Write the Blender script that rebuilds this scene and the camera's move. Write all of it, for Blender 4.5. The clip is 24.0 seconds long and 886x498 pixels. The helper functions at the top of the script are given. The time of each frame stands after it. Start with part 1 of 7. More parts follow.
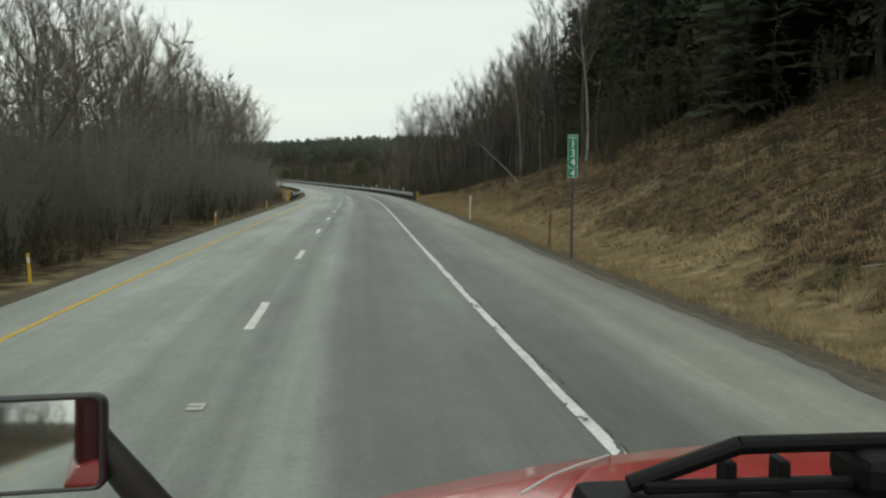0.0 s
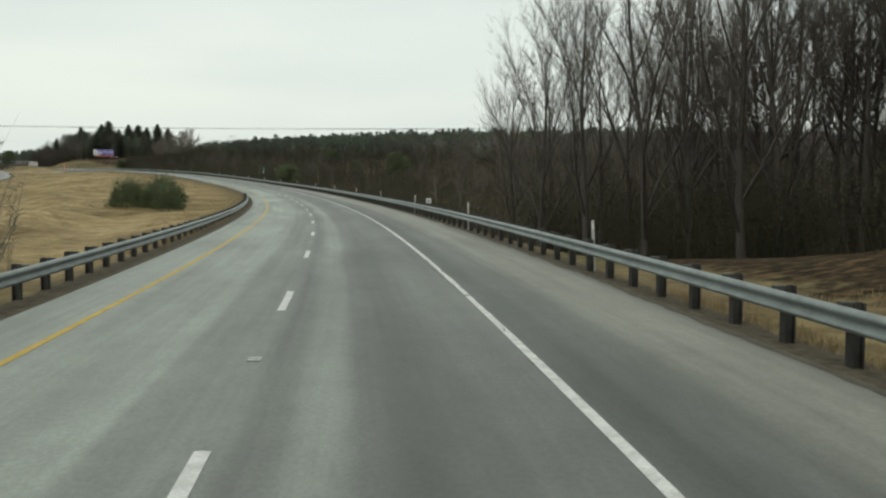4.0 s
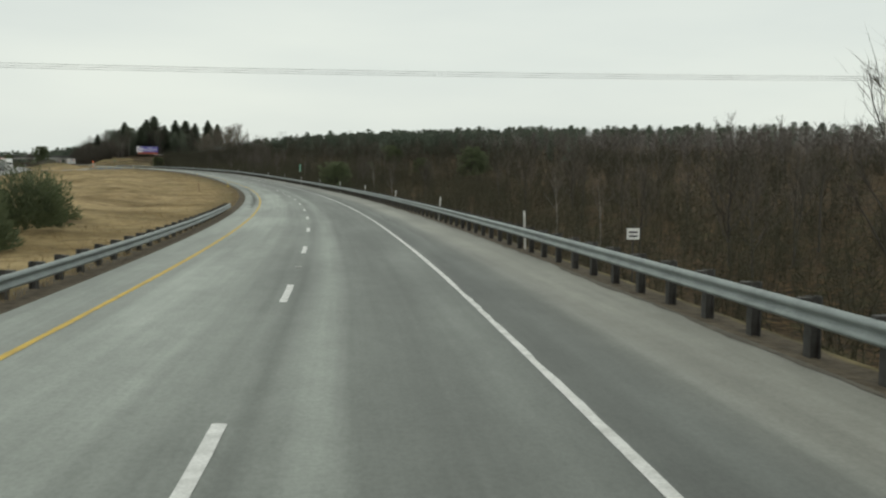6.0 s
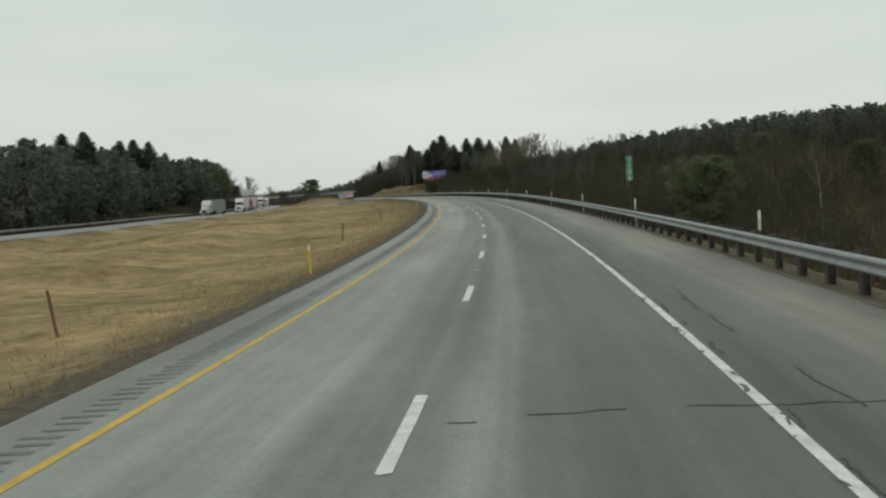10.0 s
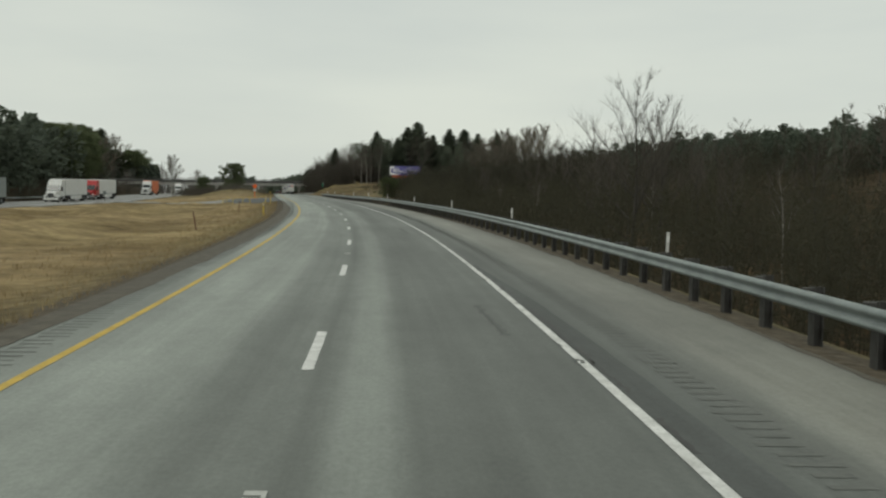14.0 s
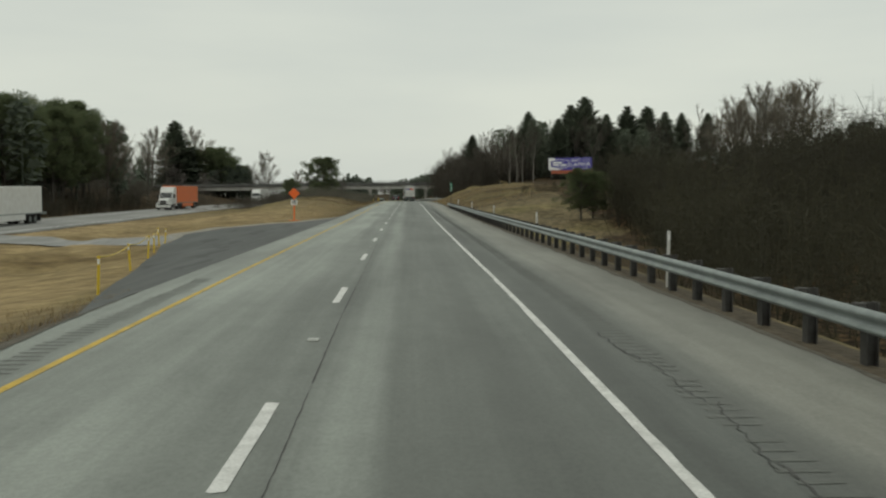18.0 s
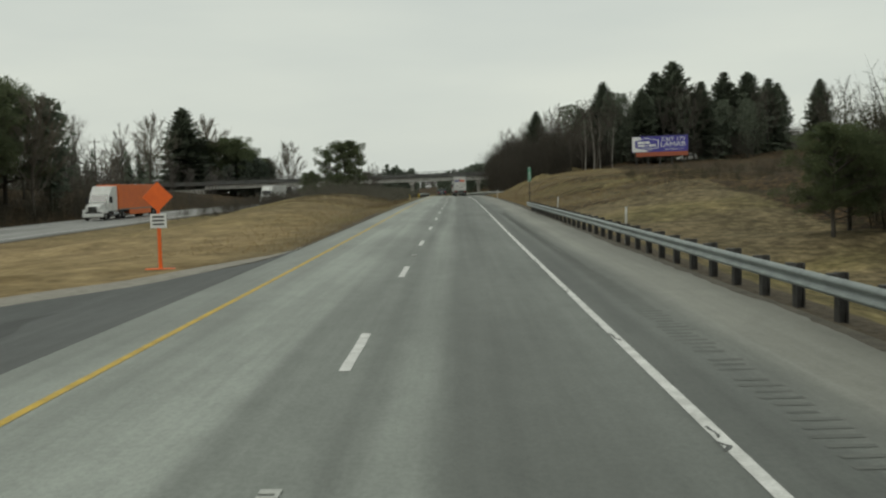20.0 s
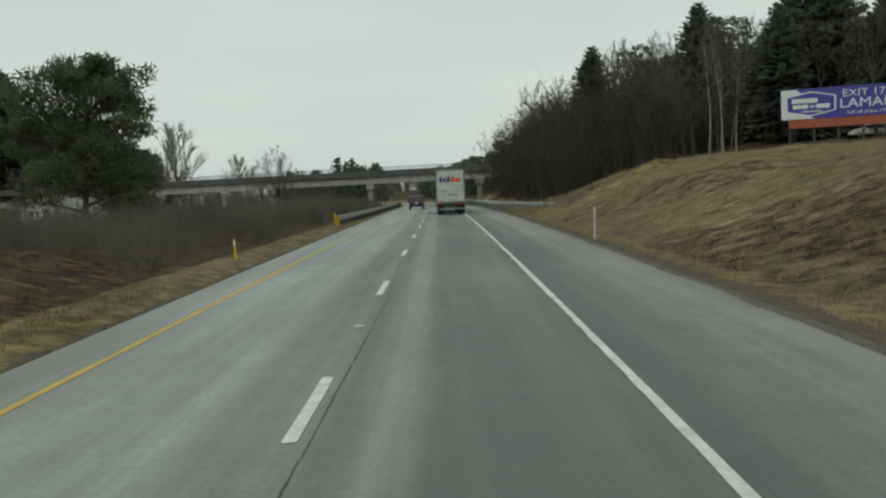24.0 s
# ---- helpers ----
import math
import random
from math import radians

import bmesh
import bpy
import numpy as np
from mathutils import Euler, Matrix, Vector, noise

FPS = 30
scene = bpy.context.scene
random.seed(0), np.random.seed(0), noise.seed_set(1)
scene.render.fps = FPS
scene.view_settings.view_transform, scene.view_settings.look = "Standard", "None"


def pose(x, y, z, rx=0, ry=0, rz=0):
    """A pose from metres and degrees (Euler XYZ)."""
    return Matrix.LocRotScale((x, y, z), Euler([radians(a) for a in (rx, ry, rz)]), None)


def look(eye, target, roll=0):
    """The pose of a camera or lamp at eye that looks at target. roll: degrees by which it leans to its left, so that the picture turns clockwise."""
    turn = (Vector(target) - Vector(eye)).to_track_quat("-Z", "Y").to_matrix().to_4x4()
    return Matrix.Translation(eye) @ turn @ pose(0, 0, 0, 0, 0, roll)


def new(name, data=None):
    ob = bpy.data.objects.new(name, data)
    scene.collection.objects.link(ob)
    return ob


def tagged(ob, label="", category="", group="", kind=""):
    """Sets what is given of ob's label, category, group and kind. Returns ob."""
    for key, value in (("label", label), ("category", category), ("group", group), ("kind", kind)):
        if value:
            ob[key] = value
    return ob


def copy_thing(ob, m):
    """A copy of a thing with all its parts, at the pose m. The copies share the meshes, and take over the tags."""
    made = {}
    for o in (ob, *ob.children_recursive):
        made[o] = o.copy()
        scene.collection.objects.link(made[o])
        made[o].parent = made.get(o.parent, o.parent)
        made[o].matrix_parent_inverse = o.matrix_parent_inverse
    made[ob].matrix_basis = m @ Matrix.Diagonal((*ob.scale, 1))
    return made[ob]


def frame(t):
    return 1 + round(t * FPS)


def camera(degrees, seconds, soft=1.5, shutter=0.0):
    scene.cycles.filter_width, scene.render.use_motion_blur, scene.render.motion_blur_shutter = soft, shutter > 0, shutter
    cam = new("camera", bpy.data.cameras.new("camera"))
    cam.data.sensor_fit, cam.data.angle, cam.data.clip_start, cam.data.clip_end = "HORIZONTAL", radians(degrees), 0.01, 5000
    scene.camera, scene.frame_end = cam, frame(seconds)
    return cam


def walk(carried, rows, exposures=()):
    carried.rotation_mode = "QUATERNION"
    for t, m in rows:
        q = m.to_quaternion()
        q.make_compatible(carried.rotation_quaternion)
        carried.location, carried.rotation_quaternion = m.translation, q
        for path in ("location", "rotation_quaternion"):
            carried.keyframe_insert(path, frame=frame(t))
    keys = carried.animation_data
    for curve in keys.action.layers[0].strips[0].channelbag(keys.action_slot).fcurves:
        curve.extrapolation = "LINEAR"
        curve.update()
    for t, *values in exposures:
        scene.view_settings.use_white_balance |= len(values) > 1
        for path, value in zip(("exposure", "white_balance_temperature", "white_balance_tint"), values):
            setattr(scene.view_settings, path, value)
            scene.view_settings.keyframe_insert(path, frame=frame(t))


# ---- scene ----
cam = camera(49.33, 24.0, soft=2.3, shutter=0.0)
PATH = [
    (0.0, pose(1.512, 13.058, 2.339, 85.664, -0.100, -6.493)),
    (1.0, pose(2.500, 43.053, 2.358, 85.740, -0.058, -6.314)),
    (2.0, pose(3.315, 72.350, 2.276, 85.839, -0.124, -6.394)),
    (3.0, pose(3.884, 101.976, 2.136, 85.818, -0.177, -5.826)),
    (5.5, pose(2.714, 177.093, 1.761, 85.777, -0.389, -2.015)),
    (6.0, pose(1.789, 192.096, 1.711, 85.909, -0.617, -1.075)),
    (6.5, pose(0.651, 206.961, 1.679, 85.863, -0.094, -0.170)),
    (7.0, pose(-0.741, 221.805, 1.667, 85.807, -0.222, 0.870)),
    (7.5, pose(-2.409, 236.691, 1.686, 85.985, -0.598, 1.878)),
    (8.0, pose(-4.335, 251.544, 1.743, 86.018, -0.617, 2.814)),
    (8.5, pose(-6.453, 266.305, 1.835, 86.149, -0.951, 3.646)),
    (9.0, pose(-8.833, 281.027, 1.953, 86.253, 0.421, 6.678)),
    (9.2, pose(-9.851, 287.091, 2.008, 86.595, 1.121, 11.983)),
    (9.3, pose(-10.378, 290.120, 2.037, 86.767, 1.471, 14.995)),
    (9.5, pose(-11.464, 296.173, 2.098, 87.110, 2.172, 17.185)),
    (9.7, pose(-12.595, 302.218, 2.163, 87.215, 2.678, 17.146)),
    (10.0, pose(-14.374, 311.271, 2.269, 87.374, 3.438, 17.384)),
    (10.5, pose(-17.602, 325.705, 2.459, 87.554, 2.245, 16.538)),
    (12.5, pose(-32.817, 382.848, 3.481, 87.783, -1.302, 16.742)),
    (13.0, pose(-37.141, 396.984, 3.791, 87.449, -1.107, 15.525)),
    (13.5, pose(-41.597, 410.974, 4.113, 87.530, -2.277, 14.966)),
    (14.0, pose(-46.269, 424.894, 4.443, 87.468, -1.197, 16.095)),
    (14.2, pose(-48.138, 430.383, 4.572, 87.497, -0.571, 19.514)),
    (14.3, pose(-49.086, 433.122, 4.636, 87.511, -0.258, 21.194)),
    (14.5, pose(-51.007, 438.593, 4.763, 87.540, 0.368, 21.458)),
    (15.0, pose(-55.960, 452.216, 5.077, 87.670, 0.882, 22.428)),
    (15.5, pose(-61.028, 465.217, 5.371, 87.761, -0.162, 23.005)),
    (16.0, pose(-66.312, 478.133, 5.653, 87.864, -0.089, 23.473)),
    (16.5, pose(-71.930, 491.448, 5.932, 87.678, -0.507, 23.215)),
    (17.0, pose(-77.797, 504.653, 6.206, 87.544, 0.269, 22.941)),
    (17.5, pose(-83.837, 517.645, 6.479, 87.486, -1.115, 23.189)),
    (18.0, pose(-90.013, 530.566, 6.750, 87.382, -0.047, 24.264)),
    (18.5, pose(-96.313, 543.207, 6.992, 87.383, -1.746, 24.009)),
    (19.0, pose(-102.659, 555.819, 7.198, 86.942, -0.031, 26.352)),
    (19.5, pose(-108.889, 568.384, 7.374, 86.949, 1.147, 27.324)),
    (21.5, pose(-133.738, 618.676, 8.137, 86.731, 2.203, 26.512)),
    (22.0, pose(-139.936, 631.257, 8.363, 86.677, 2.467, 26.638)),
    (23.0, pose(-152.276, 656.396, 8.816, 86.951, 2.317, 26.667)),
    (24.0, pose(-164.982, 682.219, 9.224, 86.994, 2.289, 26.506)),
]
walk(cam, PATH, exposures=[(0.0, .34, 6500, 1), (3.5, .28, 6500, 2), (5.5, .2, 6550, 3.5), (8.8, .11, 6500, 3), (9.8, .0, 6500, 3), (13.0, -.04, 6600, 2.5), (18.0, -.05, 6750, 2.5), (22.0, -.06, 6500, 1.5), (24.0, -.06, 6350, 1.0)])

# the road's design line: curvature (1/km) and grade (%) every 40 m from chainage -22.4
CURVATURE = [-1.1958, -0.6168, -0.033, 0.4779, 0.9702, 1.1484, 1.1485, 1.1862, 1.212, 1.1089, 0.9308, 1.072, 1.1052, 1.3801, 0.5421, -0.0342, -0.0485, -0.0074, 0.0342, 0.1077, 0.1348, 0.1535, 0.1674, 0.2, 1.2, 2.5]
GRADE = [0.6954, 0.159, -0.3237, -0.5417, -0.5323, -0.3796, -0.0326, 0.6431, 1.0592, 1.5286, 2.0185, 2.2648, 2.1457, 1.8982, 1.9109, 1.2134, 1.3564, 1.6941, 1.421, 1.0639, 0.7275, 0.4173, 0.1338, 0.2, 0.2, 0.2]

import functools

STEP = 2.0
CH = np.arange(-22.4, 997.0, STEP)
KNOTS = -22.4 + 40.0 * np.arange(26)


def _line():
    """Integrates the design line; straight on past both ends."""
    k = np.interp(CH, KNOTS, CURVATURE) * 1e-3
    g = np.interp(CH, KNOTS, GRADE) * 1e-2
    run = lambda a: np.concatenate([[0], np.cumsum((a[1:] + a[:-1]) / 2 * STEP)])
    th = run(k)
    th -= th[10]
    x, y, z = -run(np.sin(th)), run(np.cos(th)), run(g)
    return th, x - x[10], y - y[10], z - z[10]


TH, RX, RY, RZ = _line()


def heading(s):
    return np.interp(s, CH, TH)


def road_z(s):
    return np.interp(s, CH, RZ)


def along(s, u):
    """Plan position of chainage s, u metres to the right of the lane line (arrays allowed)."""
    s, u = np.asarray(s, float), np.asarray(u, float)
    th = heading(s)
    over = np.where(s < CH[0], s - CH[0], np.where(s > CH[-1], s - CH[-1], 0.0))
    x = np.interp(s, CH, RX) - np.sin(th) * over + np.cos(th) * u
    y = np.interp(s, CH, RY) + np.cos(th) * over + np.sin(th) * u
    return x, y


# other carriageway: centre and level against ours
OPP_S = [-200, 400, 440, 480, 540, 580, 620, 660, 720, 800, 1000]
OPP_U = [-64, -60, -57.5, -55, -50, -46, -40.5, -38.5, -38, -37.8, -37.8]
OPP_Z = [-1.0, -.5, -.9, -1.25, -1.55, -1.75, -1.5, -1.25, -1.0, -.8, -.7]


def opp_u(s):
    return np.interp(s, OPP_S, OPP_U)


def opp_z(s):
    return np.interp(s, OPP_S, OPP_Z)


# cross-sections of the ground: chainage, then (offset, height against the road)
RIGHT = [
    (-300, (7.2, -.04, 8.4, -.2, 9.6, -.1, 12, 1.0, 18, 4.6, 24, 8, 40, 14, 100, 25, 400, 40, 2500, 60)),
    (80, (7.2, -.04, 8.4, -.2, 9.6, -.1, 12, .8, 18, 3.6, 24, 6.2, 40, 11, 100, 18, 400, 36, 2500, 60)),
    (112, (7.2, -.03, 8.4, -.2, 10, -.2, 13, .6, 20, 2.3, 28, 3.4, 60, 5, 120, 8, 400, 30, 2500, 60)),
    (150, (7.2, -.03, 8.2, -.1, 9, -.3, 12, -.3, 16, .5, 24, 1.9, 36, 2.4, 60, 2, 120, 4, 400, 18, 2500, 60)),
    (182, (7.2, -.03, 8.2, -.1, 9, -.35, 12, -1.2, 18, -2.6, 26, -3.6, 60, -4, 120, 2, 400, 17, 2500, 60)),
    (220, (7.2, -.03, 8.2, -.1, 8.9, -.35, 11, -1.7, 16, -3.8, 24, -5, 40, -4.4, 60, -1.5, 90, 2, 130, 5, 230, 10, 420, 18, 2500, 60)),
    (430, (7.2, -.03, 8.2, -.1, 8.9, -.35, 11, -1.7, 16, -3.6, 24, -4.5, 40, -3, 60, .5, 90, 3.6, 130, 6.2, 230, 11, 420, 19, 2500, 60)),
    (560, (7.2, -.03, 8.2, -.1, 8.9, -.35, 11, -1.7, 16, -3, 24, -3.4, 40, -1, 60, 3, 90, 6, 130, 8.8, 230, 13.5, 420, 21, 2500, 60)),
    (630, (7.2, -.04, 8.2, -.1, 8.9, -.35, 11, -1.3, 16, -2.2, 24, -2.2, 40, 0, 60, 3.5, 100, 7.5, 230, 15, 420, 22, 2500, 60)),
    (690, (7.2, -.04, 8.4, -.2, 9.6, -.2, 12, .1, 16, 1.0, 20, 1.6, 30, 2.1, 45, 2.6, 60, 3.6, 120, 9, 230, 16, 420, 24, 2500, 60)),
    (745, (7.2, -.04, 8.2, -.16, 9.4, -.1, 12, .7, 16, 2.1, 19, 2.75, 24, 3.0, 30, 3.2, 45, 3.5, 60, 3.9, 120, 8, 230, 17, 420, 25, 2500, 60)),
    (775, (7.2, -.04, 8.2, -.16, 9.4, -.1, 12, 1.1, 15, 2.7, 18, 3.5, 22, 3.8, 30, 4.1, 45, 4.6, 60, 4.9, 120, 9, 230, 17, 420, 26, 2500, 60)),
    (800, (7.2, -.04, 8.2, -.16, 9.4, -.1, 12, .8, 16, 2.2, 19, 3.1, 24, 4.2, 30, 4.7, 45, 5.1, 60, 5.4, 120, 9, 230, 17, 420, 26, 2500, 60)),
    (825, (7.2, -.04, 8.2, -.16, 9.4, -.2, 12, .4, 18, 2.0, 24, 3.8, 30, 5.2, 45, 5.8, 60, 6.1, 120, 9, 230, 17, 420, 26, 2500, 60)),
    (860, (7.2, -.04, 8.2, -.16, 9.4, -.2, 13, 1.0, 20, 4.6, 27, 6.5, 60, 8, 230, 17, 420, 26, 2500, 60)),
    (1100, (7.2, -.04, 8.2, -.16, 9.4, -.2, 13, .6, 20, 2.6, 27, 4, 60, 8, 230, 16, 420, 24, 2500, 60)),
]
LEFT = [  # offsets to the left
    (-300, (4.5, -.12, 5.6, -.28, 7, -.1, 10, .6, 20, 2, 30, 2.5, 50, 3, 100, 6, 300, 15, 760, 30)),
    (110, (4.5, -.12, 5.6, -.28, 7, -.3, 10, .0, 20, .5, 30, .5, 50, 1, 100, 4, 300, 15, 760, 30)),
    (165, (4.5, -.06, 5.6, -.1, 8, -.7, 14, -1.8, 24, -2.0, 40, -2.4, 50, -3, 70, -3.2, 90, -1, 300, 15, 760, 30)),
    (260, (4.5, -.06, 5.6, -.1, 8, -.5, 14, -.5, 22, .0, 34, -.3, 50, -3, 70, -3.3, 90, 0, 300, 15, 760, 30)),
    (430, (4.5, -.12, 5.6, -.3, 8, -.6, 14, -.8, 22, -.6, 34, -1.2, 48, -3, 68, -3.1, 84, 0, 300, 12, 760, 24)),
    (560, (4.5, -.12, 5.6, -.3, 8, -.7, 14, -1.3, 22, -1.5, 34, -2.2, 40, -2.5, 52, -2.5, 62, -1, 90, 2, 300, 8, 760, 14)),
    (640, (4.5, -.12, 5.6, -.3, 8, -.4, 14, -.6, 22, -1.2, 34, -1.9, 38, -2.2, 50, -2.2, 58, 0, 75, 3, 300, 8, 760, 14)),
    (688, (4.5, -.12, 5.2, .02, 5.9, .1, 6.8, -.02, 8, .0, 11, .55, 14, .55, 18, .1, 24, -1.0, 34, -1.8, 38, -2, 50, -2, 58, .5, 75, 3.5, 300, 8, 760, 14)),
    (715, (4.5, -.12, 5.2, .04, 5.9, .14, 6.8, -.02, 8, .1, 11, .95, 14, 1.1, 18, .6, 26, -.9, 34, -1.5, 38, -1.8, 50, -1.8, 58, .5, 75, 3.5, 300, 8, 760, 14)),
    (733, (4.5, -.12, 5.2, .04, 5.9, .14, 6.8, -.02, 8, .15, 11, 1.0, 14, 1.2, 18, .8, 26, -.6, 34, -1.4, 38, -1.8, 50, -1.8, 58, .5, 75, 3.5, 300, 8, 760, 14)),
    (756, (4.5, -.12, 5.2, .02, 5.9, .1, 6.8, -.06, 8, -.1, 12, .2, 18, .2, 26, -.3, 34, -1.3, 38, -1.7, 50, -1.7, 58, .5, 75, 3, 300, 8, 760, 14)),
    (1100, (4.5, -.12, 5.6, -.3, 8, .0, 12, .5, 18, .6, 26, .0, 34, -1.0, 38, -1.3, 50, -1.3, 58, .5, 75, 2, 300, 8, 760, 14)),
]


def _profile(table, s, v):
    """Height against the road at chainage s, distance v from the lane line."""
    s, v = np.broadcast_arrays(np.asarray(s, float), np.asarray(v, float))
    keys = [row[0] for row in table]
    vals = np.stack([np.interp(v, row[1][0::2], row[1][1::2]) for row in table])
    i = np.clip(np.searchsorted(keys, s, side="right") - 1, 0, len(keys) - 2)
    a, b = np.asarray(keys, float)[i], np.asarray(keys, float)[i + 1]
    f = np.clip((s - a) / (b - a), 0, 1)
    f = f * f * (3 - 2 * f)
    take = lambda j: np.take_along_axis(vals.reshape(len(keys), -1), j.reshape(1, -1), 0).reshape(s.shape)
    return take(i) * (1 - f) + take(i + 1) * f


LUMPS = [(random.Random(k).uniform(0, 6.28), random.Random(k + 50).uniform(3.2, 17), random.Random(k + 90).uniform(0, 6.28)) for k in range(16)]


def hummocks(s, u):
    """Uneven swells of the turf, three to seventeen metres across."""
    return sum(.0065 * w * np.sin(6.283 / w * (s * math.cos(a) + u * math.sin(a)) + q) for a, w, q in LUMPS)


def ground_z(s, u):
    """Level of the ground, with low mounds away from the road."""
    s, u = np.broadcast_arrays(np.asarray(s, float), np.asarray(u, float))
    h = np.where(u > 0, _profile(RIGHT, s, np.abs(u)), _profile(LEFT, s, np.abs(u)))
    inside = (u > -4.5) & (u < 7.2)
    h = np.where(inside, -.35, h)
    out = np.clip(np.maximum(u - 9, -u - 7) / 12, 0, 1)
    od = np.abs(u - opp_u(s))
    out = out * np.clip((od - 7) / 8, 0, 1)
    h = h + out * (.3 * np.sin(s * .053 + 1.3) * np.cos(u * .11 + s * .03) + hummocks(s, u))
    slump = np.exp(-((s - 787) / 15) ** 2 - ((u - 16) / 6.5) ** 2)
    h = h + slump * (.45 * np.sin(s * .8 + u * .25) * np.sin(u * .55 + 1) + .25 * np.sin(s * 1.2 - u * .6))
    near = np.clip((od - 6.4) / 11, 0, 1)
    h = np.where(u < -20, (opp_z(s) - .06) * (1 - near) + h * near, h)
    h = np.where((u < -20) & (od < 5.9), opp_z(s) - .35, h)
    return road_z(s) + h


def spot(s, u, dz=0.0, turn=0.0, size=1.0):
    """Pose of a thing that stands on the ground at (s, u), facing along the road, turned by so many degrees."""
    x, y = along(s, u)
    return Matrix.LocRotScale((float(x), float(y), float(ground_z(s, u)) + dz), Euler((0, 0, float(heading(s)) + radians(turn))), (size,) * 3)


def on_road(s, u, dz=0.0, turn=0.0, slope=0.0):
    x, y = along(s, u)
    return Matrix.LocRotScale((float(x), float(y), float(road_z(s)) + dz), Euler((slope, 0, float(heading(s)) + radians(turn))), None)


def grade(s, run=3.0):
    return math.atan2(float(road_z(s + run)) - float(road_z(s)), run)


# ---- light ----
world = bpy.data.worlds.new("overcast_sky")
scene.world = world
world.use_nodes = True
wt = world.node_tree
wt.nodes.clear()
w_out = wt.nodes.new("ShaderNodeOutputWorld")
w_bg = wt.nodes.new("ShaderNodeBackground")
w_sky = wt.nodes.new("ShaderNodeTexSky")
w_sky.sky_type, w_sky.sun_disc = "NISHITA", False
w_sky.sun_elevation, w_sky.sun_rotation = radians(38), radians(200)
w_sky.air_density, w_sky.dust_density = 1.0, 4.0
w_co = wt.nodes.new("ShaderNodeTexCoord")
w_map = wt.nodes.new("ShaderNodeMapping")
w_map.inputs["Scale"].default_value = (1.2, 1.2, 6.0)
w_noise = wt.nodes.new("ShaderNodeTexNoise")
w_noise.inputs["Scale"].default_value, w_noise.inputs["Detail"].default_value = 1.6, 5.0
w_ramp = wt.nodes.new("ShaderNodeValToRGB")
w_ramp.color_ramp.elements[0].position, w_ramp.color_ramp.elements[0].color = .3, (6.05, 6.3, 6.2, 1)
w_ramp.color_ramp.elements[1].position, w_ramp.color_ramp.elements[1].color = .7, (7.15, 7.3, 6.9, 1)
w_mix = wt.nodes.new("ShaderNodeMix")
w_mix.data_type = "RGBA"
w_mix.inputs[0].default_value = .93
w_bg.inputs["Strength"].default_value = .105
wt.links.new(w_co.outputs["Generated"], w_map.inputs["Vector"])
wt.links.new(w_map.outputs["Vector"], w_noise.inputs["Vector"])
wt.links.new(w_noise.outputs["Fac"], w_ramp.inputs["Fac"])
wt.links.new(w_sky.outputs["Color"], w_mix.inputs[6])
wt.links.new(w_ramp.outputs["Color"], w_mix.inputs[7])
wt.links.new(w_mix.outputs[2], w_bg.inputs["Color"])
wt.links.new(w_bg.outputs["Background"], w_out.inputs["Surface"])
sun_data = bpy.data.lights.new("sun", "SUN")
sun_data.energy, sun_data.angle, sun_data.color = .6, radians(25), (1, .97, .92)
sun = new("sun", sun_data)
sun.matrix_world = look((0, 0, 100), (30, 70, 0))


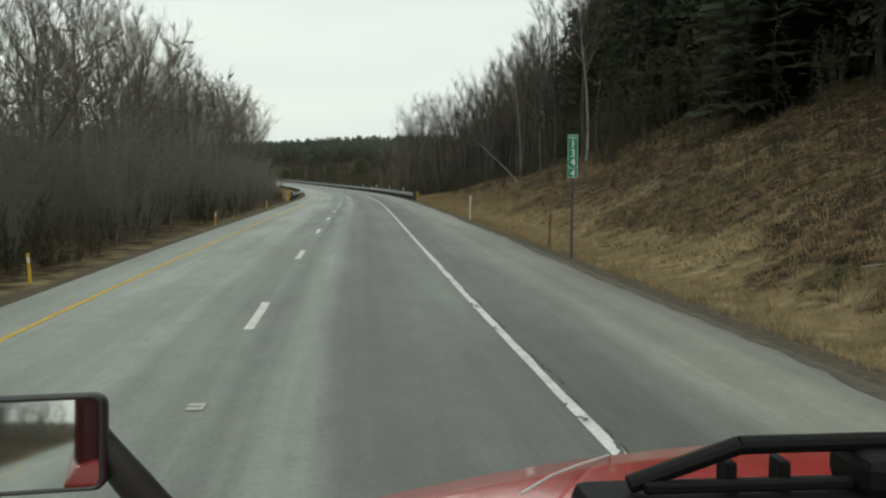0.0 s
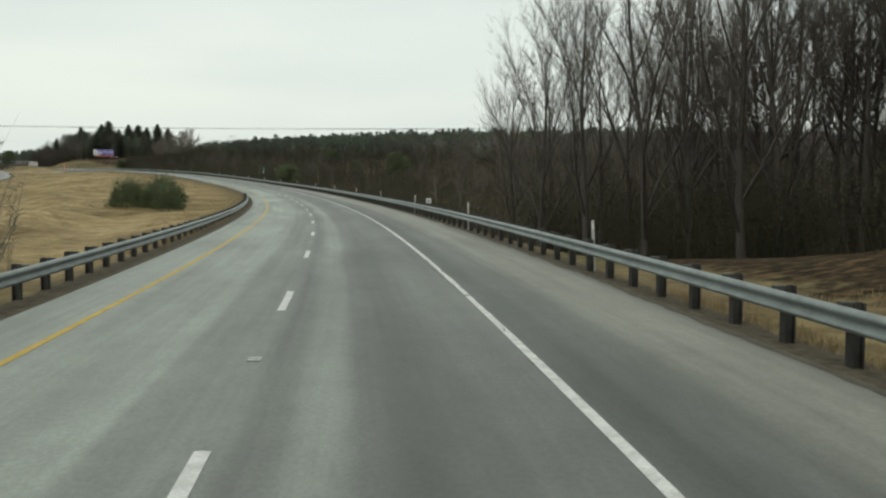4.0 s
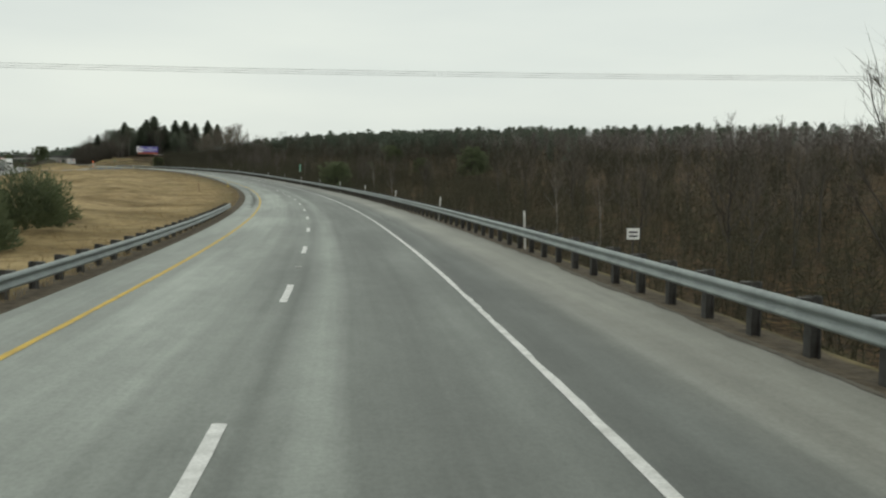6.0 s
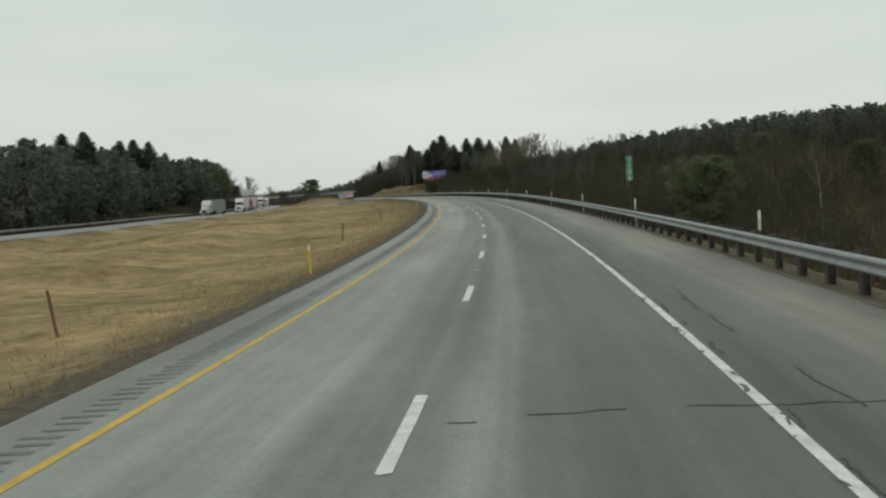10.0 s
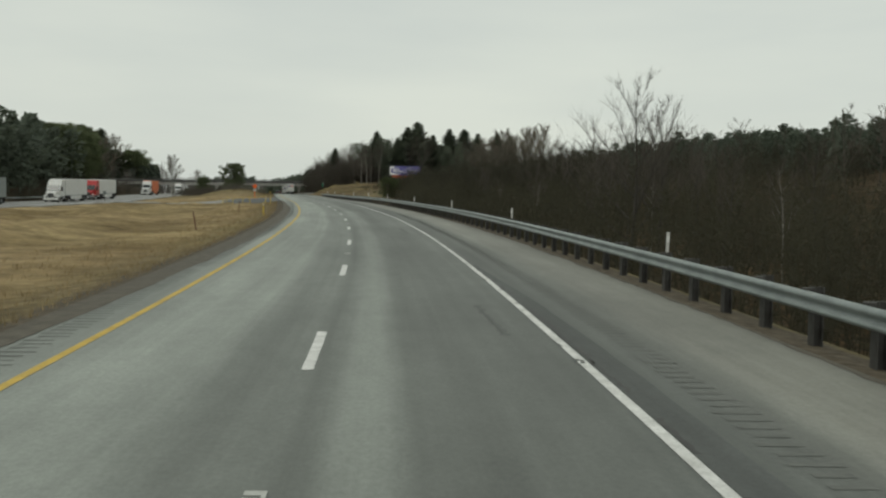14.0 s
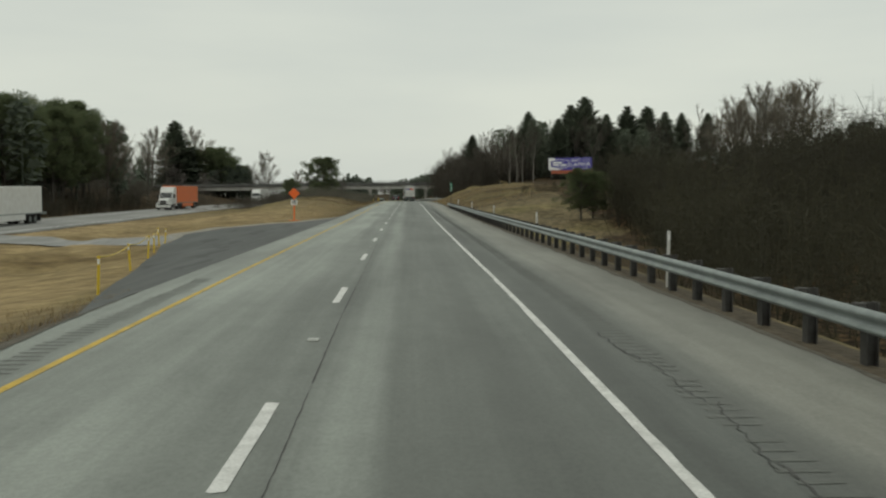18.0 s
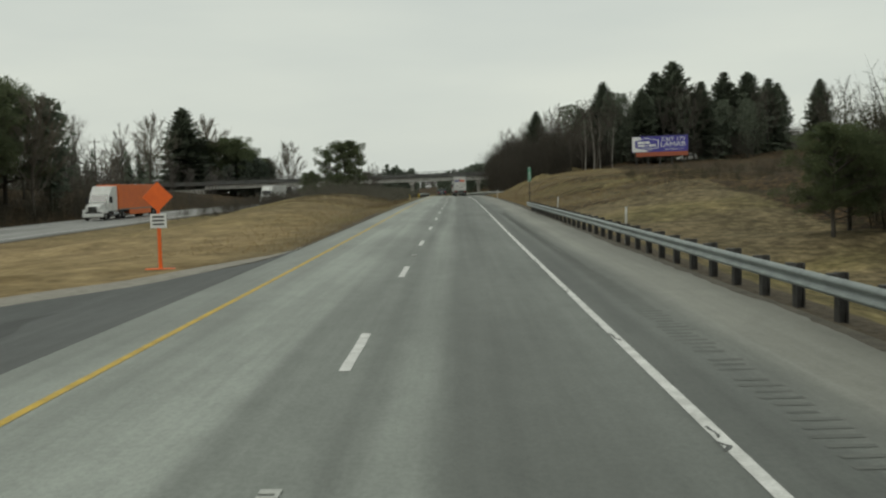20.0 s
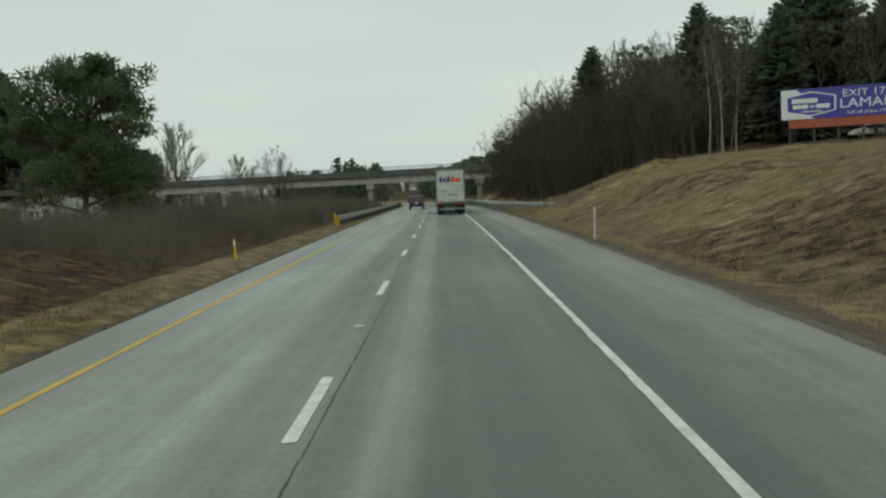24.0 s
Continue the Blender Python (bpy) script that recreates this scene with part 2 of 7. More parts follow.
# ---- materials ----
class Nodes:
    """A Principled material with short calls for its nodes."""

    def __init__(self, name, rough=.8, metal=0.0):
        self.m = bpy.data.materials.new(name)
        self.m.use_nodes = True
        self.t = self.m.node_tree
        self.b = self.t.nodes["Principled BSDF"]
        self.b.inputs["Roughness"].default_value, self.b.inputs["Metallic"].default_value = rough, metal
        self.co = self.t.nodes.new("ShaderNodeTexCoord")

    def link(self, a, b):
        self.t.links.new(a, b)

    def noise(self, scale, detail=4, coord="Object", stretch=(1, 1, 1), rough=.55):
        m = self.t.nodes.new("ShaderNodeMapping")
        m.inputs["Scale"].default_value = stretch
        n = self.t.nodes.new("ShaderNodeTexNoise")
        n.inputs["Scale"].default_value, n.inputs["Detail"].default_value, n.inputs["Roughness"].default_value = scale, detail, rough
        self.link(self.co.outputs[coord], m.inputs["Vector"])
        self.link(m.outputs["Vector"], n.inputs["Vector"])
        return n.outputs["Fac"]

    def ramp(self, fac, *stops):
        r = self.t.nodes.new("ShaderNodeValToRGB")
        e = r.color_ramp.elements
        while len(e) < len(stops):
            e.new(.5)
        for el, (at_, c) in zip(e, stops):
            el.position, el.color = at_, (*(c if isinstance(c, tuple) else (c, c, c)), 1)
        self.link(fac, r.inputs["Fac"])
        return r.outputs["Color"]

    def mix(self, fac, a, b, how="MIX"):
        n = self.t.nodes.new("ShaderNodeMix")
        n.data_type, n.blend_type = "RGBA", how
        for sock, v in ((n.inputs[0], fac), (n.inputs[6], a), (n.inputs[7], b)):
            if hasattr(v, "is_linked"):
                self.link(v, sock)
            elif isinstance(v, tuple):
                sock.default_value = (*v, 1)
            else:
                sock.default_value = v
        return n.outputs[2]

    def math(self, how, a, b=0.0):
        n = self.t.nodes.new("ShaderNodeMath")
        n.operation = how
        for sock, v in zip(n.inputs, (a, b)):
            if hasattr(v, "is_linked"):
                self.link(v, sock)
            else:
                sock.default_value = v
        return n.outputs[0]

    def random(self):
        return self.t.nodes.new("ShaderNodeObjectInfo").outputs["Random"]

    def island(self):
        return self.t.nodes.new("ShaderNodeNewGeometry").outputs["Random Per Island"]

    def split(self, coord="UV"):
        n = self.t.nodes.new("ShaderNodeSeparateXYZ")
        self.link(self.co.outputs[coord], n.inputs[0])
        return n.outputs

    def bump(self, fac, strength=.3, dist=.01):
        n = self.t.nodes.new("ShaderNodeBump")
        n.inputs["Strength"].default_value, n.inputs["Distance"].default_value = strength, dist
        self.link(fac, n.inputs["Height"])
        self.link(n.outputs["Normal"], self.b.inputs["Normal"])

    def done(self, color):
        if isinstance(color, tuple):
            self.b.inputs["Base Color"].default_value = (*color, 1)
        else:
            self.link(color, self.b.inputs["Base Color"])
        return self.m


def plain(name, c1, c2=None, scale=6.0, rough=.6, metal=0.0, bump=.15, dist=.005, vary=0.0, coord="Object", stretch=(1, 1, 1), dirt=.12):
    """Two-tone surface: broad stains, fine grain, relief and, if wanted, a change of tone from piece to piece."""
    n = Nodes(name, rough, metal)
    c2 = c2 or tuple(min(1, v * .8) for v in c1)
    col = n.ramp(n.noise(scale, 5, coord, stretch), (.35, c1), (.68, c2))
    fine = n.noise(scale * 9, 3, coord, stretch)
    col = n.mix(dirt, col, n.ramp(fine, (.3, .25), (.7, 1.0)), "MULTIPLY")
    if vary:
        col = n.mix(1.0, col, n.ramp(n.random(), (0, 1 - vary), (1, 1.0)), "MULTIPLY")
    n.bump(fine, bump, dist)
    return n.done(col)


def foliage(name, c1, c2, scale, vary=.3):
    """Needles: a matt surface that also lets light through."""
    m = plain(name, c1, c2, scale, .85, bump=.3, vary=vary)
    t = m.node_tree
    b, out = t.nodes["Principled BSDF"], t.nodes["Material Output"]
    thin, both = t.nodes.new("ShaderNodeBsdfTranslucent"), t.nodes.new("ShaderNodeMixShader")
    both.inputs[0].default_value = .5
    t.links.new(b.inputs["Base Color"].links[0].from_socket, thin.inputs["Color"])
    t.links.new(b.outputs[0], both.inputs[1])
    t.links.new(thin.outputs[0], both.inputs[2])
    t.links.new(both.outputs[0], out.inputs["Surface"])
    return m


def woody(name, c1, c2, scale=2, vary=.3):
    """Fine twigs, lit from all round as thin stems are."""
    m = foliage(name, c1, c2, scale, vary)
    return m


def asphalt(name, tone, lanes=True):
    """Worn road surface in chainage/offset coordinates: aggregate, long streaks, wheel tracks and oil bands."""
    n = Nodes(name, .64 if lanes else .85)
    n.b.inputs["Specular IOR Level"].default_value = .52
    x, y = n.split()[0], n.split()[1]
    grain = n.noise(60, 2, "UV", (1, 1, 1))
    streak = n.noise(1.3, 4, "UV", (1.0, .02, 1))
    patch = n.noise(.35, 5, "UV", (1.0, .22, 1))
    lo, hi = tuple(v * .82 for v in tone), tuple(v * 1.13 for v in tone)
    col = n.ramp(patch, (.37, lo), (.63, hi))
    col = n.mix(.55, col, n.ramp(streak, (.3, .62), (.6, 1.1)), "MULTIPLY")
    col = n.mix(.35, col, n.ramp(grain, (.3, .55), (.7, 1.0)), "MULTIPLY")
    col = n.mix(.5, col, n.ramp(n.noise(5, 3, "UV", (1.0, .015, 1)), (.35, .84), (.62, 1.05)), "MULTIPLY")
    col = n.mix(.6, col, n.ramp(n.noise(2.2, 6, "UV", (1.0, .5, 1), .7), (.34, .8), (.6, 1.04)), "MULTIPLY")
    col = n.mix(.5, col, n.ramp(n.noise(17, 4, "UV", (1, .6, 1), .7), (.36, .72), (.6, 1.08)), "MULTIPLY")
    if lanes:
        wob = n.math("ADD", x, n.math("MULTIPLY", n.math("SUBTRACT", n.noise(.06, 2, "UV", (0, 1, 1)), .5), .5))
        off = n.math("DIVIDE", n.math("ADD", wob, 5.0), 13.0)
        at_ = lambda u: (u + 5.0) / 13.0
        # Passing lane paler, driving lane darker, with bands along both
        band = n.ramp(off, (at_(-4.6), .98), (at_(-3.3), 1.1), (at_(-2.2), 1.22), (at_(-1.15), 1.16), (at_(-.9), .86), (at_(-.3), .79), (at_(.05), .82), (at_(.32), .6), (at_(.5), .74), (at_(.78), .99), (at_(1.08), .96),
                      (at_(1.32), .60), (at_(1.85), .51), (at_(2.5), .57), (at_(3.2), .64), (at_(3.55), .6), (at_(3.76), .43), (at_(4.15), .41), (at_(4.4), .54), (at_(5.0), .6), (at_(5.45), .9), (at_(6.4), .88), (at_(7.1), .72))
        col = n.mix(1.0, col, band, "MULTIPLY")
        # Full tone to chainage 296, darkest at 328, then rising again
        chain_f = n.math("DIVIDE", n.math("ADD", y, 100.0), 900.0)
        chain_at = lambda s: (s + 100.0) / 900.0
        col = n.mix(1.0, col, n.ramp(chain_f, (chain_at(0), 1.0), (chain_at(296), 1.0), (chain_at(328), .82), (chain_at(520), .85), (chain_at(640), .94)), "MULTIPLY")
        shoulder = n.ramp(off, (at_(4.6), 0.0), (at_(5.6), .7))
        col = n.mix(shoulder, col, n.mix(1.0, col, (1.10, .985, .92), "MULTIPLY"))
        worn = n.ramp(n.noise(.5, 6, "UV", (1.6, .12, 1), .65), (.52, 1.0), (.66, .74))
        col = n.mix(n.ramp(off, (at_(3.5), .15), (at_(3.9), 1.0), (at_(5.0), 1.0), (at_(5.6), .4)), col, n.mix(1.0, col, worn, "MULTIPLY"))
    n.bump(grain, .25, .004)
    return n.done(col)


def ground_material():
    """Dry straw grass, brown leaf litter and bare verge soil, blended by where each lies along the road."""
    n = Nodes("dry_ground", .95)
    n.b.inputs["Specular IOR Level"].default_value = .12
    x, y = n.split()[0], n.split()[1]
    fine = n.noise(2.2, 6, "Object")
    tuft = n.noise(.5, 5, "Object", (1, 1, 1), .7)
    broad = n.noise(.045, 4, "Object")
    grass = n.ramp(tuft, (.3, (.185, .138, .074)), (.5, (.33, .25, .14)), (.72, (.46, .36, .205)))
    grass = n.mix(.6, grass, n.ramp(fine, (.3, .5), (.7, 1.15)), "MULTIPLY")
    grass = n.mix(.8, grass, n.ramp(n.noise(.09, 6, "Object", (1, 1, 1), .65), (.36, (.52, .46, .38)), (.5, (.9, .88, .84)), (.64, (1.1, 1.08, 1.0))), "MULTIPLY")
    grass = n.mix(.5, grass, n.ramp(broad, (.38, (.7, .72, .6)), (.62, (1, 1, 1))), "MULTIPLY")
    leaf = n.ramp(fine, (.34, (.012, .0095, .0055)), (.5, (.046, .032, .017)), (.66, (.135, .086, .045)))
    leaf = n.mix(.5, leaf, n.ramp(tuft, (.35, .5), (.65, 1.1)), "MULTIPLY")
    leaf = n.mix(n.ramp(n.noise(.35, 6, "Object", (1, 1, 1), .7), (.54, 0.0), (.64, .55)), leaf, (.05, .052, .02))
    soil = n.ramp(n.noise(5, 5), (.3, (.055, .046, .034)), (.7, (.13, .108, .08)))
    attr = n.t.nodes.new("ShaderNodeAttribute")
    attr.attribute_name = "cover"
    part_ = n.t.nodes.new("ShaderNodeSeparateColor")
    n.link(attr.outputs["Color"], part_.inputs[0])
    ragged = lambda v: n.ramp(n.math("ADD", v, n.math("MULTIPLY", n.math("SUBTRACT", n.noise(.9, 5), .5), .9)), (.42, 0.0), (.58, 1.0))
    brown = n.ramp(n.noise(1.1, 6, "Object", (1, 1, 1), .7), (.3, (.066, .055, .032)), (.5, (.15, .122, .072)), (.72, (.265, .217, .132)))
    brown = n.mix(.6, brown, n.ramp(n.noise(.22, 5, "Object", (1, 1, 1), .6), (.36, (.55, .55, .5)), (.6, (1.1, 1.05, 1.0))), "MULTIPLY")
    brown = n.mix(.5, brown, n.ramp(fine, (.3, .5), (.7, 1.2)), "MULTIPLY")
    brown = n.mix(n.ramp(n.noise(.07, 5, "Object", (1, 1, 1), .6), (.46, 0.0), (.6, .75)), brown, n.mix(1.0, brown, (1.08, 1.14, .88), "MULTIPLY"))
    brown = n.mix(n.ramp(n.noise(.11, 6, "Object", (1.3, .8, 1), .65), (.5, 0.0), (.62, .6)), brown, n.mix(1.0, brown, (1.4, 1.36, 1.26), "MULTIPLY"))
    grass = n.mix(part_.outputs[2], grass, brown)
    col = n.mix(ragged(part_.outputs[0]), grass, leaf)
    col = n.mix(ragged(part_.outputs[1]), col, soil)
    n.bump(fine, .9, .12)
    return n.done(col)


M = {}
M["road"] = asphalt("road_asphalt", (.272, .294, .267))
M["opp_road"] = asphalt("pale_asphalt", (.30, .30, .29), False)
M["new_asphalt"] = asphalt("dark_asphalt", (.098, .104, .102), False)
M["new_dark"] = asphalt("darkest_asphalt", (.066, .07, .069), False)
M["ground"] = ground_material()
M["white_line"] = plain("white_road_paint", (.78, .78, .76), (.55, .55, .53), 3, .7, bump=.3, dirt=.35)
M["worn_plate"] = plain("worn_pale_marker", (.52, .53, .50), (.38, .39, .37), 6, .7, bump=.2, dirt=.3)
M["yellow_line"] = plain("yellow_road_paint", (.62, .42, .06), (.45, .31, .06), 2, .7, bump=.3, dirt=.3)
M["galv"] = plain("galvanised_steel", (.29, .325, .32), (.20, .228, .225), 2.5, .5, .25, vary=.12)
M["galv_pale"] = plain("pale_galvanised_steel", (.46, .48, .46), (.35, .37, .355), 2.5, .6, .1, vary=.12)
M["post_steel"] = plain("weathered_post_steel", (.10, .10, .095), (.06, .055, .05), 5, .7, .2, vary=.3)
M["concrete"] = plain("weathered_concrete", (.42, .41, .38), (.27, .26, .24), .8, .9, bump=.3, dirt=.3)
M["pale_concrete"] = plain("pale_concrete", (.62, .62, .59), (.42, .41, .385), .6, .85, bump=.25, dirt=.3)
M["pale_gravel"] = plain("pale_crushed_gravel", (.34, .32, .275), (.22, .205, .175), 2.5, .95, bump=.5, dist=.02, dirt=.35)
M["bark"] = plain("grey_brown_bark", (.106, .096, .082), (.057, .051, .044), 3, .95, bump=.6, dist=.03, vary=.45, stretch=(1, 1, .2))
M["bark_pale"] = plain("pale_birch_bark", (.36, .34, .31), (.17, .15, .13), 3, .9, bump=.4, vary=.25, stretch=(1, 1, .5))
# Twigs lightened somewhat, to carry haze in their colour
M["twig"] = woody("bare_twigs", (.165, .145, .122), (.11, .096, .08), 2, .3)
# Paler copies of twig and bark, with windscreen haze painted in
M["twig_hazed"] = woody("haze_paled_twigs", (.25, .222, .18), (.18, .158, .128), 2, .3)
M["bark_hazed"] = plain("haze_paled_bark", (.165, .15, .125), (.095, .086, .072), 3, .95, bump=.5, dist=.02, vary=.4, stretch=(1, 1, .2))
M["brush"] = woody("brown_brushwood", (.086, .081, .052), (.057, .054, .035), .3, .3)
# Brush paled to grey, with the windscreen's haze mixed into its colour
M["brush_hazed"] = woody("haze_greyed_brushwood", (.255, .248, .205), (.175, .168, .138), .3, .35)
# Bank brush lightened and greyed; reflected windscreen haze is in this colour
M["brush_bank"] = woody("haze_greyed_bank_brush", (.20, .19, .152), (.13, .122, .098), .3, .3)
# Lighter than the plain brush: haze on the hill is painted in
M["brush_hill"] = woody("haze_lifted_hill_brush", (.115, .102, .083), (.078, .069, .056), .3, .3)
M["brush_far"] = woody("greyish_brushwood", (.074, .069, .047), (.05, .047, .032), .3, .3)
# Darker concrete for the bridge deck and parapets
M["dark_concrete"] = plain("dark_deck_concrete", (.13, .13, .125), (.08, .08, .078), .8, .9, bump=.3, dirt=.3)
# Needle tone raised so that haze-lifted blacks sit in the colour
M["needle"] = foliage("haze_lifted_spruce_needles", (.15, .178, .135), (.19, .215, .155), 1.2, .3)
M["pine"] = foliage("green_pine_needles", (.12, .15, .078), (.17, .195, .105), 1.2, .25)
# Lightened and blued: haze over the far ridge is put into the colour
M["far_wood"] = plain("haze_paled_far_woodland", (.145, .128, .118), (.095, .085, .079), .02, .95)
# Darkened needles: the dense stand's shade is put into the colour
M["hemlock"] = foliage("shade_darkened_hemlock_needles", (.055, .068, .04), (.078, .092, .055), 1.2, .3)
# Far needles lightened past natural tone; distance haze is put into the colour
M["far_pine"] = foliage("haze_lifted_conifer_needles", (.125, .152, .118), (.152, .178, .134), .05, .1)
M["straw"] = plain("dry_grass_blades", (.34, .26, .135), (.21, .155, .08), .7, .9)
M["brown_grass"] = plain("brown_grass_blades", (.20, .15, .08), (.10, .076, .042), .7, .9)
M["white_paint"] = plain("white_paint", (.72, .73, .72), (.62, .62, .6), 1.5, .4, vary=.06)
M["dirty_white"] = plain("road_dirty_white_panel", (.66, .66, .64), (.48, .47, .45), 1.1, .5, dirt=.25)
M["red_paint"] = plain("red_gloss_paint", (.42, .028, .03), (.36, .02, .022), 1.5, .3)
M["orange_paint"] = plain("orange_trailer_paint", (.72, .16, .025), (.6, .13, .03), 1.5, .45)
M["orange_sign"] = plain("fluorescent_orange_sheeting", (.9, .16, .02), (.8, .13, .02), 3, .5)
M["yellow"] = plain("yellow_post_paint", (.72, .52, .03), (.58, .40, .04), 3, .5, vary=.15)
M["black"] = plain("black_plastic", (.018, .018, .019), (.028, .028, .028), 4, .5)
M["cab_black"] = plain("matt_black_cab_plastic", (.006, .0065, .0065), (.010, .0105, .0105), 4, .6)
M["cab_black"].node_tree.nodes["Principled BSDF"].inputs["Specular IOR Level"].default_value = .18
M["cab_glass"] = plain("dark_cab_glass", (.09, .022, .024), (.13, .03, .032), 1, .12, bump=0)
M["rubber"] = plain("tyre_rubber", (.022, .022, .022), (.04, .038, .036), 6, .85)
M["chrome"] = plain("chrome_metal", (.65, .66, .68), (.5, .5, .52), 3, .18, 1.0)
M["green_sign"] = plain("green_sign_sheeting", (.01, .22, .12), (.012, .18, .10), 2, .45)
M["sign_white"] = plain("white_sign_sheeting", (.82, .83, .82), (.74, .75, .74), 2, .45)
M["purple"] = plain("purple_print", (.05, .035, .22), (.04, .03, .17), 2, .45)
M["violet_board"] = plain("violet_billboard_print", (.075, .065, .36), (.06, .05, .29), 1, .5)
M["orange_print"] = plain("orange_print", (.65, .14, .05), (.6, .12, .05), 2, .45)
M["grey_print"] = plain("grey_print", (.22, .22, .23), (.3, .3, .3), 2, .5)
M["car_paint"] = plain("dark_blue_grey_car_paint", (.035, .042, .055), (.028, .034, .045), 1, .25, .3)
M["tail_red"] = plain("red_lamp_lens", (.42, .015, .012), (.3, .01, .01), 5, .2)
M["rust"] = plain("rust_red_wood", (.30, .10, .055), (.2, .07, .04), 2, .8)
M["skirt"] = plain("orange_red_apron", (.42, .12, .06), (.33, .09, .05), 2, .7)
M["stake"] = plain("red_brown_stake", (.17, .082, .052), (.11, .06, .042), 3, .8)
M["sealant"] = plain("black_crack_sealant", (.03, .03, .03), (.055, .054, .05), 3, .7)


def glass_material():
    n = Nodes("dark_tinted_glass", .06)
    n.b.inputs["Specular IOR Level"].default_value = .8
    return n.done(n.ramp(n.noise(2), (.3, (.012, .014, .016)), (.7, (.022, .025, .028))))


M["glass"] = glass_material()


# ---- builders ----
def mesh(name, verts, faces, material, uv=None):
    me = bpy.data.meshes.new(name)
    me.from_pydata([tuple(v) for v in verts], [], faces)
    me.materials.append(material)
    if uv is not None:
        lay = me.uv_layers.new(name="UVMap")
        idx = np.empty(len(me.loops), int)
        me.loops.foreach_get("vertex_index", idx)
        lay.data.foreach_set("uv", np.asarray(uv, float)[idx].ravel())
    return me


def thing(name, label, category, group="", kind="", m=None):
    ob = tagged(new(name), label, category, group, kind)
    ob.empty_display_size = .3
    if m is not None:
        ob.matrix_basis = m
    return ob


def part(name, bm, material, parent, label="", smooth=False):
    """Links a bmesh (or a mesh) as one object under its thing or part."""
    if isinstance(bm, bmesh.types.BMesh):
        me = bpy.data.meshes.new(name)
        bm.normal_update()
        bm.to_mesh(me)
        bm.free()
        me.materials.append(material)
    else:
        me = bm
    if smooth:
        me.polygons.foreach_set("use_smooth", [True] * len(me.polygons))
    ob = new(name, me)
    ob.parent = parent
    if label:
        ob["label"] = label
    return ob


def shape():
    return bmesh.new()


def box(bm, x0, x1, y0, y1, z0, z1, bevel=0.0, taper=1.0):
    """A block, its upright and level edges eased by bevel; taper narrows the top in x."""
    cx = (x0 + x1) / 2
    vs = [bm.verts.new((cx + (x - cx) * (taper if z == z1 else 1), y, z)) for z in (z0, z1) for x, y in ((x0, y0), (x1, y0), (x1, y1), (x0, y1))]
    fs = [bm.faces.new([vs[i] for i in q]) for q in ((3, 2, 1, 0), (4, 5, 6, 7), (0, 1, 5, 4), (1, 2, 6, 5), (2, 3, 7, 6), (3, 0, 4, 7))]
    if bevel:
        es = list({e for f in fs for e in f.edges})
        bmesh.ops.bevel(bm, geom=es, offset=bevel, segments=2, profile=.5, affect="EDGES")
    return bm


def prism(bm, outline, x0, x1, bevel=0.0):
    """A side outline of (y, z) drawn out from x0 to x1."""
    a = [bm.verts.new((x0, y, z)) for y, z in outline]
    b = [bm.verts.new((x1, y, z)) for y, z in outline]
    n = len(outline)
    fs = [bm.faces.new(list(reversed(a))), bm.faces.new(b)]
    fs += [bm.faces.new((a[i], a[(i + 1) % n], b[(i + 1) % n], b[i])) for i in range(n)]
    if bevel:
        bmesh.ops.bevel(bm, geom=list({e for f in fs for e in f.edges}), offset=bevel, segments=2, profile=.5, affect="EDGES")
    bmesh.ops.recalc_face_normals(bm, faces=bm.faces[:])
    return bm


def rod(bm, a, b, r0, r1=None, sides=8):
    """A round bar from a to b."""
    a, b = Vector(a), Vector(b)
    r1 = r0 if r1 is None else r1
    q = (b - a).to_track_quat("Z", "Y")
    rings = [[bm.verts.new(c + q @ Vector((r * math.cos(t), r * math.sin(t), 0))) for t in (2 * math.pi * i / sides for i in range(sides))] for c, r in ((a, r0), (b, r1))]
    for i in range(sides):
        j = (i + 1) % sides
        bm.faces.new((rings[0][i], rings[0][j], rings[1][j], rings[1][i]))
    bm.faces.new(list(reversed(rings[0])))
    bm.faces.new(rings[1])
    return bm


def strip(name, stations, offsets, lift, material, base=road_z, thick=0.0):
    """A band along the road through the given offsets (numbers or functions of chainage), with chainage/offset UVs."""
    verts, uv, faces = [], [], []
    cols = len(offsets)
    for s in stations:
        for i, u in enumerate(offsets):
            u = u(s) if callable(u) else u
            z = lift[i] if isinstance(lift, (tuple, list)) else lift
            x, y = along(s, u)
            verts.append((float(x), float(y), float(base(s)) + z))
            uv.append((u, s))
    for r in range(len(stations) - 1):
        for c in range(cols - 1):
            a = r * cols + c
            faces.append((a, a + 1, a + cols + 1, a + cols))
    return mesh(name, verts, faces, material, uv)

# ---- lettering ----
@functools.lru_cache(None)
def glyphs(text, size):
    """A text in the built-in font as a mesh lying in the x/y plane."""
    cu = bpy.data.curves.new("glyphs", "FONT")
    cu.body, cu.size, cu.extrude = text, size, .003
    ob = bpy.data.objects.new("glyphs", cu)
    scene.collection.objects.link(ob)
    me = bpy.data.meshes.new_from_object(ob.evaluated_get(bpy.context.evaluated_depsgraph_get()))
    bpy.data.objects.remove(ob)
    xs = [v.co.x for v in me.vertices] or [0]
    ys = [v.co.y for v in me.vertices] or [0]
    return me, min(xs), max(xs), min(ys), max(ys)


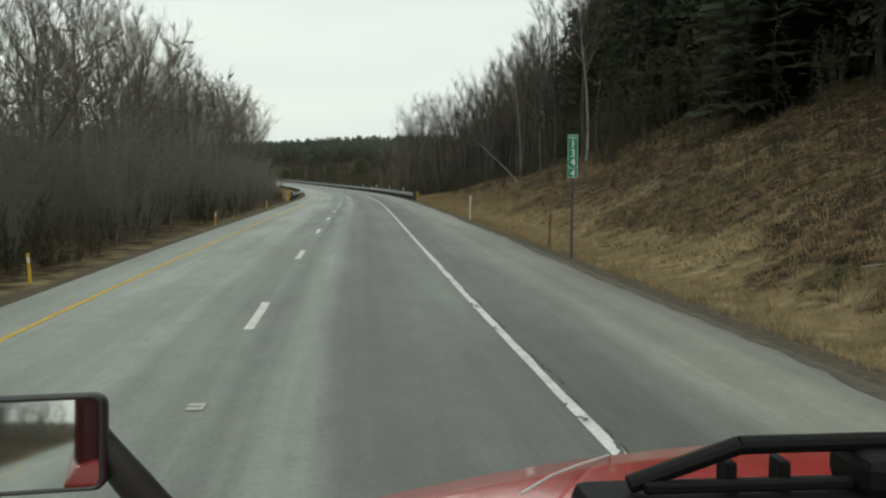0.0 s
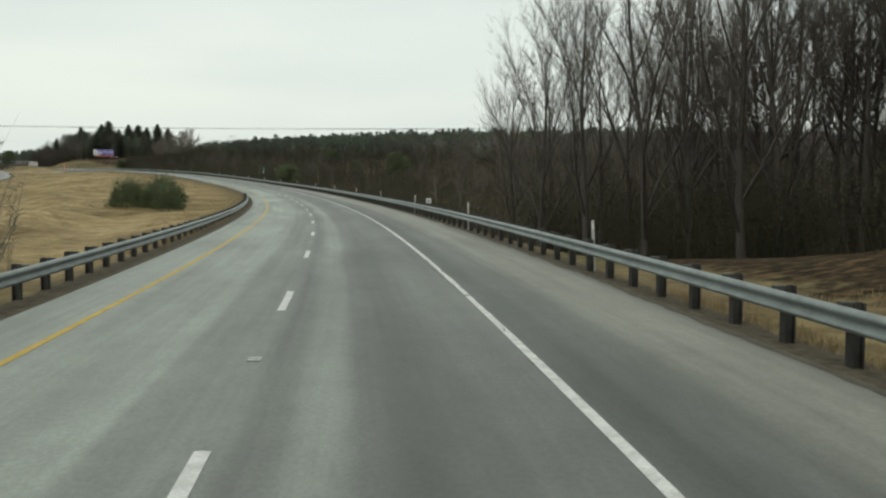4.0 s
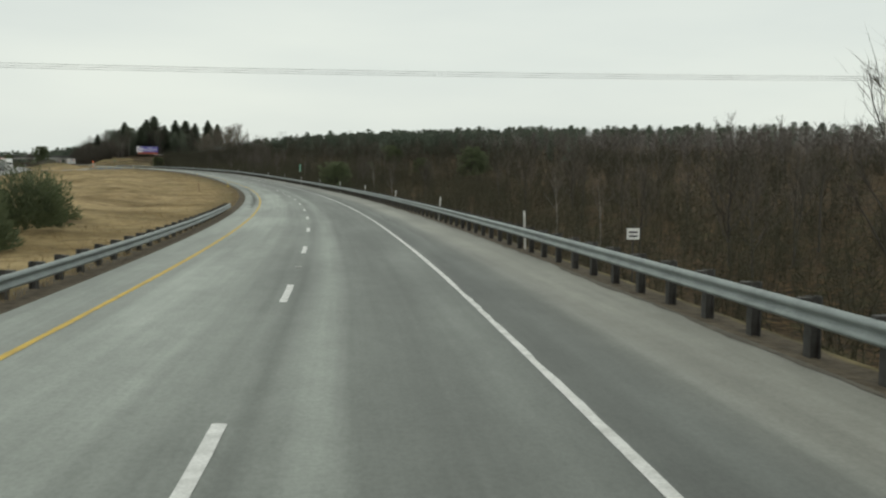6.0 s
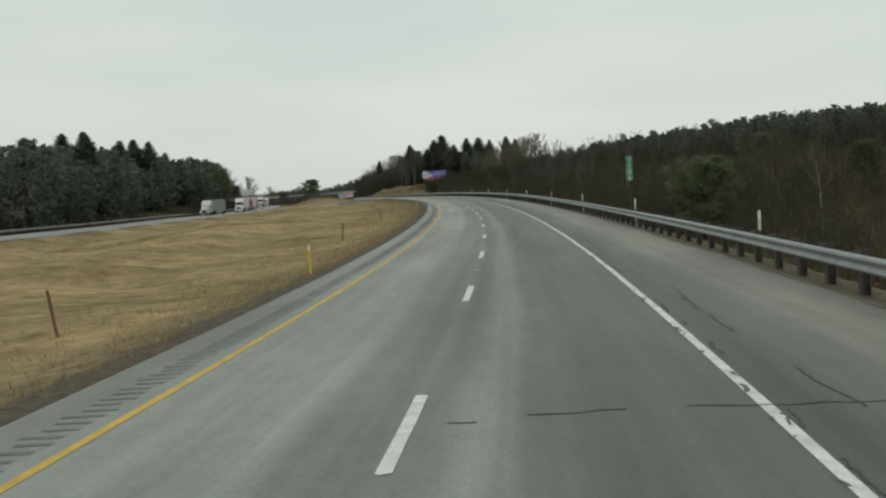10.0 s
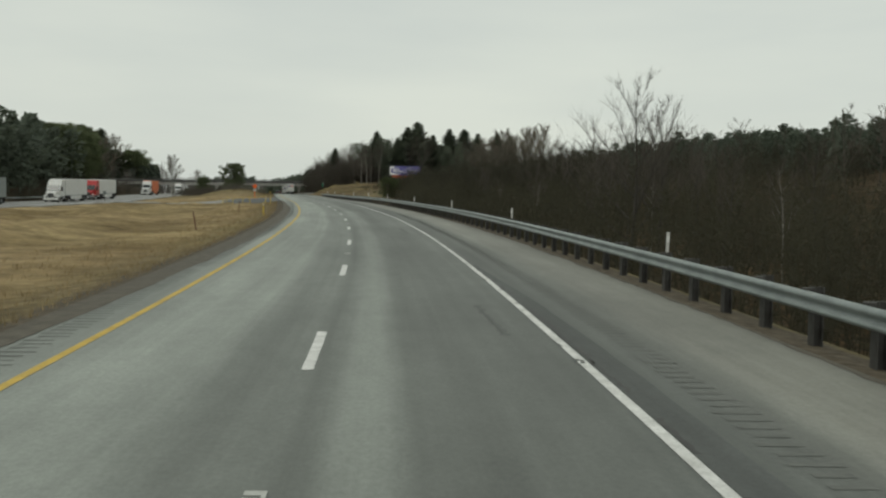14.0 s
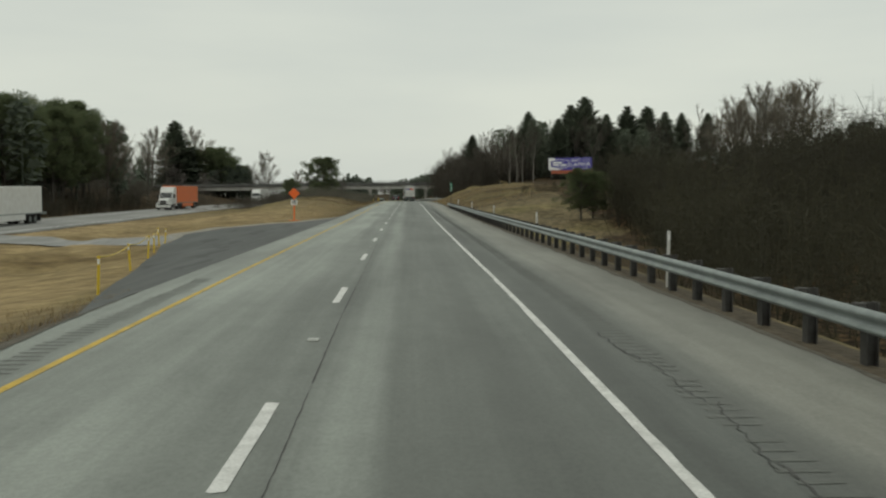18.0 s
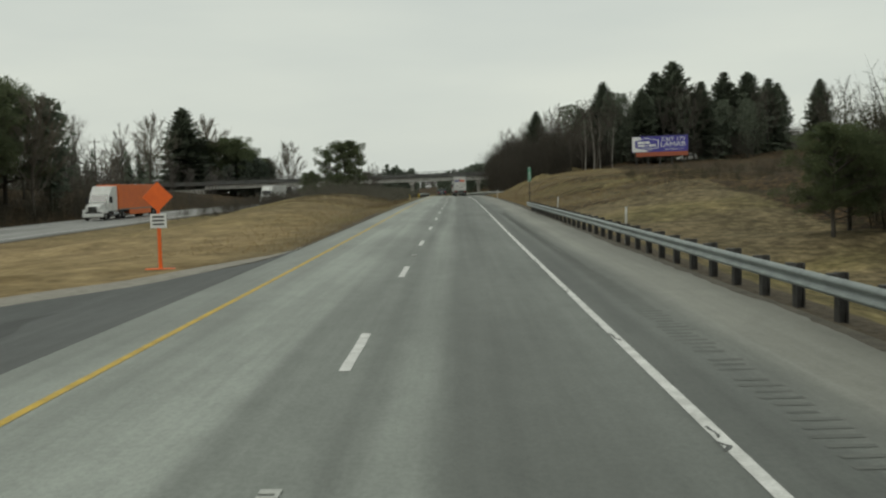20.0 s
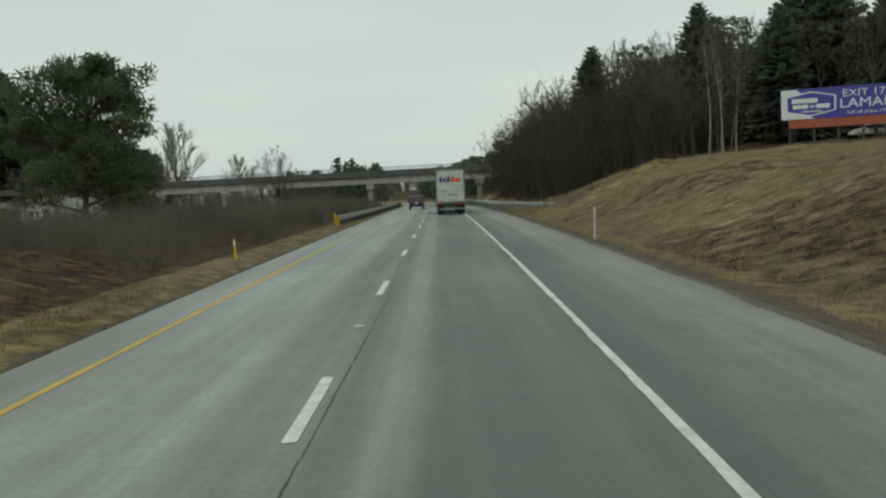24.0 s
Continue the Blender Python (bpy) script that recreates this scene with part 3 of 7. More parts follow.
def lettering(text, size, material, parent, m, squeeze=1.0):
    """Letter by letter, centred on m; it stands in the x/z plane and faces -y."""
    _, x0, x1, y0, y1 = glyphs(text, size)
    for i, ch in enumerate(text):
        if ch == " ":
            continue
        right = glyphs(text[: i + 1], size)[2]
        me, a, b, _, _ = glyphs(ch, size)
        me = me.copy()
        me.transform(m @ Matrix.Rotation(math.pi / 2, 4, "X") @ Matrix.Diagonal((squeeze, 1, 1, 1)) @ Matrix.Translation((right - b - (x0 + x1) / 2, -(y0 + y1) / 2, 0)))
        me.materials.clear()
        me.materials.append(material)
        ob = new("letter", me)
        ob.parent = parent


for words, size in (("EXIT 173", 1.25), ("LAMAR", 1.62), ("Left off of Exit 173", .58), ("MILE", .105), ("1", .31), ("3", .31), ("4", .31), ("4", .29), ("6", .29), ("8", .29)):
    for k in range(len(words)):
        glyphs(words[: k + 1], size), glyphs(words[k], size)


# ---- ground and roads ----
def leaf_cover(s, u):
    """How far leaf litter and brush replace grass."""
    right = np.interp(s, (-100, 40, 75, 105, 130, 160, 185, 600, 618, 640, 660, 735, 765, 860, 900), (9.8, 10.2, 12, 12.5, 13, 12, 10, 10, 14, 24, 23, 24, 33, 33, 14))
    left = np.interp(s, (-100, 120, 150, 170, 712, 785, 790), (6.2, 6.2, 8, 60, 60, 60, 7.5))
    left = np.maximum(left, 0) + 0 * s
    beyond = -opp_u(s) + 9
    v = np.where(u > 0, (u - right) / 5 + .5, np.where(-u > beyond, 1.0, (-u - left) / 5 + .5))
    bank = np.interp(u, (9, 10.5, 12, 15, 20), (.2, .5, .8, .95, 1.0)) - np.interp(s, (22, 48, 100), (0, .2, .16)) + .16 * np.sin(s * .33 + u * .5) + .1 * np.sin(s * .9 - u * .7)
    v = np.where((u > 8) & (s < 128), bank, v)
    v = np.where((u > 8.5) & (s > 676), np.maximum(v, np.interp(s, (735, 760), (.5, .4)) + .08 * np.sin(s * .21 + u * .3)), v)
    v = np.where((u < -7) & (u > -30) & (s > 662) & (s < 790), np.interp(s, (662, 690, 716, 730), (.28, .38, .42, .64)), v)
    return np.clip(v, 0, 1)


def make_ground():
    st = np.concatenate([np.arange(-1500, -120, 120), np.arange(-120, -20, 10), np.arange(-20, 960, 2.5), np.arange(960, 1200, 12), np.arange(1200, 3200, 160)])
    v = np.concatenate([np.arange(-760, -140, 40), np.arange(-140, -72, 5), np.arange(-72, -34, 1.5), np.arange(-34, -12, 1.0), np.arange(-12, -5.6, .55), [-5.6, -5.1, -4.5, -4.3, -4.1],
                        [6.8, 7.0, 7.2, 7.6, 8.0, 8.4], np.arange(8.9, 14, .55), np.arange(14, 34, 1.0), np.arange(34, 90, 3), np.arange(90, 300, 12), np.arange(300, 800, 60), [900, 1200, 1600, 2100, 2500]])
    S, U = np.meshgrid(st, v, indexing="ij")
    X, Y = along(S, U)
    Z = ground_z(S, U)
    co = np.stack([X, Y, Z], -1).reshape(-1, 3)
    nr, nc = S.shape
    i = (np.arange(nr - 1)[:, None] * nc + np.arange(nc - 1)[None]).ravel()
    faces = np.stack([i, i + 1, i + nc + 1, i + nc], 1)
    me = mesh("ground", co, faces.tolist(), M["ground"], np.stack([U, S], -1).reshape(-1, 2))
    soil = np.where(U > 0, np.clip(1.25 - (U - 7.2) / 1.3, 0, 1), np.clip(1.25 - (-U - 4.5) / np.where(S > 676, .55, 1.6), 0, 1))
    soil = np.maximum(soil, np.clip((7.6 - np.abs(U - opp_u(S))) / 1.0, 0, 1) * (U < -20))
    straw = np.where(S < 160, np.interp(U, (8.4, 9.5, 11, 13), (.85, .6, .7, 1.0)), np.where(S > 676, np.interp(S, (730, 760), (1.0, .82)), 1.0))
    brown = np.where(U > 0, straw, np.clip((150 - S) / 40, 0, 1) + np.interp(S, (648, 684, 708, 726), (0, .55, .6, 1.0)) * (U > -34) + np.clip(1.5 - (-U - 4.5) / 2.6, 0, .85))
    soil = np.maximum(soil, .62 * np.exp(-((S - 792) / 14) ** 2 - ((U - 14) / 5) ** 2))
    soil = np.maximum(soil, .5 * np.exp(-((S - 752) / 16) ** 2 - ((U - 9.5) / 1.6) ** 2))
    lay = me.color_attributes.new("cover", "FLOAT_COLOR", "POINT")
    lay.data.foreach_set("color", np.stack([leaf_cover(S, U), soil, np.clip(brown, 0, 1), 0 * S + 1], -1).astype(np.float32).ravel())
    me.polygons.foreach_set("use_smooth", [True] * len(me.polygons))
    return tagged(new("ground", me), "rolling ground of straw-coloured grass and brown leaf litter", "ground", kind="structure")


make_ground()
LONG = np.concatenate([np.arange(-120, -20, 10), np.arange(-20, 1200, 4.0)])
road = tagged(new("road", strip("road", LONG, (-4.75, -4.55, -3.66, -1.8, 0, 1.8, 3.66, 5.5, 7.25, 7.5), (-.3, -.01, 0, 0, 0, 0, 0, 0, -.02, -.3), M["road"])),
              "worn grey asphalt carriageway with two lanes and paved shoulders", "road", kind="structure")
opp_level = lambda s: road_z(s) + opp_z(s)
opp = tagged(new("road", strip("road", LONG, [lambda s, d=d: float(opp_u(s)) + d for d in (-6.3, -6.0, -3.6, 0, 3.6, 6.0, 6.3)], (-.3, 0, 0, 0, 0, 0, -.3), M["opp_road"], opp_level)),
             "pale asphalt carriageway across the grass median", "road", kind="structure")


def ragged_line(name, u, width, material, parent, s0, s1, seed, wear=.25, base=road_z, step=.6):
    """A painted line, its edges nibbled by wear."""
    rnd = random.Random(seed)
    st = np.arange(s0, s1, step)
    phase = rnd.random() * 9
    def edge(sign):
        def f(s):
            worn = max(0.0, noise.noise((s * .05 + phase, sign * 3.1, 0))) * wear * width * 2.2
            return (u(s) if callable(u) else u) + sign * (width / 2 - worn * rnd.random())
        return f
    return part(name, strip(name, st, (edge(-1), edge(1)), .005, material, base), material, parent)


def yellow_u(s):
    return -float(np.interp(s, np.arange(0, 801, 100), (3.39, 3.15, 3.14, 3.2, 3.11, 3.07, 3.26, 3.41, 3.38)))


def dash_u(s):
    return float(np.interp(s, np.arange(0, 801, 100), (-.05, .01, .06, .1, .12, .08, -.09, .03, .13)))


edge_r = ragged_line("edge_line", 3.66, .135, M["white_line"], road, -40, 1000, 3, .35)
edge_r["label"] = "worn solid white edge line"
edge_l = ragged_line("edge_line", yellow_u, .13, M["yellow_line"], road, -40, 1000, 4, .15)
edge_l["label"] = "solid yellow edge line"
for d, mat_, w in ((5.0, "white_line", .18), (-3.4, "white_line", .15)):
    ragged_line("edge_line", lambda s, d=d: float(opp_u(s)) + d, w, M[mat_], opp, 300, 1000, 7, .1, opp_level, 4.0)

dash_me = mesh("lane_dash", [(-.075, 0, 0), (-.03, -.03, 0), (.06, .01, 0), (.075, .02, 0), (.072, 1.0, 0), (.078, 2.0, 0), (.07, 3.03, 0), (-.02, 3.06, 0), (-.078, 3.04, 0), (-.07, 1.6, 0)],
               [tuple(range(10))], M["white_line"])
marker_me = bpy.data.meshes.new("road_marker")
bm = shape()
box(bm, -.085, .085, -.13, -.03, 0, .014, .004)
box(bm, -.085, .085, .03, .13, 0, .014, .004)
box(bm, .05, .085, -.03, .03, 0, .012)
bm.to_mesh(marker_me)
bm.free()
marker_me.materials.append(M["worn_plate"])
for i in range(-3, 80):
    s = .65 + 12.192 * i
    d = new("lane_dash", dash_me)
    d.parent, d.matrix_basis = road, on_road(s, dash_u(s), .007, 0, grade(s))
    if i % 2 == 1 and i < 70:
        d = new("road_marker", marker_me)
        d.parent, d.matrix_basis = road, on_road(s + 7.36, dash_u(s), .004, 0, grade(s))


M["verge"] = plain("dark_verge_gravel", (.078, .069, .053), (.13, .115, .09), 3, .95, bump=.5, dist=.02, dirt=.4)


def ragged_edge(knots, offsets, seed, rough):
    def f(s):
        return float(np.interp(s, knots, offsets)) + rough * (noise.noise((s * .35, seed, 0)) + .6 * noise.noise((s * 1.7, seed, 3.0)))
    return f


for name_, inner, outer, lift_, s0, s1 in (
        ("gravel_edge", ragged_edge((0, 60, 115, 230, 440, 560, 660, 730, 900), (6.98, 7.0, 7.05, 7.1, 7.1, 7.05, 6.95, 7.0, 7.0), 1.5, .14), (7.24, 7.34), (-.0125, -.0155, -.09), -20, 900),
        ("gravel_edge", ragged_edge((380, 430, 445, 470, 520, 556, 566), (-4.6, -4.3, -3.95, -3.72, -3.9, -4.35, -4.6), 8.5, .08), (-4.56, -4.72), (.004, -.004, -.2), 385, 564)):
    part(name_, strip(name_, np.arange(s0, s1, .45), (inner, *outer), lift_, M["verge"]), M["verge"], road, "dark gravel along the pavement edge")


# ---- guardrails ----
def beam_mesh(length):
    """One length of W-beam, facing -x."""
    prof = [(0, .405), (-.045, .42), (-.08, .45), (-.08, .485), (-.03, .52), (-.005, .555), (-.03, .59), (-.08, .625), (-.08, .665), (-.045, .7), (0, .715)]
    bm = shape()
    rows = [[bm.verts.new((x + dx, y, z)) for x, z in prof] for y in (0, length) for dx in (0,)]
    back = [[bm.verts.new((x + .012, y, z)) for x, z in prof] for y in (0, length)]
    for i in range(len(prof) - 1):
        bm.faces.new((rows[0][i], rows[0][i + 1], rows[1][i + 1], rows[1][i]))
        bm.faces.new((back[1][i], back[1][i + 1], back[0][i + 1], back[0][i]))
    for q in (0, -1):
        bm.faces.new((rows[0][q], rows[1][q], back[1][q], back[0][q]))
    me = bpy.data.meshes.new("beam")
    bmesh.ops.recalc_face_normals(bm, faces=bm.faces[:])
    bm.to_mesh(me)
    bm.free()
    me.materials.append(M["galv"])
    me.polygons.foreach_set("use_smooth", [True] * len(me.polygons))
    return me


BEAM = beam_mesh(3.87)


def shoulder_rail_u(s):
    return float(np.interp(s, (114, 135, 180, 230, 330, 440, 500, 560, 640, 673), (7.72, 7.5, 7.38, 7.36, 7.3, 7.5, 7.44, 7.34, 7.16, 6.9)))


def shoulder_rail_up(s):
    return float(np.interp(s, (114, 230, 330, 440, 560, 640, 676), (.02, .045, .02, .09, .03, -.02, -.08)))


def median_rail_u(s):
    return float(np.interp(s, (121, 140, 200, 260), (-5.5, -5.36, -5.2, -5.05)))


def median_rail_up(s):
    return float(np.interp(s, (121, 140, 200, 260), (-.03, -.12, -.26, -.28)))


POST = bpy.data.meshes.new("post")
bm = shape()
box(bm, .16, .18, -.1, .1, -.9, .755)
box(bm, .30, .32, -.1, .1, -.9, .755)
box(bm, .18, .30, -.01, .01, -.9, .755)
bm.to_mesh(POST)
bm.free()
POST.materials.append(M["post_steel"])
BLOCK = bpy.data.meshes.new("spacer_block")
bm = box(shape(), .013, .16, -.075, .075, .40, .75, .008)
bm.to_mesh(BLOCK)
bm.free()
BLOCK.materials.append(M["post_steel"])


def guardrail(s0, s1, at_u, label, side=1, kit=None, up=lambda s: .05):
    """Posts every 1.905 m, spacer blocks and lapped beams; side +1 stands right of the lanes."""
    kit = kit or (BEAM, POST, BLOCK)
    rail = thing("guardrail", label, "guardrail", kind="structure", m=None)
    n = int(round((s1 - s0) / 3.81))
    for i in range(n):
        s = s0 + 3.81 * i
        u, v = (at_u(s), at_u(s + 3.81)) if callable(at_u) else (at_u, at_u)
        a, b = along(s, u), along(s + 3.81, v)
        turn = math.atan2(-(float(b[0]) - float(a[0])), float(b[1]) - float(a[1]))
        za, zb = float(road_z(s)) + up(s), float(road_z(s + 3.81)) + up(s + 3.81)
        m = Matrix.LocRotScale((float(a[0]), float(a[1]), za), Euler((math.atan2(zb - za, 3.81), 0, turn)), None)
        if side < 0:
            m = m @ Matrix.Translation((0, 3.81, 0)) @ Matrix.Rotation(math.pi, 4, "Z")
        d = new("beam", kit[0])
        d.parent, d.matrix_basis = rail, m
        for j in (0, 1):
            for nm, me in (("post", kit[1]), ("spacer_block", kit[2])):
                d = new(nm, me)
                d.parent, d.matrix_basis = rail, on_road(s + 1.905 * j, u + (v - u) * j / 2, up(s + 1.905 * j) + random.uniform(-.012, .012), (0 if side > 0 else 180) + random.uniform(-2, 2))
    return rail


def draped(name, label, s0, s1, edges, lift, material, base=road_z, step=1.5):
    """A surface laid on the ground between two edges given as functions of chainage."""
    st = np.arange(s0, s1 + .01, step)
    verts, uv, faces, n = [], [], [], 14
    for s in st:
        a, b = edges[0](s), edges[1](s)
        for j in range(n):
            u = a + (b - a) * j / (n - 1)
            x, y = along(s, u)
            top = max(float(ground_z(s, u)) + lift, float(road_z(s)) - .02 if u > -4.8 else -99)
            verts.append((float(x), float(y), top))
            uv.append((u, s))
    for r in range(len(st) - 1):
        for c in range(n - 1):
            k = r * n + c
            faces.append((k, k + n, k + n + 1, k + 1))
    me = mesh(name, verts, faces, material, uv)
    me.polygons.foreach_set("use_smooth", [True] * len(me.polygons))
    return tagged(new(name, me), label, name.replace("_", " "), kind="structure")


def outline(*knots):
    return lambda s: float(np.interp(s, knots[0::2], knots[1::2]))


draped("turnaround", "dark fresh asphalt turnaround in the median", 560, 634, (lambda s: -4.5, outline(560, -4.7, 566, -6.2, 571, -7.3, 579, -8.8, 586, -10.1, 594, -11.9, 606, -14.1, 611, -14.3, 615, -12.6, 620, -10.4, 626, -7.4, 634, -4.7)), .07, M["new_asphalt"], step=1.0)
draped("turnaround", "worn grey asphalt link across the median", 604, 628, (outline(604, -14.0, 610, -14.6, 615, -20, 623, -28.2, 628, -36.5), outline(604, -14.2, 608, -20, 611, -24.5, 614, -29, 619, -36.8, 628, -36.8)), .06, M["opp_road"], step=.75)
draped("gravel_edge", "pale gravel edge along the turnaround", 600, 636, (outline(600, -13.3, 606, -14.2, 611, -14.2, 615.5, -12.7, 626, -7.3, 636, -4.7), outline(600, -13.4, 608, -15.6, 612, -15.6, 617, -14.0, 629, -8.3, 636, -5.3)), .062, M["pale_gravel"], step=1.0)


for k, (s, u, n, w) in enumerate(((573, -5.6, 5.0, .7), (580, -6.6, 7, .9), (588, -7.4, 9, 1.2), (596, -9.6, 6, 1.0), (603, -8.0, 10, .9), (612, -7.2, 8, .8), (578, -8.0, 3, .4), (600, -12.2, 5, .6))):
    draped("worn_patch", "darker worn patch on the turnaround asphalt", s, s + n, (lambda q, u=u, s=s, k=k: u + .25 * math.sin(q * 1.3 + k) - .03 * (q - s), lambda q, u=u, s=s, n=n, w=w, k=k: u + .25 * math.sin(q * 1.3 + k) - .03 * (q - s) - w * max(.03, math.sin(math.pi * (q - s) / n)) * (1 + .3 * math.sin(q * 2.9 + k))), .074, M["new_dark"], step=.5)


rail_r = guardrail(114.6, 673.1, shoulder_rail_u, "long galvanised W-beam guardrail along the shoulder", up=shoulder_rail_up)
rail_l = guardrail(121.6, 258.8, median_rail_u, "galvanised W-beam guardrail beside the median", -1, up=median_rail_up)
guardrail(322, 668, lambda s: float(opp_u(s)) - 6.9, "weathered guardrail along the far side of the other carriageway", -1, up=lambda s: float(opp_z(s)) + .05)
PALE = []
for me in (BEAM, POST, BLOCK):
    PALE.append(me.copy())
    PALE[-1].materials.clear()
    PALE[-1].materials.append(M["galv_pale"])
guardrail(789, 942, lambda s: float(np.interp(s, (789, 796, 804, 814, 830), (13.4, 11.2, 9.4, 8.4, 7.9))), "pale galvanised guardrail flaring into the bank before the bridge", 1, PALE)
guardrail(775, 936, lambda s: float(np.interp(s, (775, 800), (-5.35, -5.0))), "weathered galvanised guardrail beside the bridge pier", -1)


# ---- wear on the pavement ----
def ribbon(name, path, width, material, seed, jitter=.05, lift=.006, step=.25):
    """A crack or seam: an uneven band along a path of (chainage, offset)."""
    rnd = random.Random(seed)
    pts = []
    for (s0, u0), (s1, u1) in zip(path, path[1:]):
        n = max(2, int(math.hypot(s1 - s0, u1 - u0) / step))
        pts += [(s0 + (s1 - s0) * i / n, u0 + (u1 - u0) * i / n) for i in range(n)]
    pts.append(path[-1])
    verts, faces = [], []
    for i, (s, u) in enumerate(pts):
        a = pts[max(0, i - 1)]
        b = pts[min(len(pts) - 1, i + 1)]
        d = math.hypot(b[0] - a[0], b[1] - a[1]) or 1
        ns, nu = -(b[1] - a[1]) / d, (b[0] - a[0]) / d
        js, ju = rnd.gauss(0, jitter), rnd.gauss(0, jitter)
        w = width * rnd.uniform(.35, 1.0) / 2
        for sg in (-1, 1):
            ss, uu = s + (js if abs(nu) < .5 else 0) + ns * w * sg, u + (ju if abs(nu) >= .5 else 0) + nu * w * sg
            x, y = along(ss, uu)
            verts.append((float(x), float(y), float(road_z(ss)) + lift - (.02 * max(0, (uu - 5.5) / 1.75))))
    for i in range(len(pts) - 1):
        faces.append((2 * i, 2 * i + 1, 2 * i + 3, 2 * i + 2))
    return part(name, mesh(name, verts, faces, material), material, road)


CRACKS = [((319.3, .5), (319.3, .8)), ((319.5, 1.3), (319.6, 2.3)), ((319.6, 2.9), (319.5, 4.8), (319.3, 6.8)), ((412.6, -.9), (412.7, .3)), ((414.4, 4.1), (413.9, 7.1)), ((411.8, -3.0), (412.0, -2.4)),
          ((470.4, 4.4), (470.4, 6.9)), ((525.9, .5), (525.9, .75)), ((526.2, 1.4), (526.5, 2.2)), ((526.8, 4.7), (526.7, 7.0)), ((695.5, 4.3), (694.8, 6.6)), ((264.1, 4.4), (264.1, 5.6)),
          ((261.8, 4.7), (261.6, 5.8), (260.6, 6.4)), ((259.5, 5.2), (258.2, 5.3)), ((729.9, 1.4), (729.7, 1.8)),
          ]
for i, c in enumerate(CRACKS):
    ribbon("crack", c, .07, M["sealant"], i, .025)
LONG_CRACKS = [((226, 4.8), (231, 4.75), (236, 4.68), (252, 4.6), (257.5, 4.66), (260.4, 4.57), (264, 4.6), (272, 4.75), (287, 4.7), (292, 4.62), (298, 4.46), (303, 4.36), (319, 4.5), (324, 4.34), (331, 4.4), (340, 4.6)),
               ((402, 3.95), (408, 4.2), (416, 4.05), (424, 4.4), (432, 4.2)), ((40, .26), (58, .32), (80, -.1)), ((478.5, 2.77), (473.3, 2.8)), ((446, 2.84), (442.6, 2.9)), ((490, -.05), (497, .12), (520, .1)),
               ((548, .38), (553, .32), (558, .24), (572, .2), (590, .1)), ((660, .29), (666, .34), (673, .4)), ((712, .2), (731, .3), (742, .1)), ((540, 4.3), (552, 4.6), (560, 4.4))]
for i, c in enumerate(LONG_CRACKS):
    rnd = random.Random(400 + i)
    wide = c[0][1] > 3.5
    for (s0, u0), (s1, u1) in zip(c, c[1:]):
        n = max(1, int(abs(s1 - s0) / 2.2))
        for k in range(n):
            if wide and rnd.random() < .22:
                continue
            f0, f1 = (k + rnd.uniform(0, .15)) / n, (k + 1 + rnd.uniform(-.1, .15)) / n
            j0, j1 = rnd.gauss(0, .05 if wide else .006), rnd.gauss(0, .05 if wide else .006)
            ribbon("crack", ((s0 + (s1 - s0) * f0, u0 + (u1 - u0) * f0 + j0), (s0 + (s1 - s0) * f1, u0 + (u1 - u0) * f1 + j1)),
                   (.05 if wide else .028) * rnd.uniform(.4, 1.1), M["sealant"], 50 + i * 40 + k, .028 if wide else .004, .006, .16)


def breaks(s0, s1, u, seed, width):
    """Short ragged losses beside the edge line."""
    rnd = random.Random(seed)
    s = s0
    while s < s1:
        n = rnd.uniform(.25, 1.6)
        ribbon("edge_break", ((s, u + rnd.uniform(-.02, .05)), (s + n, u + rnd.uniform(-.02, .05))), width * rnd.uniform(.4, 1), M["sealant"], int(s * 10), .02, .0055, .12)
        s += n + rnd.expovariate(1 / 1.3)


breaks(12, 42, 3.75, 1, .05)
breaks(85, 112, 3.72, 2, .12)
breaks(300, 345, 3.78, 3, .08)
breaks(440, 540, 3.78, 4, .14)
breaks(470, 532, 4.97, 8, .04)
breaks(404, 440, 3.79, 9, .09)
breaks(655, 706, 3.76, 5, .11)
M["stain"] = asphalt("darker_asphalt_stain", (.13, .136, .13), False)
M["fresh_patch"] = asphalt("dark_sealed_asphalt", (.105, .112, .108), False)


def chips(s0, s1, seed, gap):
    """Places where the edge line has broken away."""
    rnd = random.Random(seed)
    s = s0
    while s < s1:
        s += rnd.expovariate(1 / gap)
        u = 3.66 + rnd.choice((-1, -1, 1)) * rnd.uniform(.02, .08)
        n = rnd.uniform(.08, .5)
        ribbon("edge_break", ((s, u), (s + n * .5, u + rnd.uniform(-.05, .05)), (s + n, u + rnd.uniform(-.03, .03))), rnd.uniform(.03, .09), M["stain"], int(s * 13), .015, .0066, .09)


for k, (s0, s1, gap) in enumerate(((12, 60, 1.2), (60, 84, .9), (86, 113, .4), (140, 165, 2.5), (300, 330, .9), (334, 345, .8), (440, 475, 1.0), (478, 545, .7), (600, 640, 2), (660, 686, 1.0), (687, 706, .35))):
    chips(s0, s1, 60 + k, gap)
breaks(86, 112, 3.55, 21, .05)
breaks(687, 705, 3.56, 22, .06)
breaks(687, 705, 3.76, 23, .07)
band_ = part("dark_patch", strip("dark_patch", np.arange(424, 456, .4), (ragged_edge((424, 430, 447, 456), (3.76, 3.74, 3.74, 3.76), 4.5, .012), ragged_edge((424, 432, 446, 456), (3.8, 4.2, 4.15, 3.8), 6.5, .03)), .0042, M["fresh_patch"]), M["fresh_patch"], road)
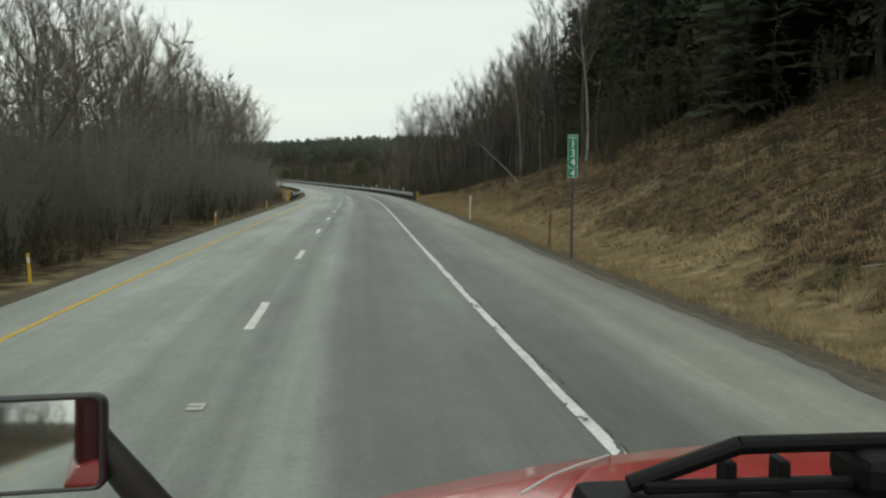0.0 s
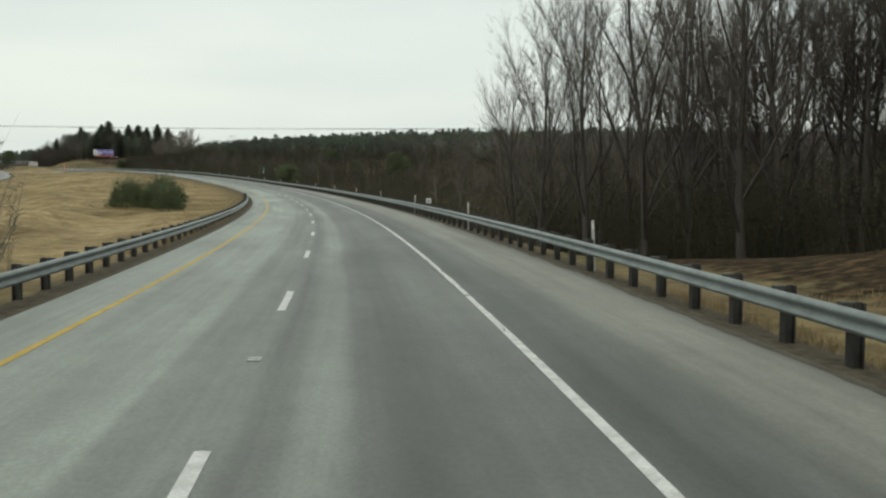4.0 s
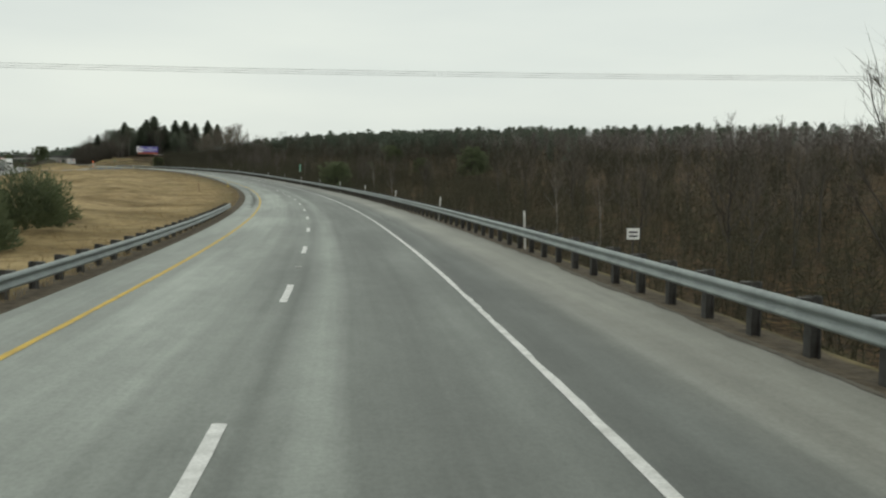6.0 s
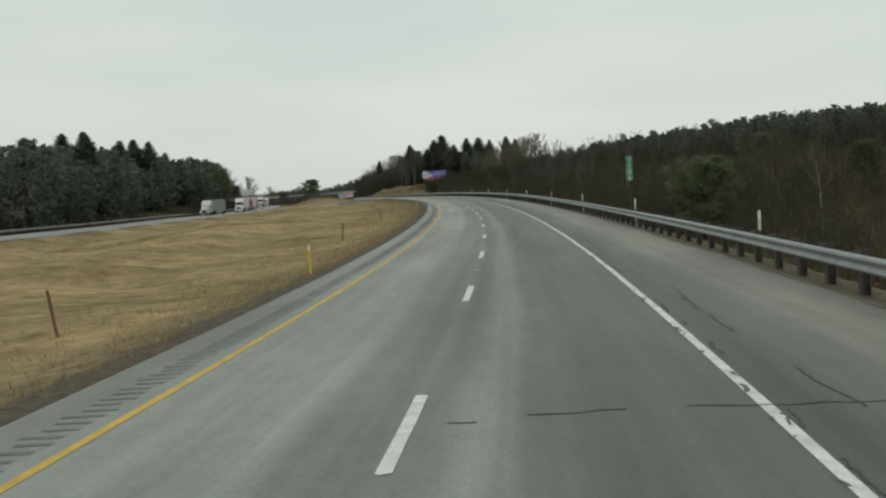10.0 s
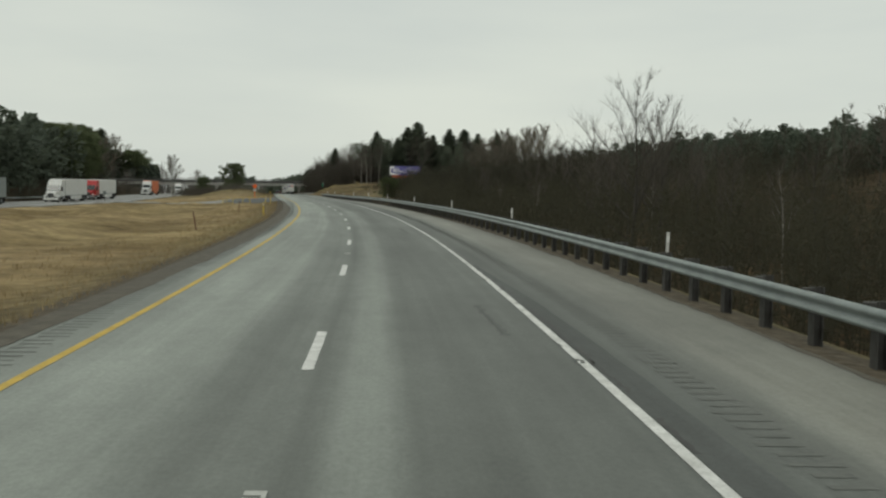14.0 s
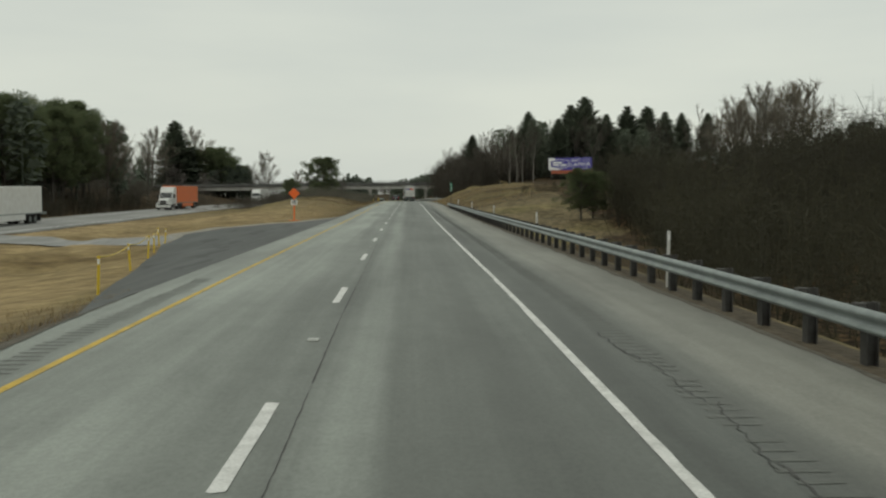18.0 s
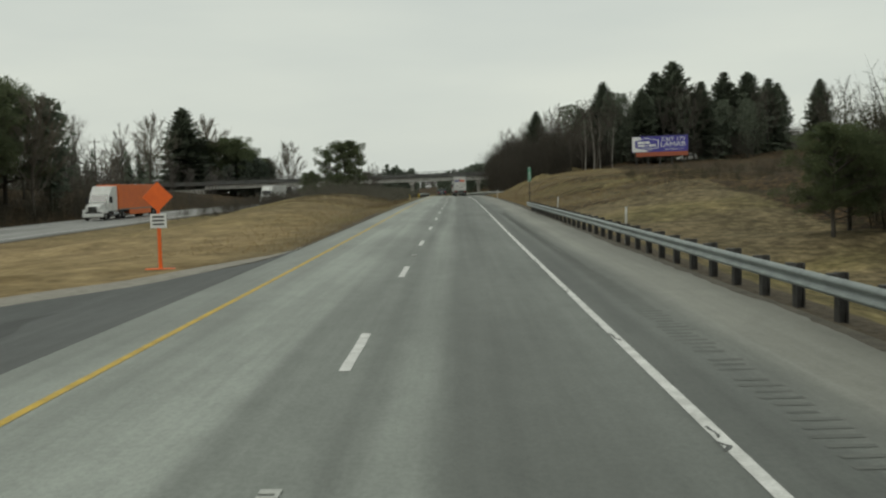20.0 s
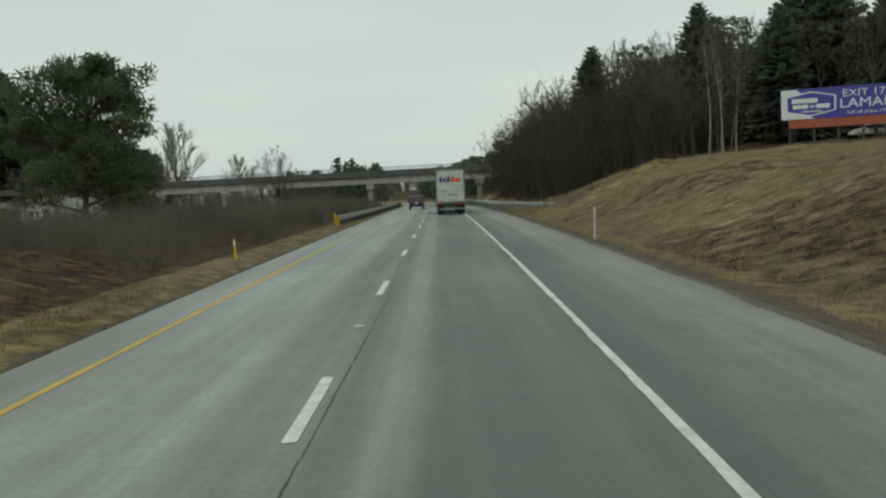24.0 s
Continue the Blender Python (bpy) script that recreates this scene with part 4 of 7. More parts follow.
for k in range(9):
    ribbon("dark_patch", ((695.1 + .06 * math.sin(k * 2.1), -3.15 + .3 * k), (695.25 + .08 * math.sin(k * 1.3), -2.83 + .3 * k)), .75 - .04 * k, M["stain"], 94 + k, .05, .004 + .0002 * (k % 3), .1)
ribbon("dark_patch", ((442.4, 2.92), (446.2, 2.84)), .2, M["stain"], 71, .02, .0045, .15)
ribbon("dark_patch", ((473, 2.82), (478.6, 2.76)), .14, M["stain"], 72, .02, .0045, .15)
for s, u in ((268, -2.6), (269, -1.6), (412, -2.7)):
    ribbon("dark_patch", ((s, u), (s + .3, u + 1.0)), .4, M["stain"], int(s + u * 10), .06, .004, .12)


def rumble(u0, u1, s0, s1, label, material):
    """Milled grooves drawn as flat coloured bars across the shoulder, far too many to count."""
    verts, faces = [], []
    rnd = random.Random(int(s0))
    s = s0
    while s < s1:
        if rnd.random() < .04 + .12 * math.sin(s * .21) + .1 * math.sin(s * .57):
            s += .31
            continue
        k = len(verts)
        a, b, w = u0 + rnd.uniform(0, .12), u1 - rnd.uniform(0, .12), rnd.uniform(.07, .12)
        for ss, uu in ((s, a), (s + rnd.uniform(-.02, .02), b), (s + w, b), (s + w, a)):
            x, y = along(ss, uu)
            verts.append((float(x), float(y), float(road_z(ss)) + .0045))
        faces.append((k, k + 1, k + 2, k + 3))
        s += .31
    ob = part("rumble_strip", mesh("rumble_strip", verts, faces, material), material, road, label)
    tagged(ob, kind="stuff")


M["groove"] = plain("worn_milled_groove", (.12, .126, .115), (.15, .156, .145), .4, .9, dirt=.3)
M["groove_pale"] = plain("pale_milled_groove", (.135, .142, .131), (.165, .172, .16), .4, .9, dirt=.3)
rumble(4.42, 4.95, 408, 672, "milled rumble strip grooves in the right shoulder", M["groove"])
rumble(-4.0, -3.45, 262, 567, "milled rumble strip grooves beside the yellow line", M["groove_pale"])

# ---- woods ----
class Wood:
    """Collects tapered tubes and leaf triangles, then makes a mesh of them."""

    def __init__(self):
        self.v, self.f = [], []

    def tube(self, a, b, r0, r1, sides=3):
        d = (b - a)
        if d.length < 1e-5:
            return
        d.normalize()
        p = d.orthogonal()
        q = d.cross(p)
        k = len(self.v)
        for c, r in ((a, r0), (b, r1)):
            for i in range(sides):
                t = 2 * math.pi * i / sides
                self.v.append(c + p * (r * math.cos(t)) + q * (r * math.sin(t)))
        for i in range(sides):
            j = (i + 1) % sides
            self.f.append((k + i, k + j, k + sides + j, k + sides + i))

    def tri(self, a, b, c):
        k = len(self.v)
        self.v += [a, b, c]
        self.f.append((k, k + 1, k + 2))

    def twig(self, rnd, a, b, r):
        """The finest shoots: one sliver each."""
        d = (b - a).normalized()
        p = d.orthogonal()
        p.rotate(Matrix.Rotation(rnd.random() * 6.28, 3, d))
        self.tri(a - p * r, a + p * r, b)

    def mesh(self, name, material, smooth=False):
        me = mesh(name, self.v, self.f, material)
        if smooth:
            me.polygons.foreach_set("use_smooth", [True] * len(me.polygons))
        return me


def lean(rnd, d, amount):
    return (d + Vector((rnd.uniform(-1, 1), rnd.uniform(-1, 1), rnd.uniform(-.6, .8))) * amount).normalized()


def bare_tree(seed, height, spread=.32, first=.35, limbs=15, radius=None, twigs=10, rise=.5, fine=.0075):
    """Leafless broadleaf tree: bent trunk, rising limbs, branches and fine twigs."""
    rnd = random.Random(seed)
    trunk, crown = Wood(), Wood()
    r = radius or height * .0095
    pts, d = [Vector((0, 0, -.6))], Vector((rnd.uniform(-.05, .05), rnd.uniform(-.05, .05), 1)).normalized()
    n = 9
    for i in range(n):
        pts.append(pts[-1] + d * (height * .93 + .6) / n)
        d = lean(rnd, d, .07)
        d.z = max(d.z, .9)
        d.normalize()
    rad = [r * (1 - .9 * (i / n) ** 1.1) * (1.35 if i == 0 else 1) for i in range(n + 1)]
    for i in range(n):
        trunk.tube(pts[i], pts[i + 1], rad[i], rad[i + 1], 7)

    def point(f):
        x = f * n
        i = min(int(x), n - 1)
        return pts[i].lerp(pts[i + 1], x - i), rad[i] + (rad[i + 1] - rad[i]) * (x - i)

    az = rnd.random() * 6
    for li in range(limbs):
        f = first + (1 - first) * (li + rnd.random() * .6) / limbs * .97
        base, br = point(f)
        az += 2.4 + rnd.uniform(-.5, .5)
        up = rise + 1.1 * f + rnd.uniform(-.2, .3)
        d = Vector((math.cos(az), math.sin(az), up)).normalized()
        length = height * spread * (1.15 - .75 * (f - first) / (1 - first)) * rnd.uniform(.75, 1.2)
        a, rr = base, min(br * .62, length * .021)
        segs = 4
        for si in range(segs):
            b = a + d * length / segs
            r2 = rr * .72
            trunk.tube(a, b, rr, r2, 4)
            for _ in range(3 if si else 1):
                bd = lean(rnd, d, .75)
                bd.z += .25
                bd.normalize()
                bl = length * rnd.uniform(.25, .5)
                p0, p1 = a.lerp(b, rnd.random()), None
                p1 = p0 + bd * bl * .5
                bd2 = lean(rnd, bd, .35)
                p2 = p1 + bd2 * bl * .5
                crown.tube(p0, p1, r2 * .45 + fine * .5, r2 * .3 + fine * .5)
                crown.twig(rnd, p1, p2, r2 * .35 + fine * .7)
                for _ in range(twigs):
                    q0 = p0.lerp(p1, rnd.random()) if rnd.random() < .4 else p1.lerp(p2, rnd.random())
                    td = lean(rnd, bd2, .95)
                    td.z += .3
                    q1 = q0 + td.normalized() * bl * rnd.uniform(.3, .75)
                    crown.twig(rnd, q0, q1, fine)
            d = lean(rnd, d, .22)
            d.z += .1
            d.normalize()
            a, rr = b, r2
        for _ in range(4):
            e = a + lean(rnd, d, .6) * length * rnd.uniform(.2, .4)
            crown.twig(rnd, a, e, fine * 1.2)
            for _ in range(4):
                g = a.lerp(e, rnd.random())
                crown.twig(rnd, g, g + lean(rnd, d, .9) * length * rnd.uniform(.1, .22), fine)
    return trunk, crown


def brush_clump(seed, height, stems=11):
    rnd = random.Random(seed)
    w = Wood()
    for _ in range(stems):
        az, out = rnd.random() * 6.28, rnd.uniform(.05, .5)
        a = Vector((math.cos(az) * rnd.uniform(0, .7), math.sin(az) * rnd.uniform(0, .7), -.2))
        d = Vector((math.cos(az) * out, math.sin(az) * out, 1)).normalized()
        h = height * rnd.uniform(.5, 1)
        r = .010 + .003 * h
        for i in range(3):
            b = a + d * h / 3
            w.tube(a, b, r, r * .65)
            for _ in range(4):
                q = a.lerp(b, rnd.random())
                e = q + lean(rnd, d, .8) * h * rnd.uniform(.1, .22)
                w.twig(rnd, q, e, r * .5 + .004)
                for _ in range(3):
                    g = q.lerp(e, rnd.uniform(.3, 1))
                    w.twig(rnd, g, g + lean(rnd, d, 1.0) * h * rnd.uniform(.05, .11), .009)
            d = lean(rnd, d, .22)
            a, r = b, r * .65
    return w


def conifer(seed, height, width=.2, start=.06, droop=.35, dense=1.0):
    """Spruce: straight trunk, whorls of drooping sprays with ragged edges."""
    rnd = random.Random(seed)
    trunk, crown = Wood(), Wood()
    trunk.tube(Vector((0, 0, -.5)), Vector((0, 0, height * .55)), height * .013, height * .008, 7)
    trunk.tube(Vector((0, 0, height * .55)), Vector((0, 0, height)), height * .008, .012, 6)
    z = height * start
    while z < height * .985:
        f = z / height
        reach = height * width * (1 - f) ** .66 * rnd.uniform(.8, 1.15) + .12
        count = max(6, int(12 * dense * (.55 + .45 * (1 - f))))
        for i in range(count):
            az = 6.283 * (i + rnd.uniform(-.35, .35)) / count
            L = reach * rnd.uniform(.7, 1.12)
            o = Vector((math.cos(az), math.sin(az), 0))
            side = Vector((-o.y, o.x, 0))
            lift = -droop + .75 * f
            root = Vector((0, 0, z + rnd.uniform(-.15, .15)))
            tip = root + o * L + Vector((0, 0, L * lift))
            n = 5 if L > 1 else 3
            for j in range(n):
                g0 = j / n
                p = root.lerp(tip, g0) + Vector((0, 0, -.05 * L * math.sin(3.14 * g0)))
                q = root.lerp(tip, min(1, g0 + 1.7 / n))
                wd = L * .26 * (1.15 - g0) + .10
                for sg in (-1, 1):
                    e = q + side * (sg * wd * rnd.uniform(.6, 1.4)) + Vector((0, 0, -rnd.uniform(.05, .3) * wd * 2))
                    crown.tri(p, q, e)
        z += (.34 + .016 * height * (1 - f)) * rnd.uniform(.75, 1.2) / dense ** .5
    return trunk, crown


def pine_tree(seed, height, spread=.42, first=.32, tufts=10):
    """Broad pine: open limbs that end in flat tufts of needles."""
    rnd = random.Random(seed)
    trunk, crown = Wood(), Wood()
    a, d = Vector((0, 0, -.5)), Vector((.03, .02, 1))
    pts = [a]
    for i in range(8):
        pts.append(pts[-1] + d.normalized() * (height * .95 + .5) / 8)
        d = lean(rnd, d, .06)
        d.z = 1
    for i in range(8):
        trunk.tube(pts[i], pts[i + 1], height * .017 * (1 - i / 9), height * .017 * (1 - (i + 1) / 9), 7)
    az = 0
    for li in range(24):
        f = first + (1 - first) * li / 24
        x = f * 8
        base = pts[int(x)].lerp(pts[min(8, int(x) + 1)], x - int(x))
        az += 2.4 + rnd.uniform(-.4, .4)
        g = (f - first) / (1 - first)
        L = height * spread * (.62 + .75 * g - 1.15 * g ** 2.6) * rnd.uniform(.8, 1.1) + .5
        dv = Vector((math.cos(az), math.sin(az), .2 + .5 * f)).normalized()
        tip = base + dv * L
        trunk.tube(base, tip, L * .022, .015, 4)
        for t in range(tufts):
            c = base.lerp(tip, rnd.uniform(.4, 1.03)) + Vector((rnd.uniform(-1, 1), rnd.uniform(-1, 1), rnd.uniform(-.4, .9))) * L * .3
            trunk.tube(base.lerp(tip, rnd.uniform(.3, .6)), c, .03, .01)
            R = height * rnd.uniform(.045, .08)
            for _ in range(95):
                o = Vector((rnd.gauss(0, 1), rnd.gauss(0, 1), rnd.gauss(.35, .7)))
                o.normalize()
                s = o.orthogonal().normalized() * R * .065
                cc = c + Vector((rnd.uniform(-1, 1), rnd.uniform(-1, 1), rnd.uniform(-.7, .6))) * R * .9
                crown.tri(cc - s, cc + s, cc + o * R * .55)
    return trunk, crown


def tree_kind(name, label, pair, trunk_mat, crown_mat, group):
    """A first tree of its kind, kept as the pattern for copies."""
    t = thing(name, label, "tree", group)
    part("trunk", pair[0].mesh("trunk", trunk_mat, True), trunk_mat, t)
    part("crown", pair[1].mesh("crown", crown_mat), crown_mat, t)
    return t


USED = set()


def plant(ob, s, u, turn, size, dz=0.0):
    """The pattern itself goes to the first place, copies to the rest."""
    m = spot(s, u, dz, turn, 1.0)
    if ob.name not in USED:
        USED.add(ob.name)
        ob.matrix_basis = m @ Matrix.Diagonal((size, size, size, 1))
        return ob
    keep = ob.scale.copy()
    ob.scale = (size,) * 3
    c = copy_thing(ob, m)
    ob.scale = keep
    return c


TALL = [tree_kind("bare_tree", "tall leafless grey-brown broadleaf tree in the roadside woods", bare_tree(10 + i, 15, (.30, .26, .34, .28, .32)[i], (.38, .45, .3, .5, .35)[i]), M["bark"], M["twig"], "bare roadside trees") for i in range(5)]
# Same trees as TALL in colours paled for haze
HAZED = [tree_kind("bare_tree", "slender haze-paled leafless tree at the edge of the woods", bare_tree(110 + i, 15, (.33, .3, .36, .32)[i], (.3, .42, .34, .38)[i], 16, .1, 14), M["bark_hazed"], M["twig_hazed"], "grey roadside trees") for i in range(4)]
SPREADING = [tree_kind("bare_tree", "leafless broadleaf tree with a wide open crown", bare_tree(30 + i, 13, .42, .2, 17), M["bark"], M["twig"], "bare roadside trees") for i in range(2)]
BIRCH = [tree_kind("birch_tree", "slender leafless birch with a pale trunk", bare_tree(40 + i, 13, .22, .5, 11, .085), M["bark_pale"], M["twig"], "pale birches") for i in range(2)]
VASE = [tree_kind("bare_tree", "tall leafless tree with steep fanning limbs", bare_tree(90 + i, 15, .50, .1, 11, .13, 15, 1.5), M["bark"], M["twig"], "bare roadside trees") for i in range(3)]
SPRUCE = [tree_kind("spruce_tree", "tall dark green spruce with drooping branches", conifer(50 + i, 18, (.40, .33, .37)[i], (.05, .1, .07)[i], .3, 1.5), M["bark"], M["needle"], "dark spruces") for i in range(3)]
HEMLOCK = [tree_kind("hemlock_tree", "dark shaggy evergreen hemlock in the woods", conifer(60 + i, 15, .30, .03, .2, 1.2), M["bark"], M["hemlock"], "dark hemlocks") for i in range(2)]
PINE = [tree_kind("pine_tree", "green pine with a broad flat-topped crown", pine_tree(70 + i, 11, .46, .2), M["bark"], M["pine"], "green pines") for i in range(2)]
def thicket(seed, height, n=330, wide=.02, reach=.19):
    """Dense tangle of saplings and shoots with a rounded top."""
    rnd = random.Random(seed)
    w = Wood()
    for _ in range(13):
        az = rnd.random() * 6.28
        off = rnd.uniform(0, 1.9)
        a = Vector((math.cos(az) * off, math.sin(az) * off, -.4))
        d = Vector((math.cos(az) * off * .12 + rnd.uniform(-.25, .25), math.sin(az) * off * .12 + rnd.uniform(-.25, .25), 1)).normalized()
        h = height * rnd.uniform(.6, 1) * (1 - .12 * off)
        pts = [a]
        for _k in range(3):
            pts.append(pts[-1] + d * h / 3)
            d = lean(rnd, d, .28)
        r = .012 + .0025 * h
        for i in range(3):
            w.twig(rnd, pts[i], pts[i + 1] + (pts[i + 1] - pts[i]) * .4, r * (1 - i * .25))
        for _k in range(n // 13):
            i = rnd.choice((0, 1, 1, 2, 2))
            q = pts[i].lerp(pts[i + 1], rnd.random())
            t = q + (Vector((rnd.uniform(-1, 1), rnd.uniform(-1, 1), rnd.uniform(-.1, .9))).normalized()) * h * rnd.uniform(.05, reach)
            w.twig(rnd, q, t, wide)
    return w


BUSH = []
for i in range(4):
    b = tagged(new("bare_bush", brush_clump(80 + i, 3.6).mesh("bare_bush", M["brush"])), "tangled leafless brown bush at the edge of the woods", "bush", "bare bushes")
    BUSH.append(b)

rng = random.Random(5)


def scatter(kinds, n, s0, s1, u0, u1, lo, hi, gap=0.0, keep=None):
    got = []
    tries = 0
    while len(got) < n and tries < n * 12:
        tries += 1
        s, u = rng.uniform(s0, s1), rng.uniform(u0, u1)
        if keep and not keep(s, u):
            continue
        if gap and any(abs(s - a) < gap and abs(u - b) < gap for a, b in got[-60:]):
            continue
        got.append((s, u))
        plant(rng.choice(kinds), s, u, rng.uniform(0, 360), rng.uniform(lo, hi))




def canopy(s, u):
    """Level of the tree tops above the road on the right-hand side, rising from the hollow to the ridge."""
    if s < 215:
        return 2.2 + .046 * math.hypot(s - 100, u)
    near = 2.3 + 2.4 * u * np.interp(s - 2.17 * u, (150, 230, 440, 554), (.055, .06, .078, .11))
    far = np.interp(u, (14, 60, 100, 130, 180, 250, 330, 420), (9, 11.5, 14, 15.5, 18.5, 22, 25, 28)) + .02 * max(0, s - 420)
    return float(min(near, far)) + .09 * u ** .6 * (noise.noise((s * .09, u * .09, 1.0)) + .5 * noise.noise((s * .3, u * .3, 5.0)))


def grove(name, label, category, protos, material, places):
    """Many trees of the deeper woods joined into one mesh; places: (s, u, size)."""
    rnd = random.Random(len(places))
    tall = max(v.z for w in protos for v in w.v)
    kept = []
    for s, u, size in places:
        if u > 12 and 112 < s < 690:
            size = min(size, max(.12, (canopy(s, u) - float(ground_z(s, u) - road_z(s))) / tall * rnd.uniform(.86, 1.08)))
        kept.append((s, u, size))
    places = kept
    packs = []
    for w in protos:
        tri = [t for f in w.f for t in ((f[0], f[1], f[2]),) + (((f[0], f[2], f[3]),) if len(f) == 4 else ())]
        packs.append((np.array([tuple(v) for v in w.v]), np.array(tri)))
    vs, fs, k = [], [], 0
    for s, u, size in places:
        v, f = packs[rnd.randrange(len(packs))]
        a = rnd.random() * 6.28
        x, y = along(s, u)
        c, n = math.cos(a) * size, math.sin(a) * size
        vs.append(np.stack([v[:, 0] * c - v[:, 1] * n + float(x), v[:, 0] * n + v[:, 1] * c + float(y), v[:, 2] * size + float(ground_z(s, u))], 1))
        fs.append(f + k)
        k += len(v)
    V, F = np.concatenate(vs), np.concatenate(fs)
    me = bpy.data.meshes.new(name)
    me.vertices.add(len(V))
    me.vertices.foreach_set("co", V.ravel())
    me.loops.add(len(F) * 3)
    me.loops.foreach_set("vertex_index", F.ravel())
    me.polygons.add(len(F))
    me.polygons.foreach_set("loop_start", np.arange(len(F)) * 3)
    me.update(calc_edges=True)
    me.materials.append(material)
    return tagged(new(name, me), label, category, kind="stuff")


def spread(n, s0, s1, u0, u1, lo, hi):
    return [(rng.uniform(s0, s1), rng.uniform(u0, u1), rng.uniform(lo, hi)) for _ in range(n)]


def joined(pair):
    w = Wood()
    w.v = list(pair[0].v) + list(pair[1].v)
    w.f = list(pair[0].f) + [tuple(i + len(pair[0].v) for i in f) for f in pair[1].f]
    return w


# woods left of the road up to the median
scatter(HAZED, 52, -5, 158, -28, -9.5, .75, 1.05, 1.0)
scatter(BUSH, 90, -5, 150, -11, -6.6, .4, .8, .6)
scatter(BIRCH, 8, 20, 150, -16, -10, .8, 1.0)
scatter(HAZED, 16, 122, 160, -22, -11, .8, 1.0, 1.0)
# woods on the right-hand bank
scatter(TALL, 60, 25, 118, 17, 40, .85, 1.25, 1.0)
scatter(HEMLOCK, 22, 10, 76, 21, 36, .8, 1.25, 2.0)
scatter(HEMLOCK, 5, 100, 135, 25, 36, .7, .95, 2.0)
scatter(BIRCH, 6, 40, 130, 17, 24, .9, 1.1)
scatter(BUSH, 50, 30, 125, 13.5, 24, .3, .7)
scatter(TALL, 26, 120, 182, 23, 44, .95, 1.3, 1.2)
scatter(VASE, 16, 105, 158, 20, 32, .8, 1.1, 1.2)
scatter(VASE, 18, 158, 205, 18, 30, .9, 1.25, 1.2)
for s, u, z in ((166, 17, 1.0), (176, 16.5, 1.15), (186, 16.5, 1.15), (196, 16, 1.05), (207, 17, .95), (150, 18.5, .95), (136, 19, .9)):
    plant(VASE[int(s) % 3], s, u, s * 17, z)
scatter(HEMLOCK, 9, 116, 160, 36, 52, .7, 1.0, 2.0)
scatter(BUSH, 40, 130, 195, 19, 30, .4, .7)
scatter(TALL, 40, 136, 190, 22, 46, .95, 1.3, 1.0)
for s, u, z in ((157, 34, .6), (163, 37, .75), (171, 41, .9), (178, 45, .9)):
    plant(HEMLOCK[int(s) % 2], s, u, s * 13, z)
# wooded hollow below the guardrail
scatter(TALL, 18, 205, 420, 26, 46, .52, .68, 1.5)
scatter(TALL, 24, 420, 600, 26, 46, .5, .66, 1.5)
scatter(BUSH, 66, 200, 592, 12, 19, .6, 1.1, .8)
scatter(BIRCH, 10, 220, 600, 20, 30, .55, .8)
for s, u, z in ((500, 22.5, 1.08), (506, 27, .95), (531, 36, .74), (560, 40, .7), (224, 24, 1.1), (262, 34, .85), (330, 46, .85)):
    plant(SPREADING[int(s) % 2], s, u, s * 11, z)
THICK = [thicket(i, 6.5, 380, .015, .17) for i in range(5)]
FINE = [thicket(40 + i, 6.5, 560, .009, .2) for i in range(4)]
LIGHT = [thicket(20 + i, 6.5, 190, .034, .15) for i in range(4)]
grove("thicket", "dense brown thicket of saplings below the road", "thicket", THICK, M["brush"], spread(520, 195, 430, 18, 52, .5, 1.12) + spread(500, 420, 588, 14, 50, .6, 1.45) + [(s, 17 + (s - 585) * .15 + 30 * f * f, z) for s, f, z in spread(260, 586, 668, 0, 1, .75, 1.4)])
grove("thicket", "dense brown thicket deeper in the hollow", "thicket", LIGHT, M["brush_far"], spread(700, 165, 430, 46, 125, .6, 1.15) + spread(700, 430, 720, 48, 125, .8, 1.45))
grove("thicket", "tall fine-twigged thicket at the end of the hollow", "thicket", FINE, M["brush_far"], spread(190, 604, 655, 24, 60, 1.4, 2.1))
grove("thicket", "dense brown thicket in the roadside woods", "thicket", THICK, M["brush"], spread(300, 20, 192, 19, 44, .6, 1.2) + spread(90, 70, 140, 17, 30, .5, .9) + spread(240, 132, 215, 17, 34, .8, 1.35))
grove("thicket", "haze-greyed leafless thicket in the woods beside the passing lane", "thicket", FINE, M["brush_hazed"], spread(300, -10, 150, -20, -8.2, .5, 1.3) + spread(170, -5, 138, -12, -7.4, .3, .75) + spread(50, 132, 162, -20, -10, .7, 1.3))
grove("thicket", "haze-greyed leafless thicket deeper in the woods beside the passing lane", "thicket", LIGHT, M["brush_hazed"], spread(300, -10, 172, -40, -17, .8, 1.6) + spread(90, -5, 165, -34, -13, 1.4, 2.3) + spread(140, -140, -10, -45, -9, .8, 2.0))
grove("thicket", "dark thicket deep in the woods on the bank", "thicket", LIGHT, M["brush"], spread(170, 15, 130, 23, 58, 1.5, 2.4) + spread(80, -130, 10, 14, 50, 1.0, 2.2))
# Haze-paled bark and twigs keep these crowns faint
FAR_OPEN = [tree_kind("bare_tree", "leafless broadleaf tree with an open crown beyond the bridge approach", bare_tree(140 + i, 13, .42, .2, 24, .16, 18, .5, .015), M["bark_hazed"], M["twig_hazed"], "bare trees by the bridge") for i in range(2)]
DEEP = [joined(bare_tree(20 + i, 13, .34, .25, 9, twigs=3, fine=.016)) for i in range(3)]
grove("woodland", "leafless trees deeper in the woods", "woodland", DEEP, M["twig"], spread(100, 190, 720, 46, 120, .75, 1.05) + spread(80, 10, 190, 36, 75, .9, 1.2) + spread(26, 815, 880, 16, 36, .7, 1.0))
